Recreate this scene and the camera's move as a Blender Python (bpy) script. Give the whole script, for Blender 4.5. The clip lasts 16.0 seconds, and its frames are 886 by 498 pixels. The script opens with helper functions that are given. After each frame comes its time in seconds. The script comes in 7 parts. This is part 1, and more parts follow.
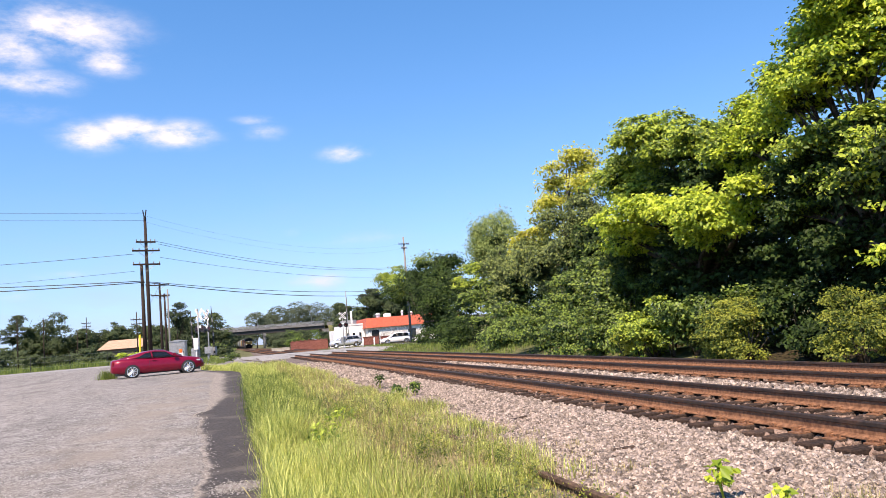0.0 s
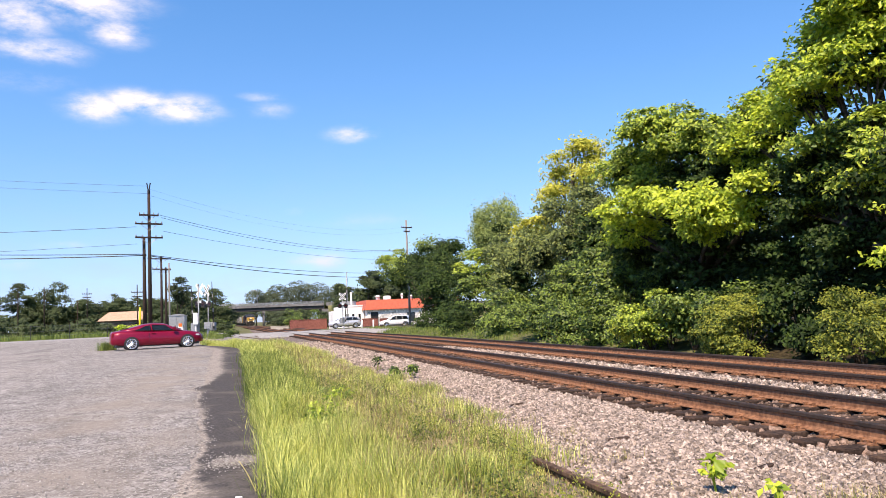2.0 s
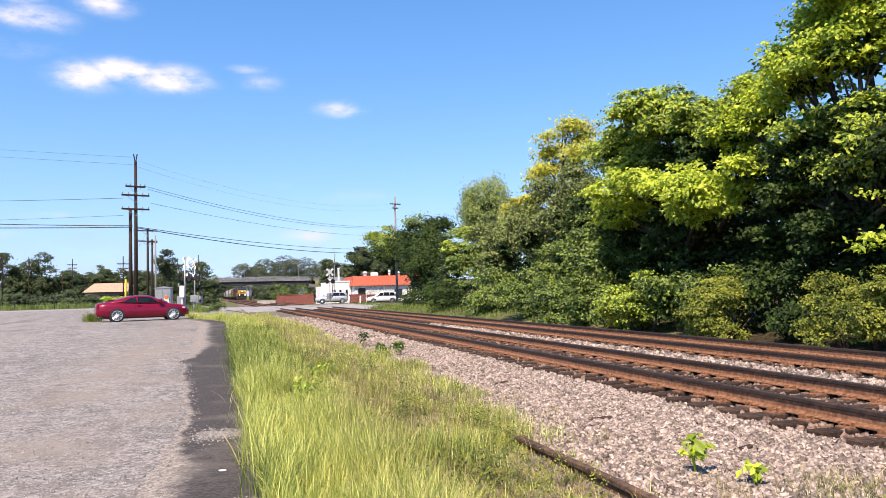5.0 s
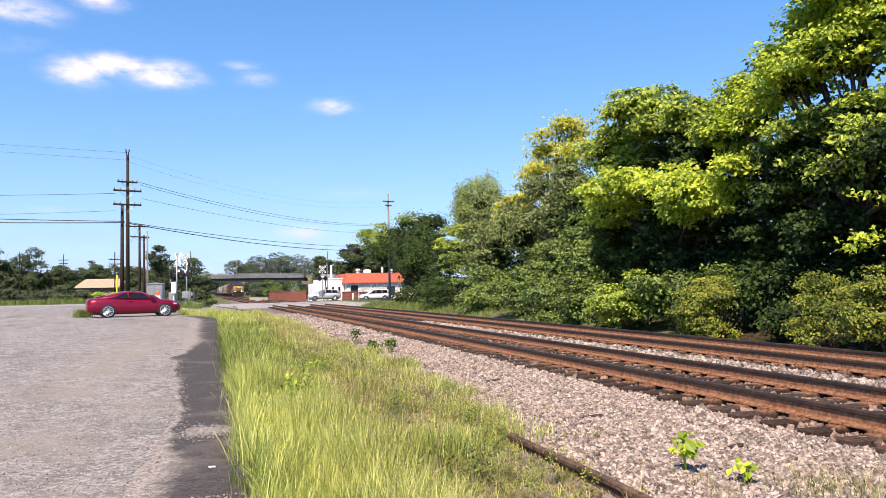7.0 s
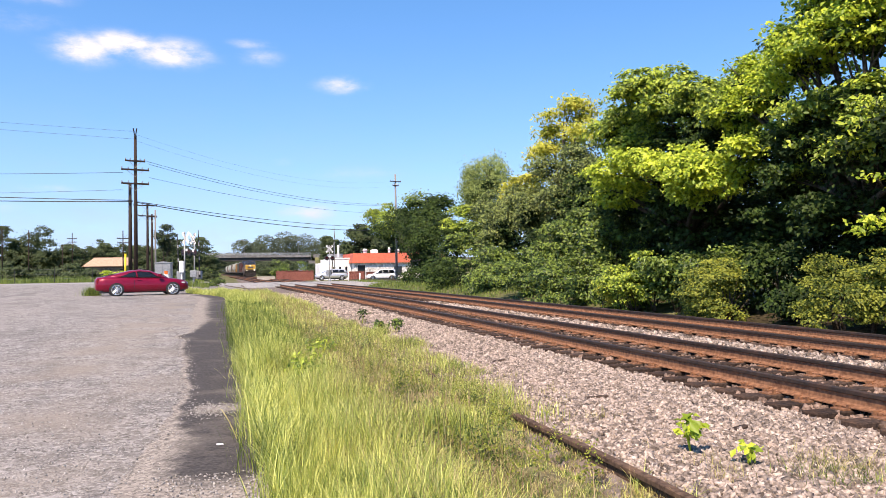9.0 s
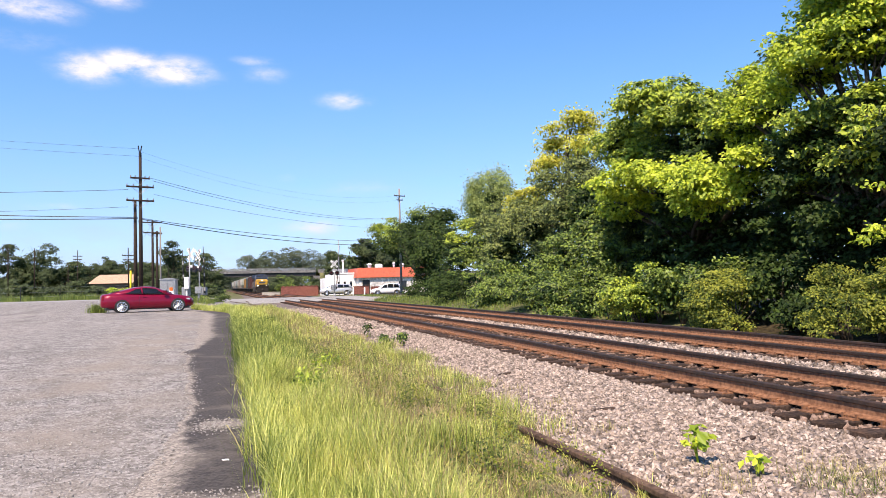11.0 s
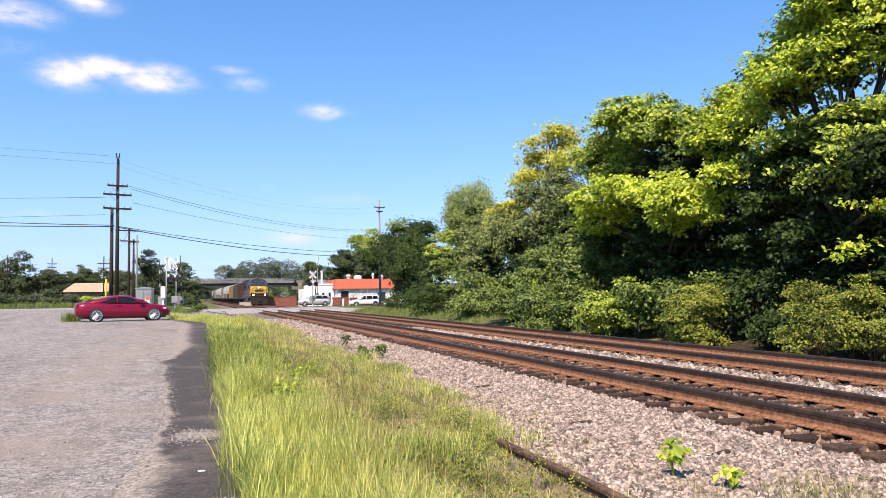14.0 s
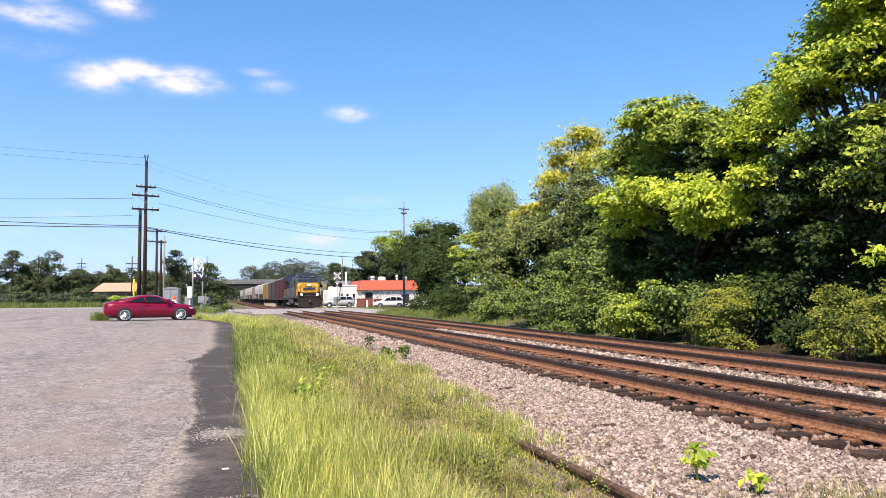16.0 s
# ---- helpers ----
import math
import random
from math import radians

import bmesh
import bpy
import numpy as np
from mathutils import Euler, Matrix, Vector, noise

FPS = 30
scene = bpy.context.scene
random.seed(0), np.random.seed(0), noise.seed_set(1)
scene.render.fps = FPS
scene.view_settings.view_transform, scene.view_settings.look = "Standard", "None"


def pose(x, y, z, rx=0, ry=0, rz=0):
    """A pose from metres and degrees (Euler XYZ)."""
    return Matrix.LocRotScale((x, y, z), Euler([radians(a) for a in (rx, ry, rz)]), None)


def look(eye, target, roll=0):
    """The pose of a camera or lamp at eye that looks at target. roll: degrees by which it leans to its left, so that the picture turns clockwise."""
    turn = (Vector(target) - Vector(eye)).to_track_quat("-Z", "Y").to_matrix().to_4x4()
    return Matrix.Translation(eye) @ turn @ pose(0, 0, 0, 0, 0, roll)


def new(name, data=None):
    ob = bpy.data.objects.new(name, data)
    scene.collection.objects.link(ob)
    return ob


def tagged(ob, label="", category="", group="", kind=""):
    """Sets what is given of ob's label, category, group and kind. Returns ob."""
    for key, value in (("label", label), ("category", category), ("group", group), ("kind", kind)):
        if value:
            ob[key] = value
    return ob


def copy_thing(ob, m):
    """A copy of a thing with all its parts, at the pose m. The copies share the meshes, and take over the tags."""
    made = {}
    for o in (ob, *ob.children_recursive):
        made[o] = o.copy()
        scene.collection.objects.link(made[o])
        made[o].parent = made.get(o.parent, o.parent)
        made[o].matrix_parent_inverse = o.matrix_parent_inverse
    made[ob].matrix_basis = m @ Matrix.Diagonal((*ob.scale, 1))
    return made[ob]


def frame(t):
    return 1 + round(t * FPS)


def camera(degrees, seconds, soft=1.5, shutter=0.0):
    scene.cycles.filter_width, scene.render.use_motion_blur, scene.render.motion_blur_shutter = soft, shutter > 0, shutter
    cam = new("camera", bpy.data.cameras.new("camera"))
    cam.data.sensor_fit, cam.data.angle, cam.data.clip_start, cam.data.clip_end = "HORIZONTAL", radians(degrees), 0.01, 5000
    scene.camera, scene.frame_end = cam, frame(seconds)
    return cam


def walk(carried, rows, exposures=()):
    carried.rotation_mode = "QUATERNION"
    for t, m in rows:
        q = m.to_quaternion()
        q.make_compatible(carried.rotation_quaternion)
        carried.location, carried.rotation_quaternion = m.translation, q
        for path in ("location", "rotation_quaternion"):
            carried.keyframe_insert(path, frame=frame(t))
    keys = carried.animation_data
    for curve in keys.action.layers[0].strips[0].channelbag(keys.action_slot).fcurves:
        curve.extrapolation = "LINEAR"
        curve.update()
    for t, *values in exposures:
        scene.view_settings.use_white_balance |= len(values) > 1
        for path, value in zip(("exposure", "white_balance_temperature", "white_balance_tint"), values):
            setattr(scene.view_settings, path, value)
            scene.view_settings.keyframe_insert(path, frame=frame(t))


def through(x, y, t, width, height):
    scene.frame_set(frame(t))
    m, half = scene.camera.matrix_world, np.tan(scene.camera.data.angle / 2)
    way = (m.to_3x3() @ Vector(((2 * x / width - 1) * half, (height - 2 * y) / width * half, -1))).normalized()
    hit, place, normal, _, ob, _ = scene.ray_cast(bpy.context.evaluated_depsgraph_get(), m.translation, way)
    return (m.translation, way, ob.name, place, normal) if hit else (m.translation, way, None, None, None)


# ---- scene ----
cam = camera(60.0, 16.0, soft=0.35)
# seconds, x, y, z, heading to the right of the track, tilt up, lean
PATH = [
    (0.0, 0.002, 0.027, 1.353, 14.920, 5.912, 4.894),
    (0.5, -0.008, 0.018, 1.351, 14.759, 5.757, 4.101),
    (1.0, -0.026, 0.008, 1.352, 14.580, 5.349, 3.350),
    (1.5, -0.023, 0.007, 1.354, 14.547, 5.083, 2.888),
    (2.0, -0.019, 0.020, 1.346, 14.701, 4.800, 2.608),
    (2.5, -0.004, 0.023, 1.352, 15.016, 4.588, 2.316),
    (3.0, -0.006, 0.019, 1.351, 15.350, 4.325, 2.022),
    (3.5, -0.013, 0.025, 1.351, 15.552, 3.990, 1.749),
    (4.0, -0.018, 0.021, 1.351, 15.530, 3.456, 1.653),
    (6.5, 0.005, 0.044, 1.351, 15.780, 3.010, 1.278),
    (7.0, 0.004, 0.048, 1.342, 16.038, 2.923, 1.202),
    (7.5, -0.004, 0.052, 1.347, 15.964, 2.531, 1.002),
    (8.0, -0.000, 0.050, 1.347, 15.850, 2.174, 0.818),
    (8.5, -0.005, 0.042, 1.340, 15.760, 1.898, 0.698),
    (9.0, 0.005, 0.035, 1.347, 15.492, 1.461, 0.911),
    (11.3, 0.009, 0.031, 1.336, 15.210, 2.680, 1.520),
    (11.5, 0.013, 0.023, 1.342, 15.506, 2.794, 1.401),
    (12.0, 0.009, 0.025, 1.339, 16.631, 3.106, 0.889),
    (12.5, 0.014, 0.022, 1.347, 17.393, 3.193, 0.575),
    (13.0, 0.013, 0.006, 1.344, 17.709, 3.268, 0.467),
    (13.5, -0.001, -0.006, 1.337, 17.493, 3.372, 0.656),
    (14.0, -0.010, 0.004, 1.336, 16.734, 3.384, 0.845),
    (14.5, -0.016, 0.015, 1.336, 15.814, 3.466, 0.963),
    (15.0, -0.003, 0.024, 1.324, 15.101, 3.511, 0.822),
    (15.5, 0.000, 0.010, 1.326, 14.871, 3.532, 0.660),
    (16.0, 0.000, -0.000, 1.327, 14.936, 3.548, 0.456),
]
walk(cam, [(t, pose(x, y, z, 90 + p, 0, -h) @ pose(0, 0, 0, 0, 0, -r)) for t, x, y, z, h, p, r in PATH],
     exposures=[(0.0, 0.63, 7700, 21), (16.0, 0.63, 7700, 21)])

# ---- light ----
SUN = Vector((-0.38, -0.47, 0.80)).normalized()      # towards the sun
world = bpy.data.worlds.new("sky")
scene.world = world
world.use_nodes = True


# heading, height, half width and half height in degrees, thickness
CLOUDS = ((-11.1, 21.75, 4.2, 1.5, 0.9), (-14.3, 20.4, 2.1, 1.4, 0.8), (-8.3, 20.0, 1.9, 0.9, 0.8), (-13.3, 18.4, 3.0, 0.75, 0.75),
          (-9.5, 15.0, 1.9, 0.85, 1.0), (-7.1, 15.45, 2.4, 0.8, 0.95), (-4.1, 15.2, 2.4, 0.8, 1.0), (2.3, 15.3, 1.5, 0.65, 0.4),
          (1.7, 16.15, 1.7, 0.35, 0.4), (8.2, 13.5, 1.7, 0.55, 0.7), (3.75, 7.95, 0.9, 0.35, 0.25), (5.55, 4.3, 1.9, 0.55, 0.6),
          (-11.7, 5.7, 1.7, 0.35, 0.4), (-15.0, 4.5, 1.7, 0.4, 0.4), (8.9, 7.1, 5.0, 0.6, 0.2), (-14.1, 16.4, 3.4, 0.75, 0.3))


def make_sky():
    nt = world.node_tree
    nt.nodes.clear()
    n, l = nt.nodes.new, nt.links.new

    def calc(op, a, b=None, c=None):
        m = n("ShaderNodeMath")
        m.operation = op
        for i, v in enumerate((a, b, c)):
            if v is None:
                continue
            if isinstance(v, (int, float)):
                m.inputs[i].default_value = v
            else:
                l(v, m.inputs[i])
        return m.outputs[0]

    out, bg, sky = n("ShaderNodeOutputWorld"), n("ShaderNodeBackground"), n("ShaderNodeTexSky")
    sky.sky_type, sky.sun_disc = "NISHITA", False
    sky.sun_elevation, sky.sun_rotation = math.asin(SUN.z), math.atan2(SUN.x, SUN.y)
    sky.air_density, sky.dust_density, sky.ozone_density = 1.0, 0.1, 3.0
    rise, unit = n("ShaderNodeVectorMath"), n("ShaderNodeVectorMath")      # clear air: no glaring band at the horizon
    rise.operation, rise.inputs[1].default_value = "ADD", (0, 0, 0.11)
    unit.operation = "NORMALIZE"
    hsv = n("ShaderNodeHueSaturation")
    hsv.inputs["Saturation"].default_value, hsv.inputs["Value"].default_value = 1.3, 1.0
    l(sky.outputs[0], hsv.inputs["Color"])
    co = n("ShaderNodeTexCoord")
    l(co.outputs["Generated"], rise.inputs[0])
    l(rise.outputs[0], unit.inputs[0])
    l(unit.outputs[0], sky.inputs["Vector"])
    wob = n("ShaderNodeTexNoise")
    wob.inputs["Scale"].default_value, wob.inputs["Detail"].default_value = 16, 5
    wob.inputs["Roughness"].default_value = 0.62
    stretch = n("ShaderNodeMapping")
    stretch.inputs["Scale"].default_value = (1, 1, 2.4)
    l(co.outputs["Generated"], stretch.inputs[0])
    l(stretch.outputs[0], wob.inputs["Vector"])
    xyz = n("ShaderNodeSeparateXYZ")
    l(co.outputs["Generated"], xyz.inputs[0])
    head = calc("ARCTAN2", xyz.outputs[0], xyz.outputs[1])
    high = calc("ARCSINE", xyz.outputs[2])
    total = None
    for h, e, a, b, s in CLOUDS:
        u = calc("MULTIPLY", calc("SUBTRACT", head, radians(h)), 1 / radians(a))
        v = calc("MULTIPLY", calc("SUBTRACT", high, radians(e)), 1 / radians(b))
        d = calc("ADD", calc("MULTIPLY", u, u), calc("MULTIPLY", v, v))
        blob = calc("MULTIPLY", calc("EXPONENT", calc("MULTIPLY", d, -0.8)), s)
        total = blob if total is None else calc("MAXIMUM", total, blob)
    ragged = calc("MULTIPLY_ADD", wob.outputs["Fac"], 3.2, -1.65)
    fac = n("ShaderNodeMapRange")
    fac.interpolation_type = "SMOOTHSTEP"
    fac.inputs[1].default_value, fac.inputs[2].default_value = 0.06, 1.15
    thick = calc("MULTIPLY", total, calc("ADD", 1.0, ragged))
    l(thick, fac.inputs[0])
    mix = n("ShaderNodeMix")
    mix.data_type = "RGBA"
    l(fac.outputs[0], mix.inputs[0])
    l(hsv.outputs[0], mix.inputs[6])
    mix.inputs[7].default_value = (3.9, 4.05, 4.4, 1)
    veil = n("ShaderNodeMix")                  # thin high haze low over the land
    veil.data_type = "RGBA"
    low = calc("EXPONENT", calc("MULTIPLY", calc("MAXIMUM", high, 0.0), -11.0))
    l(calc("MULTIPLY", calc("MULTIPLY", low, 0.85), calc("MULTIPLY_ADD", wob.outputs["Fac"], 0.9, 0.5)), veil.inputs[0])
    l(mix.outputs[2], veil.inputs[6])
    veil.inputs[7].default_value = (1.75, 2.12, 3.3, 1)
    l(veil.outputs[2], bg.inputs["Color"])
    bg.inputs["Strength"].default_value = 0.19
    l(bg.outputs[0], out.inputs["Surface"])


make_sky()
sun = new("sun", bpy.data.lights.new("sun", "SUN"))
sun.data.energy, sun.data.angle, sun.data.color = 5.0, radians(0.53), (1.0, 0.94, 0.83)
sun.matrix_world = look(SUN * 50, (0, 0, 0))

# ---- materials ----
def ramp(nt, a, b, lo=0.35, hi=0.65):
    r = nt.nodes.new("ShaderNodeValToRGB")
    r.color_ramp.elements[0].position, r.color_ramp.elements[1].position = lo, hi
    r.color_ramp.elements[0].color, r.color_ramp.elements[1].color = (*a, 1), (*b, 1)
    return r


def mixed(nt, fac, a, b, mode="MIX"):
    m = nt.nodes.new("ShaderNodeMix")
    m.data_type, m.blend_type = "RGBA", mode
    for socket, value in ((m.inputs[0], fac), (m.inputs[6], a), (m.inputs[7], b)):
        if isinstance(value, bpy.types.NodeSocket):
            nt.links.new(value, socket)
        else:
            socket.default_value = (*value, 1) if isinstance(value, tuple) else value
    return m.outputs[2]


def surface(name, dark, light, grain=20.0, patch=1.5, rough=0.8, metal=0.0, bump=0.2, stain=None, stain_amount=0.5,
            pieces=0.0, islands=0.0, coat=0.0, cells=0.0, space="Object", through=0.0, lo=0.35, hi=0.65, stain_lo=0.5, spec=None):
    """A weathered surface: two scales of noise between two colours, stains, relief and a spread from piece to piece."""
    m = bpy.data.materials.new(name)
    m.use_nodes = True
    nt = m.node_tree
    n, l = nt.nodes.new, nt.links.new
    bsdf = nt.nodes["Principled BSDF"]
    co = n("ShaderNodeTexCoord")
    fine, wide = n("ShaderNodeTexNoise"), n("ShaderNodeTexNoise")
    fine.inputs["Scale"].default_value, fine.inputs["Detail"].default_value = grain, 6
    wide.inputs["Scale"].default_value, wide.inputs["Detail"].default_value = patch, 5
    wide.inputs["Roughness"].default_value = 0.6
    for t in (fine, wide):
        l(co.outputs[space], t.inputs["Vector"])
    r = ramp(nt, dark, light, lo, hi)
    l(fine.outputs["Fac"], r.inputs["Fac"])
    colour = r.outputs["Color"]
    relief = fine.outputs["Fac"]
    if cells:
        v = n("ShaderNodeTexVoronoi")
        v.inputs["Scale"].default_value = cells
        l(co.outputs[space], v.inputs["Vector"])
        g = n("ShaderNodeRGBToBW")
        l(v.outputs["Color"], g.inputs["Color"])
        rv = ramp(nt, tuple(c * 0.5 for c in dark), tuple(min(1, c * 1.3) for c in light), 0.1, 0.9)
        l(g.outputs[0], rv.inputs["Fac"])
        colour = mixed(nt, 0.6, colour, rv.outputs["Color"])
        edge = n("ShaderNodeMath")
        edge.operation, edge.inputs[1].default_value = "MULTIPLY", -1.0
        l(v.outputs["Distance"], edge.inputs[0])
        relief = edge.outputs[0]
    if stain:
        rs = ramp(nt, (0, 0, 0), (stain_amount,) * 3, stain_lo, stain_lo + 0.15)
        l(wide.outputs["Fac"], rs.inputs["Fac"])
        colour = mixed(nt, rs.outputs["Color"], colour, stain)
    if pieces or islands:
        info = n("ShaderNodeObjectInfo" if pieces else "ShaderNodeNewGeometry")
        rnd = n("ShaderNodeMapRange")
        k = pieces or islands
        rnd.inputs[3].default_value, rnd.inputs[4].default_value = 1 - k, 1 + k
        l(info.outputs["Random" if pieces else "Random Per Island"], rnd.inputs[0])
        hsv = n("ShaderNodeHueSaturation")
        l(rnd.outputs[0], hsv.inputs["Value"])
        l(colour, hsv.inputs["Color"])
        colour = hsv.outputs["Color"]
    l(colour, bsdf.inputs["Base Color"])
    bsdf.inputs["Metallic"].default_value = metal
    bsdf.inputs["Specular IOR Level"].default_value = spec if spec is not None else (0.12 if rough > 0.8 else 0.4)
    bsdf.inputs["Coat Weight"].default_value = coat
    bsdf.inputs["Coat Roughness"].default_value = 0.06
    rr = n("ShaderNodeMapRange")
    rr.inputs[3].default_value, rr.inputs[4].default_value = max(0.02, rough - 0.1), min(1, rough + 0.1)
    l(wide.outputs["Fac"], rr.inputs[0])
    l(rr.outputs[0], bsdf.inputs["Roughness"])
    if bump:
        b = n("ShaderNodeBump")
        b.inputs["Strength"].default_value, b.inputs["Distance"].default_value = bump, 0.02
        l(relief, b.inputs["Height"])
        l(b.outputs[0], bsdf.inputs["Normal"])
    if through:
        tr, mx = n("ShaderNodeBsdfTranslucent"), n("ShaderNodeMixShader")
        mx.inputs[0].default_value = through
        l(colour, tr.inputs["Color"])
        l(bsdf.outputs[0], mx.inputs[1])
        l(tr.outputs[0], mx.inputs[2])
        l(mx.outputs[0], nt.nodes["Material Output"].inputs["Surface"])
    return m


def leafy(name, dark, light, patch=0.6, shine=0.55, through=0.35, spread=0.5, spec=0.26):
    """Leaves: colour spread from leaf to leaf and from branch to branch, light coming through."""
    m = bpy.data.materials.new(name)
    m.use_nodes = True
    nt = m.node_tree
    n, l = nt.nodes.new, nt.links.new
    bsdf = nt.nodes["Principled BSDF"]
    co, wide, geo = n("ShaderNodeTexCoord"), n("ShaderNodeTexNoise"), n("ShaderNodeNewGeometry")
    wide.inputs["Scale"].default_value = patch
    l(co.outputs["Object"], wide.inputs["Vector"])
    mid = n("ShaderNodeMath")
    mid.operation = "ADD"
    half = n("ShaderNodeMath")
    half.operation, half.inputs[1].default_value, half.inputs[2].default_value = "MULTIPLY_ADD", spread, -spread / 2
    l(geo.outputs["Random Per Island"], half.inputs[0])
    l(wide.outputs["Fac"], mid.inputs[0])
    l(half.outputs[0], mid.inputs[1])
    r = ramp(nt, dark, light, 0.3, 0.72)
    l(mid.outputs[0], r.inputs["Fac"])
    l(r.outputs["Color"], bsdf.inputs["Base Color"])
    bsdf.inputs["Roughness"].default_value = shine
    bsdf.inputs["Specular IOR Level"].default_value = spec
    tr, mx = n("ShaderNodeBsdfTranslucent"), n("ShaderNodeMixShader")
    mx.inputs[0].default_value = through
    l(r.outputs["Color"], tr.inputs["Color"])
    l(bsdf.outputs[0], mx.inputs[1])
    l(tr.outputs[0], mx.inputs[2])
    l(mx.outputs[0], nt.nodes["Material Output"].inputs["Surface"])
    return m


def glow(name, colour, strength):
    m = bpy.data.materials.new(name)
    m.use_nodes = True
    b = m.node_tree.nodes["Principled BSDF"]
    b.inputs["Base Color"].default_value = (*colour, 1)
    b.inputs["Emission Color"].default_value = (*colour, 1)
    b.inputs["Emission Strength"].default_value = strength
    return m


def glassy(name, colour=(0.02, 0.025, 0.03)):
    m = bpy.data.materials.new(name)
    m.use_nodes = True
    b = m.node_tree.nodes["Principled BSDF"]
    b.inputs["Base Color"].default_value = (*colour, 1)
    b.inputs["Roughness"].default_value = 0.04
    b.inputs["Specular IOR Level"].default_value = 0.8
    return m


def lot_gravel():
    """Packed chippings: pale and dark stones, tan dusty patches, faint wheel tracks."""
    m = surface("lot gravel", (0.15, 0.139, 0.128), (0.29, 0.27, 0.252), 14, 0.35, 0.95, bump=0.6, cells=42)
    nt = m.node_tree
    n, l = nt.nodes.new, nt.links.new
    bsdf = nt.nodes["Principled BSDF"]
    base = bsdf.inputs["Base Color"].links[0].from_socket
    co = n("ShaderNodeTexCoord")
    for scale, stretch, lo, hi, tone, detail in ((0.16, (1, 0.5, 1), 0.46, 0.62, (0.32, 0.285, 0.25), 6), (6.0, (1, 1, 1), 0.48, 0.61, (0.36, 0.336, 0.316), 7), (0.5, (1, 0.30, 1), 0.52, 0.62, (0.12, 0.110, 0.10), 8),
                                                 (1.0, (0.10, 1.3, 1), 0.58, 0.68, (0.36, 0.34, 0.32), 5), (3.0, (1, 1, 1), 0.47, 0.62, (0.12, 0.111, 0.105), 9),
                                                 (15.0, (1, 1, 1), 0.53, 0.60, (0.07, 0.066, 0.062), 4), (19.0, (1, 1, 1), 0.55, 0.61, (0.43, 0.405, 0.38), 3)):
        mp, no = n("ShaderNodeMapping"), n("ShaderNodeTexNoise")
        mp.inputs["Scale"].default_value = stretch
        mp.inputs["Location"].default_value = (scale * 7, scale * 3, 0)
        no.inputs["Scale"].default_value, no.inputs["Detail"].default_value = scale, detail
        no.inputs["Roughness"].default_value = 0.65
        l(co.outputs["Object"], mp.inputs[0])
        l(mp.outputs[0], no.inputs["Vector"])
        depth = 0.75 if scale > 2 else 0.6
        r = ramp(nt, (0, 0, 0), (depth, depth, depth), lo, hi)
        l(no.outputs["Fac"], r.inputs["Fac"])
        base = mixed(nt, r.outputs["Color"], base, tone)
    # dust blown off the wheel path beside the asphalt
    xyz, off, sq, no = n("ShaderNodeSeparateXYZ"), n("ShaderNodeMath"), n("ShaderNodeMath"), n("ShaderNodeTexNoise")
    l(co.outputs["Object"], xyz.inputs[0])
    off.operation, off.inputs[1].default_value = "ADD", 2.1
    sq.operation = "ABSOLUTE"
    l(xyz.outputs[0], off.inputs[0])
    l(off.outputs[0], sq.inputs[0])
    near = n("ShaderNodeMapRange")
    near.inputs[1].default_value, near.inputs[2].default_value, near.inputs[3].default_value, near.inputs[4].default_value = 0.3, 2.2, 0.75, 0.0
    l(sq.outputs[0], near.inputs[0])
    no.inputs["Scale"].default_value, no.inputs["Detail"].default_value = 0.6, 7
    l(co.outputs["Object"], no.inputs["Vector"])
    r = ramp(nt, (0, 0, 0), (1, 1, 1), 0.38, 0.62)
    l(no.outputs["Fac"], r.inputs["Fac"])
    mul = n("ShaderNodeMath")
    mul.operation = "MULTIPLY"
    l(near.outputs[0], mul.inputs[0])
    l(r.outputs["Color"], mul.inputs[1])
    base = mixed(nt, mul.outputs[0], base, (0.25, 0.215, 0.18))
    l(base, bsdf.inputs["Base Color"])
    return m


GRAVEL = lot_gravel()
ASPHALT = surface("worn asphalt", (0.040, 0.036, 0.034), (0.085, 0.076, 0.070), 30, 0.9, 0.85, bump=0.3, stain=(0.19, 0.165, 0.14), stain_amount=0.45, stain_lo=0.52)


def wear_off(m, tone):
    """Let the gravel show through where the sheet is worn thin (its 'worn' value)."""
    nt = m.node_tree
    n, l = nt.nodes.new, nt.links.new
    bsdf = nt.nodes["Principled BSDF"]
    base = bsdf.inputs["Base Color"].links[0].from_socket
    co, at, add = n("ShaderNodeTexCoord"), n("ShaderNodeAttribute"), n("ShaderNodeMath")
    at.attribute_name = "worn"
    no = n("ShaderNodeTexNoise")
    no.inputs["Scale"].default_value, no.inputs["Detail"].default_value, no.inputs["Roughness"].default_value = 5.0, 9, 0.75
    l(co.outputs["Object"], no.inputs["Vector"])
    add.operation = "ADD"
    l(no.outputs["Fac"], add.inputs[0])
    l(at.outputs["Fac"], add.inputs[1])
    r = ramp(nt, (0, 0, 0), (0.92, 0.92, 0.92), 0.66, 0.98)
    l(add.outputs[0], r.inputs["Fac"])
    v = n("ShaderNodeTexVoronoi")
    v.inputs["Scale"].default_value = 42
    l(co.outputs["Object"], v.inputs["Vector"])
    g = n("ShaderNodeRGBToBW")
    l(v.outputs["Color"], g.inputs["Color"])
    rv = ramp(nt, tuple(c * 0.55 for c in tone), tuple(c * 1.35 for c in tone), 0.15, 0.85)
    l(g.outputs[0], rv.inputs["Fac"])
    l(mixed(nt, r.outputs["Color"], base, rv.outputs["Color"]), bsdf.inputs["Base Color"])


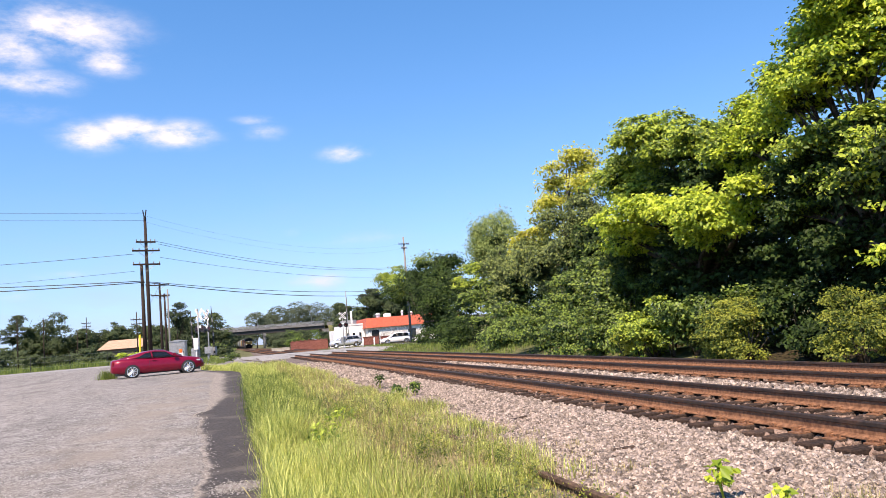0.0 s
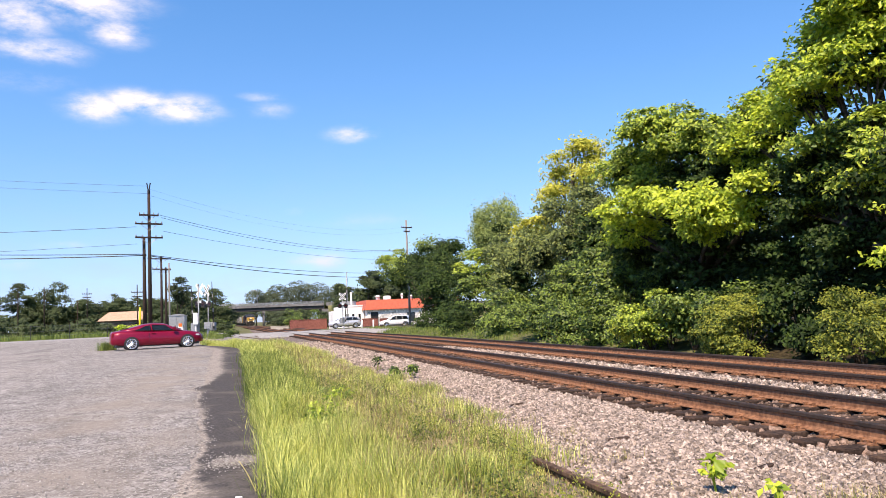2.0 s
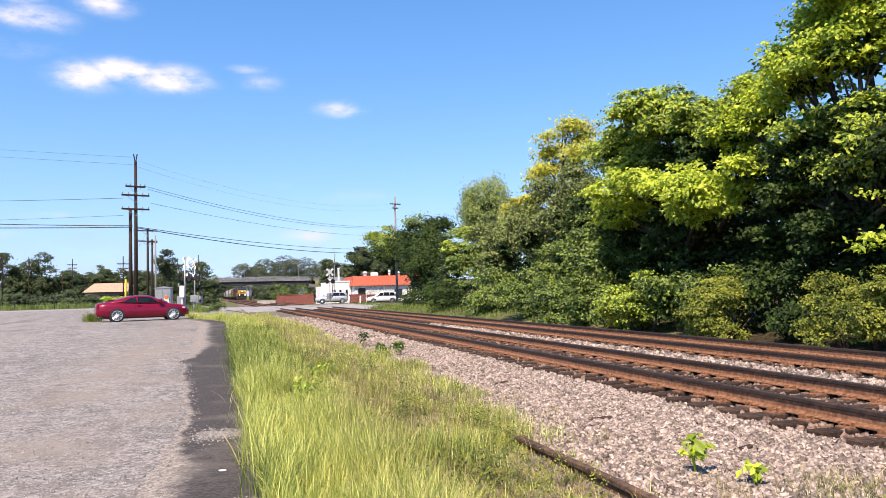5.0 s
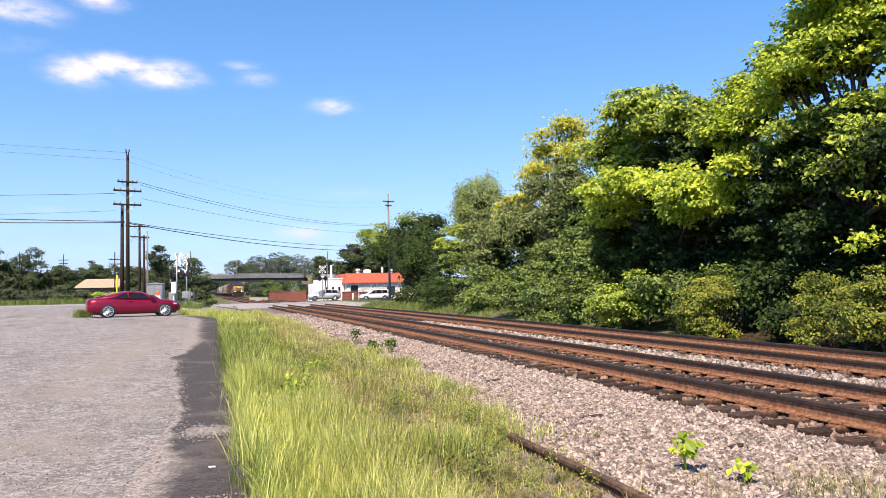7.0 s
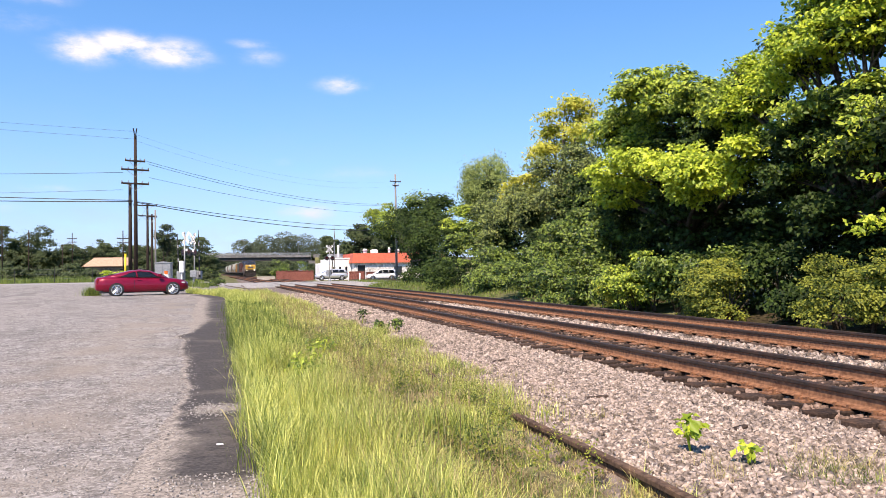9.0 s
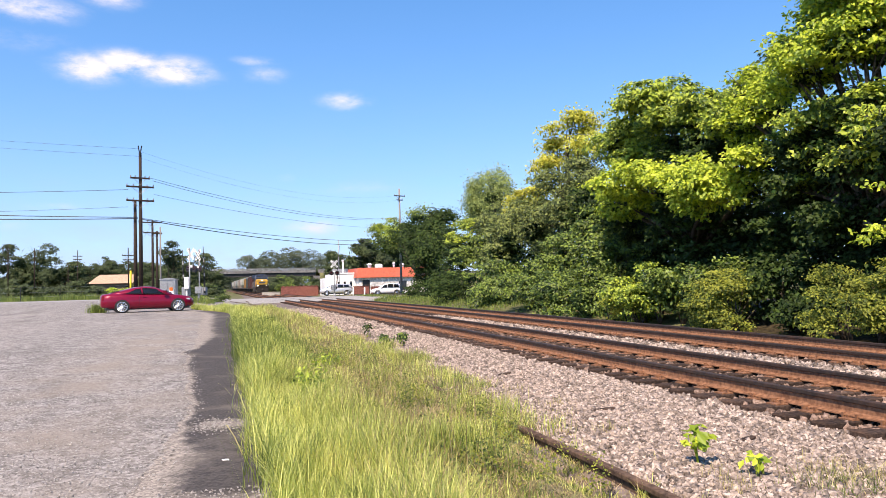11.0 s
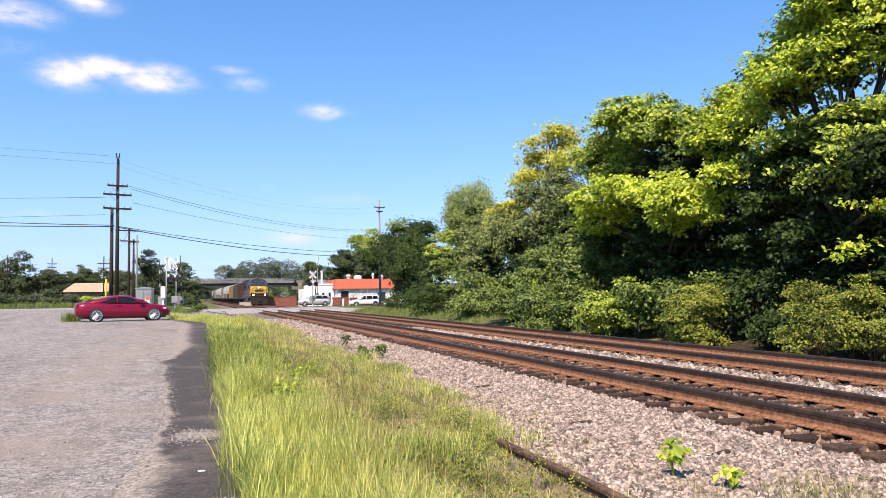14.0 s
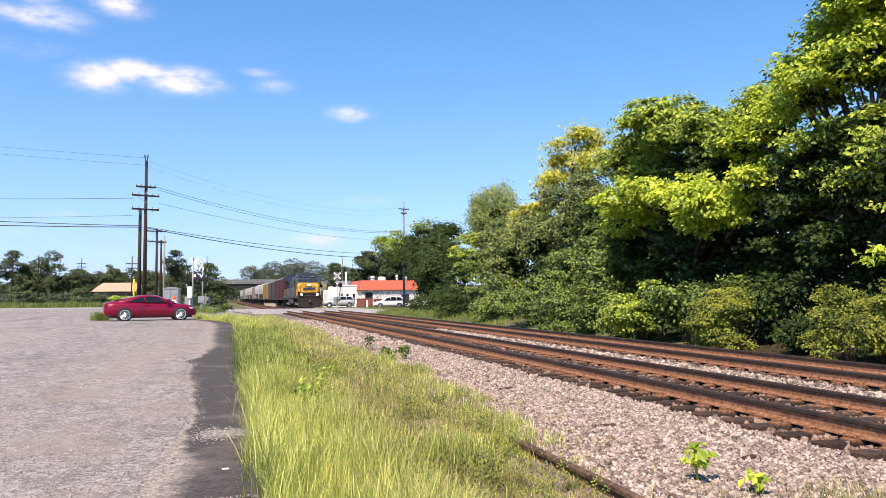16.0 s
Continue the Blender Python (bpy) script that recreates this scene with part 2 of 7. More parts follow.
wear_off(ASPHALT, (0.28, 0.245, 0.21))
ROAD = surface("pale road asphalt", (0.22, 0.21, 0.20), (0.34, 0.33, 0.31), 6, 0.3, 0.9, bump=0.2)
# litter colour taken down to include the shade of the trees
SHADELITTER = surface("leaf litter, tree shade in colour", (0.020, 0.016, 0.010), (0.07, 0.055, 0.03), 9, 0.8, 0.95, bump=0.5, stain=(0.04, 0.06, 0.015), stain_amount=0.5)
SOIL = surface("dry soil and thatch", (0.10, 0.085, 0.045), (0.26, 0.22, 0.12), 14, 1.2, 0.95, bump=0.5, stain=(0.13, 0.15, 0.05), stain_amount=0.6)
MEADOW = surface("meadow", (0.055, 0.065, 0.025), (0.15, 0.145, 0.065), 2.5, 0.12, 0.95, bump=0.6, stain=(0.22, 0.20, 0.09), stain_amount=0.6)
BALLAST = surface("ballast bed", (0.06, 0.047, 0.04), (0.22, 0.18, 0.16), 22, 0.5, 0.95, bump=1.0, cells=17, stain=(0.24, 0.17, 0.13), stain_amount=0.35)
STONE = surface("ballast stone", (0.16, 0.124, 0.100), (0.40, 0.325, 0.275), 30, 3, 0.9, bump=0.3, islands=0.6)
TIE = surface("creosoted timber", (0.022, 0.016, 0.014), (0.075, 0.050, 0.038), 25, 3, 0.85, bump=0.5, stain=(0.15, 0.08, 0.045), stain_amount=0.25, pieces=0.3)
STONE_RUST = surface("rust stained ballast stone", (0.10, 0.066, 0.05), (0.26, 0.18, 0.14), 30, 3, 0.9, bump=0.3, islands=0.45)
RUST = surface("rusted steel", (0.135, 0.057, 0.028), (0.31, 0.15, 0.078), 18, 2.5, 0.75, metal=0.1, bump=0.15)
RAILSIDE = surface("greasy dark rail side", (0.018, 0.013, 0.011), (0.048, 0.030, 0.022), 14, 3, 0.6, bump=0.1, stain=(0.12, 0.055, 0.03), stain_amount=0.3)
DULLRAIL = surface("dull brown rail head", (0.05, 0.032, 0.024), (0.13, 0.085, 0.06), 22, 3, 0.85, bump=0.2, stain=(0.22, 0.13, 0.08), stain_amount=0.5)
RAILTOP = surface("polished rail head", (0.13, 0.12, 0.12), (0.26, 0.25, 0.25), 40, 2, 0.38, metal=0.9, bump=0.02)
WOODPOLE = surface("weathered pole timber", (0.022, 0.016, 0.013), (0.065, 0.046, 0.036), 30, 2, 0.9, bump=0.3)
GREYPOLE = surface("grey pole timber", (0.16, 0.15, 0.14), (0.30, 0.28, 0.26), 30, 2, 0.9, bump=0.3)
BLACK = surface("black paint", (0.012, 0.012, 0.013), (0.03, 0.03, 0.03), 20, 3, 0.5, bump=0.05)
SOOT = surface("sooty black steel", (0.010, 0.009, 0.008), (0.035, 0.03, 0.026), 9, 2, 0.92, bump=0.2)
RUBBER = surface("tyre rubber", (0.012, 0.012, 0.012), (0.03, 0.03, 0.03), 40, 4, 0.8, bump=0.1)
STEEL = surface("galvanised steel", (0.26, 0.27, 0.27), (0.40, 0.41, 0.41), 12, 2, 0.5, metal=0.5, bump=0.05)
ALLOY = surface("bright alloy", (0.62, 0.62, 0.63), (0.75, 0.75, 0.76), 12, 2, 0.25, metal=0.8, bump=0.0)
WHITE = surface("white paint", (0.68, 0.68, 0.67), (0.82, 0.82, 0.80), 8, 1.0, 0.6, bump=0.05, stain=(0.55, 0.52, 0.47), stain_amount=0.4)
GLASS = glassy("dark glass")
CHIP = surface("grey chippings", (0.19, 0.175, 0.16), (0.38, 0.355, 0.33), 30, 3, 0.95, bump=0.1, islands=0.3)
BARK = surface("bark", (0.035, 0.028, 0.02), (0.11, 0.09, 0.07), 18, 2, 0.95, bump=0.8)

# ---- helpers for meshes ----
def mesh_of(name, bm, mats):
    me = bpy.data.meshes.new(name)
    bm.to_mesh(me)
    bm.free()
    for m in mats if isinstance(mats, (list, tuple)) else [mats]:
        me.materials.append(m)
    return me


def part(name, bm, mats, parent=None, label="", m=None):
    ob = new(name, mesh_of(name, bm, mats))
    if parent:
        ob.parent = parent
    if m is not None:
        ob.matrix_basis = m
    if label:
        ob["label"] = label
    return ob


def thing(name, label, category, at=(0, 0, 0), turn=0.0, group="", kind=""):
    ob = new(name)
    ob.empty_display_size = 0.3
    ob.matrix_basis = pose(*at, 0, 0, turn)
    return tagged(ob, label, category, group, kind)


def box(bm, x0, x1, y0, y1, z0, z1, bevel=0.0, mat=0, shape=None):
    vs = [bm.verts.new((x, y, z)) for x in (x0, x1) for y in (y0, y1) for z in (z0, z1)]
    if shape:
        for v in vs:
            v.co = shape(v.co)
    fs = [bm.faces.new([vs[i] for i in q]) for q in ((0, 1, 3, 2), (4, 6, 7, 5), (0, 4, 5, 1), (2, 3, 7, 6), (0, 2, 6, 4), (1, 5, 7, 3))]
    for f in fs:
        f.material_index = mat
    if bevel:
        r = bmesh.ops.bevel(bm, geom=list({e for f in fs for e in f.edges}), offset=bevel, segments=1, affect="EDGES", profile=0.5)
        for f in r["faces"]:
            f.material_index = mat
    return bm


def tube(bm, a, b, r0, r1=None, n=8, mat=0, cap=True):
    a, b = Vector(a), Vector(b)
    r1 = r0 if r1 is None else r1
    q = (b - a).to_track_quat("Z", "Y")
    rings = []
    for p, r in ((a, r0), (b, r1)):
        rings.append([bm.verts.new(p + q @ Vector((r * math.cos(2 * math.pi * i / n), r * math.sin(2 * math.pi * i / n), 0))) for i in range(n)])
    for i in range(n):
        f = bm.faces.new((rings[0][i], rings[0][(i + 1) % n], rings[1][(i + 1) % n], rings[1][i]))
        f.smooth, f.material_index = n > 6, mat
    if cap:
        for ring in (rings[0][::-1], rings[1]):
            bm.faces.new(ring).material_index = mat
    return bm


def sweep(bm, points, r, n=6, mat=0):
    """A tube along a bent line; r is a radius or one per point."""
    rs = r if isinstance(r, (list, tuple)) else [r] * len(points)
    rings = []
    for i, p in enumerate(points):
        d = Vector(points[min(i + 1, len(points) - 1)]) - Vector(points[max(i - 1, 0)])
        q = d.to_track_quat("Z", "Y")
        rings.append([bm.verts.new(Vector(p) + q @ Vector((rs[i] * math.cos(2 * math.pi * k / n), rs[i] * math.sin(2 * math.pi * k / n), 0))) for k in range(n)])
    for a, b in zip(rings, rings[1:]):
        for k in range(n):
            f = bm.faces.new((a[k], a[(k + 1) % n], b[(k + 1) % n], b[k]))
            f.smooth, f.material_index = True, mat
    bm.faces.new(rings[0][::-1]).material_index = mat
    bm.faces.new(rings[-1]).material_index = mat
    return bm


def loft(bm, sections, mat=0, close=True, smooth=False):
    """Rings of equally many points, joined; the ends closed."""
    rings = [[bm.verts.new(p) for p in s] for s in sections]
    n = len(rings[0])
    for a, b in zip(rings, rings[1:]):
        for i in range(n):
            f = bm.faces.new((a[i], a[(i + 1) % n], b[(i + 1) % n], b[i]))
            f.material_index, f.smooth = mat, smooth
    if close:
        bm.faces.new(rings[0][::-1]).material_index = mat
        bm.faces.new(rings[-1]).material_index = mat
    return bm


def raw(name, verts, faces, mats, parent=None, label="", smooth=False):
    me = bpy.data.meshes.new(name)
    verts, faces = np.asarray(verts, np.float32), np.asarray(faces, np.int32)
    k = faces.shape[1]
    me.vertices.add(len(verts))
    me.vertices.foreach_set("co", verts.ravel())
    me.loops.add(faces.size)
    me.loops.foreach_set("vertex_index", faces.ravel())
    me.polygons.add(len(faces))
    me.polygons.foreach_set("loop_start", np.arange(0, faces.size, k, dtype=np.int32))
    me.polygons.foreach_set("loop_total", np.full(len(faces), k, np.int32))
    if smooth:
        me.polygons.foreach_set("use_smooth", np.ones(len(faces), bool))
    me.update(calc_edges=True)
    me.validate()
    for m in mats if isinstance(mats, (list, tuple)) else [mats]:
        me.materials.append(m)
    ob = new(name, me)
    if parent:
        ob.parent = parent
    if label:
        ob["label"] = label
    return ob


def bump01(v, a, b):
    t = np.clip((np.asarray(v, float) - a) / (b - a), 0, 1)
    return t * t * (3 - 2 * t)


def sheet(name, xs, ys, zf, mat, label="", jag=None, parent=None):
    """A ground surface over a grid; jag(x index share, y) may shift x."""
    X, Y = np.meshgrid(xs, ys)
    if jag is not None:
        X = jag(X, Y)
    V = np.stack([X, Y, zf(X, Y)], -1).reshape(-1, 3)
    i = np.arange(len(xs) * len(ys)).reshape(len(ys), len(xs))
    F = np.stack([i[:-1, :-1], i[:-1, 1:], i[1:, 1:], i[1:, :-1]], -1).reshape(-1, 4)
    return raw(name, V, F, mat, parent, label, smooth=True)


# ---- the lie of the land ----
def bend(y):
    """How far the tracks swing left of straight ahead, y metres along."""
    return -0.283 * np.logaddexp(0, (np.asarray(y, float) - 28.1) / 10.0)


TRACK = (7.11, 10.86)               # middle of either track at the near end


def track_x(y, k):
    return TRACK[k] + bend(y)


def left_rise(x, y):
    return 0.40 * bump01(y, 46, 72) * (1 - bump01(x, -6, 0.5))


def lot_z(x, y):
    return -0.22 + 0.36 * bump01(y, 6, 44) - 0.14 * bump01(y, 56, 85) + left_rise(x, y)


def verge_x(y):
    """The line where the lot ends and the grass begins."""
    y = np.asarray(y, float)
    return 0.28 - 0.017 * y - 2.2 * bump01(y, 37, 50) - 2.0 * bump01(y, 50, 60)


def ballast_x(y):
    """The grassy toe of the ballast."""
    y = np.asarray(y, float)
    return 2.80 + 0.12 * np.sin(y * 0.8) * np.exp(-((y - 14) / 14) ** 2) - 0.05 * np.clip(y - 36, 0, 30)


def land_z(x, y):
    """Bare soil: flush with the lot, a shallow ditch under the grass, a bank under the trees."""
    x, y = np.asarray(x, float), np.asarray(y, float)
    rel = x - bend(y)
    base = lot_z(x, y) - 0.035
    base = base + (-0.06) * bump01(x, verge_x(y), verge_x(y) + 1.2)
    far = bump01(y, 110, 140)
    toe = ballast_x(y) - bend(y)
    base = base * (1 - bump01(rel, toe - 0.25, toe + 0.45)) + (-0.62) * bump01(rel, toe - 0.25, toe + 0.45)
    base = base + (0.55) * bump01(rel, 13.6, 17.0)
    return base * (1 - far) + (-0.45 + 0.6 * (1 - bump01(x, -12, 0))) * far


def ballast_z(x, y):
    rel = np.asarray(x, float) - bend(y)
    toe = ballast_x(y) - bend(y)
    up = bump01(rel, toe - 0.75, toe + 0.75)
    down = 1 - bump01(rel, 12.6, 14.2)
    low = land_z(x, y)
    mid = np.exp(-((rel - 8.98) / 0.42) ** 4) * 0.075                 # heaped a little between the tracks
    crown = -0.285 + 0.02 * bump01(rel, 5.6, 6.3) + mid
    return (-0.60) * (1 - up * down) + crown * up * down


gx = np.concatenate([-np.geomspace(2500, 42, 26), np.linspace(-40, 40, 161), np.geomspace(42, 2500, 26)])
gy = np.concatenate([-np.geomspace(2500, 20, 18), np.linspace(-18, 130, 260), np.geomspace(132, 4000, 40)])
tagged(sheet("ground", gx, gy, land_z, MEADOW, "grassy earth with dry patches reaching the horizon"), kind="structure")

ys = np.concatenate([np.linspace(-16, 60, 200), np.linspace(61, 84, 30)])
tagged(sheet("gravel_lot", np.linspace(0, 1, 90), ys, lambda X, Y: lot_z(X, Y), GRAVEL, "grey and tan packed gravel parking lot",
             jag=lambda X, Y: -62 + (verge_x(Y) + 0.1 + 62) * X ** 0.6), kind="structure")


def strip_edge(y):
    """Ragged left edge of the old asphalt."""
    w = 1.05 - 0.17 * bump01(y, 6.5, 9) - 0.06 * bump01(y, 8.6, 9.4) + 0.30 * bump01(y, 10.5, 17.8) + 0.16 * bump01(y, 18.0, 18.5) - 0.22 * bump01(y, 18.9, 19.5) + 0.10 * bump01(y, 22, 30)
    return verge_x(y) - w + 0.10 + 0.03 * np.sin(y * 1.9) + 0.022 * np.sin(y * 5.7 + 1) + 0.016 * np.sin(y * 13.3 + 2 * np.sin(y * 3.1)) + 0.010 * np.sin(y * 29.0)


strip_ys = np.linspace(-8, 44, 1100)
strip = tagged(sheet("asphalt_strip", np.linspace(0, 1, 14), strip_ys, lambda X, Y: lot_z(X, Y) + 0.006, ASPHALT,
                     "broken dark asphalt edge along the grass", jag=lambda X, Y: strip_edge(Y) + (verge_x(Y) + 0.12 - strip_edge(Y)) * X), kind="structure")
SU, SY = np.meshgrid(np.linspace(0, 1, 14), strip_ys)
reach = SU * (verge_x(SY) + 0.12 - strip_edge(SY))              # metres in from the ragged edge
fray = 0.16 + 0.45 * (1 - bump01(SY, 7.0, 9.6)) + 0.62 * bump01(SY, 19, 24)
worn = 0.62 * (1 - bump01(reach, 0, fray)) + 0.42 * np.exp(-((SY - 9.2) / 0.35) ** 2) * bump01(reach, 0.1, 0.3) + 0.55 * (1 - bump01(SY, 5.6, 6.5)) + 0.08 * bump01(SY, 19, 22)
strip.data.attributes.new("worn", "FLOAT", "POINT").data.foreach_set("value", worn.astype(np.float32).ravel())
tagged(sheet("ballast", np.linspace(0, 1, 60), np.concatenate([np.linspace(-30, 120, 380), np.geomspace(122, 1500, 60)]), ballast_z, BALLAST,
             "pinkish grey crushed stone ballast under the tracks", jag=lambda X, Y: ballast_x(Y) - 0.5 + (14.4 + bend(Y) - ballast_x(Y) + 0.5) * X), kind="structure")
tagged(sheet("verge_soil", np.linspace(0, 1, 26), np.linspace(-8, 47, 180), lambda X, Y: land_z(X, Y) + 0.008, SOIL, "dry brown soil and thatch under the verge grass",
             jag=lambda X, Y: verge_x(Y) + 0.12 + (ballast_x(Y) + 0.5 - verge_x(Y)) * X), kind="structure")
# dark sheet that paints the shade on the ground below the trees
tagged(sheet("woodland_floor", np.linspace(13.2, 40, 40), np.linspace(-20, 120, 120), lambda X, Y: land_z(X + bend(Y), Y) + 0.03, SHADELITTER, "leaf litter darkened with tree shade in its colour",
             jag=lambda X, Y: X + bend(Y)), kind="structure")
# the road over the crossing, at rail height
tagged(sheet("road", np.concatenate([np.linspace(-140, -12, 40), np.linspace(-10, 20, 46), np.linspace(24, 120, 30)]), np.linspace(78.5, 99.5, 22),
             lambda X, Y: -0.012 + left_rise(X, Y) - 0.25 * bump01(X, 16, 30) - 0.5 * bump01(abs(Y - 89), 8.6, 10.5), ROAD, "pale asphalt street crossing the tracks"), kind="structure")

# ---- tracks ----
RAIL = ((-0.076, -0.185), (0.076, -0.185), (0.076, -0.173), (0.02, -0.155), (0.010, -0.14), (0.010, -0.075), (0.010, -0.055), (0.036, -0.043), (0.037, -0.008),
        (0.030, 0.0), (-0.030, 0.0), (-0.037, -0.008), (-0.036, -0.043), (-0.010, -0.055), (-0.010, -0.075), (-0.010, -0.14), (-0.02, -0.155), (-0.076, -0.173))


def rail(name, line, parent, label, top=RAILTOP, drop=0.0):
    bm = bmesh.new()
    zs = [drop(x, y) if callable(drop) else drop for x, y in line]
    loft(bm, [[(x + p, y, q - d) for p, q in RAIL] for (x, y), d in zip(line, zs)])
    drop = 0.0 if not callable(drop) else 1.0
    bm.normal_update()
    for f in bm.faces:
        z = f.calc_center_median().z + drop
        f.material_index = 1 if f.normal.z > 0.95 and z > -0.02 else 2 if z > -0.062 and not drop else 0
    return part(name, bm, [DULLRAIL if drop else RUST, top, RAILSIDE], parent, label)


def tie_mesh(k):
    bm = bmesh.new()
    random.seed(40 + k)
    box(bm, -1.3 - random.uniform(-0.06, 0.07), 1.3, -0.115, 0.115, -0.37, -0.195 - random.uniform(0, 0.012), bevel=0.012)
    for s in (-1, 1):       # plates and spikes
        box(bm, s * 0.755 - 0.19, s * 0.755 + 0.19, -0.09, 0.09, -0.206, -0.186, mat=1)
        for dx in (-0.095, 0.095):
            for dy in (-0.06, 0.055):
                x = s * 0.755 + dx
                box(bm, x - 0.016, x + 0.016, dy - 0.014, dy + 0.014, -0.19, -0.160 + random.uniform(-0.01, 0.02), mat=1)
        box(bm, s * 0.755 - 0.10, s * 0.755 + 0.10, 0.12, 0.145, -0.195, -0.15, mat=1)      # rail anchor
    return mesh_of("tie", bm, [TIE, RUST])


TIES = [tie_mesh(k) for k in range(6)]


def make_track(k):
    tr = thing("track", "straight standard gauge track with rust brown rails on timber ties", "railway track", group="running tracks", kind="structure")
    line = np.concatenate([np.arange(-24, 130, 4.0), np.arange(130, 900, 20.0)])
    for s in (-0.755, 0.755):
        rail("rail", [(float(track_x(y, k) + s), float(y)) for y in line], tr, "rusty steel rail with a worn dark head")
    rnd = random.Random(k)
    y = -6.0
    while y < 66:
        tie = new("tie", rnd.choice(TIES))
        tie.parent = tr
        a = -math.atan(float(bend(y + 0.5) - bend(y - 0.5)))
        tie.matrix_basis = pose(float(track_x(y, k)) + rnd.uniform(-0.05, 0.05), y, rnd.uniform(-0.006, 0.004), 0, 0, math.degrees(a) + rnd.uniform(-1.5, 1.5))
        y += 0.53 + rnd.uniform(-0.035, 0.035)
    bm = bmesh.new()
    for y in np.arange(66, 260, 0.55):
        x = float(track_x(y, k))
        box(bm, x - 1.3, x + 1.3, y - 0.115, y + 0.115, -0.3, -0.2)
    part("far_ties", bm, TIE, tr)["kind"] = "stuff"
    return tr


for k in (0, 1):
    make_track(k)
siding = thing("siding", "disused siding rails sunk in dry grass and ballast", "railway track", kind="structure")
for s in (3.02, 1.52):
    rail("rail", [(s - 0.055 * max(0.0, float(y) - 50) - 0.0004 * max(0.0, float(y) - 50) ** 2, float(y)) for y in np.arange(-12, 82, 2.0)], siding,
         "dull rusted rail half buried in grass", top=DULLRAIL, drop=lambda x, y: min(0.19, -float(land_z(x, y)) - 0.075) if y > 30 else 0.235 + 0.055 * float(bump01(y, 6.5, 9.5)))
tagged(sheet("crossing_gravel", np.linspace(0, 1, 30), np.linspace(45, 80, 70), lambda X, Y: land_z(X, Y) + 0.025, GRAVEL, "pale gravel around the siding before the street",
             jag=lambda X, Y: verge_x(Y) - 0.3 + (ballast_x(Y) + 0.4 - verge_x(Y) + 0.3) * X), kind="structure")

# ---- plants ----
def leaves(name, lobes, count, size, mat, parent, seed, spray=22, spread=0.16, up=0.6, droop=0.25, fold=0.25, inner=0.7, clumps=12, layer=0.42, label=""):
    """A crown: sprays of folded leaves over the shells of several lobes (x, y, z, radius across, radius up)."""
    rng = np.random.default_rng(seed)
    L = np.array(lobes, float)
    if clumps:              # each lobe breaks into smaller rounded boughs
        d = rng.normal(size=(len(L), clumps, 3)) * (1, 1, 0.8) + (0, 0, 0.15)
        d /= np.linalg.norm(d, axis=2)[:, :, None]
        far = 0.55 + 0.40 * rng.random((len(L), clumps, 1))
        c = L[:, None, :3] + d * L[:, None, [3, 3, 4]] * far
        k = 0.30 + 0.24 * rng.random((len(L), clumps, 1))
        L = np.concatenate([c, np.maximum(L[:, None, 3:4], 0.5) * k, L[:, None, 4:5] * k * 0.85], 2).reshape(-1, 5)
    w = L[:, 3] * L[:, 3] + 2 * L[:, 3] * L[:, 4]
    groups = max(1, count // spray)
    which = rng.choice(len(L), groups, p=w / w.sum())
    d = rng.normal(size=(groups, 3))
    d[:, 2] += 0.6
    d /= np.linalg.norm(d, axis=1)[:, None]
    r = inner + (1.10 - inner) * rng.random(groups) ** 0.55
    rad = np.stack([L[which, 3], L[which, 3], L[which, 4]], 1)
    cen = L[which, :3] + d * rad * r[:, None]
    out = np.repeat(d, spray, 0)
    c = np.repeat(cen, spray, 0)
    n = len(c)
    sp = spread * np.repeat(0.6 + 0.8 * rng.random(groups), spray)
    c = c + rng.normal(size=(n, 3)) * sp[:, None] * np.array([1.15, 1.15, layer])
    nor = out * 0.55 + rng.normal(size=(n, 3)) * 0.42 + np.array([-0.28, -0.42, up])
    nor /= np.linalg.norm(nor, axis=1)[:, None]
    tip = out * 0.7 + rng.normal(size=(n, 3)) * 0.7 + np.array([0, 0, -droop])
    tip -= nor * (tip * nor).sum(1)[:, None]
    tip /= np.linalg.norm(tip, axis=1)[:, None] + 1e-9
    side = np.cross(nor, tip)
    s = size * (0.6 + 0.8 * rng.random(n))[:, None]
    base = c - tip * s * 0.5
    top = c + tip * s * 0.5 - nor * s * 0.10
    a = c + side * s * 0.30 + nor * s * fold * 0.5
    b = c - side * s * 0.30 + nor * s * fold * 0.5
    V = np.stack([base, a, top, b], 1).reshape(-1, 3)
    i = np.arange(n)[:, None] * 4
    F = np.concatenate([i + [0, 1, 2], i + [0, 2, 3]], 1).reshape(-1, 3)
    return raw(name, V, F, mat, parent, label)


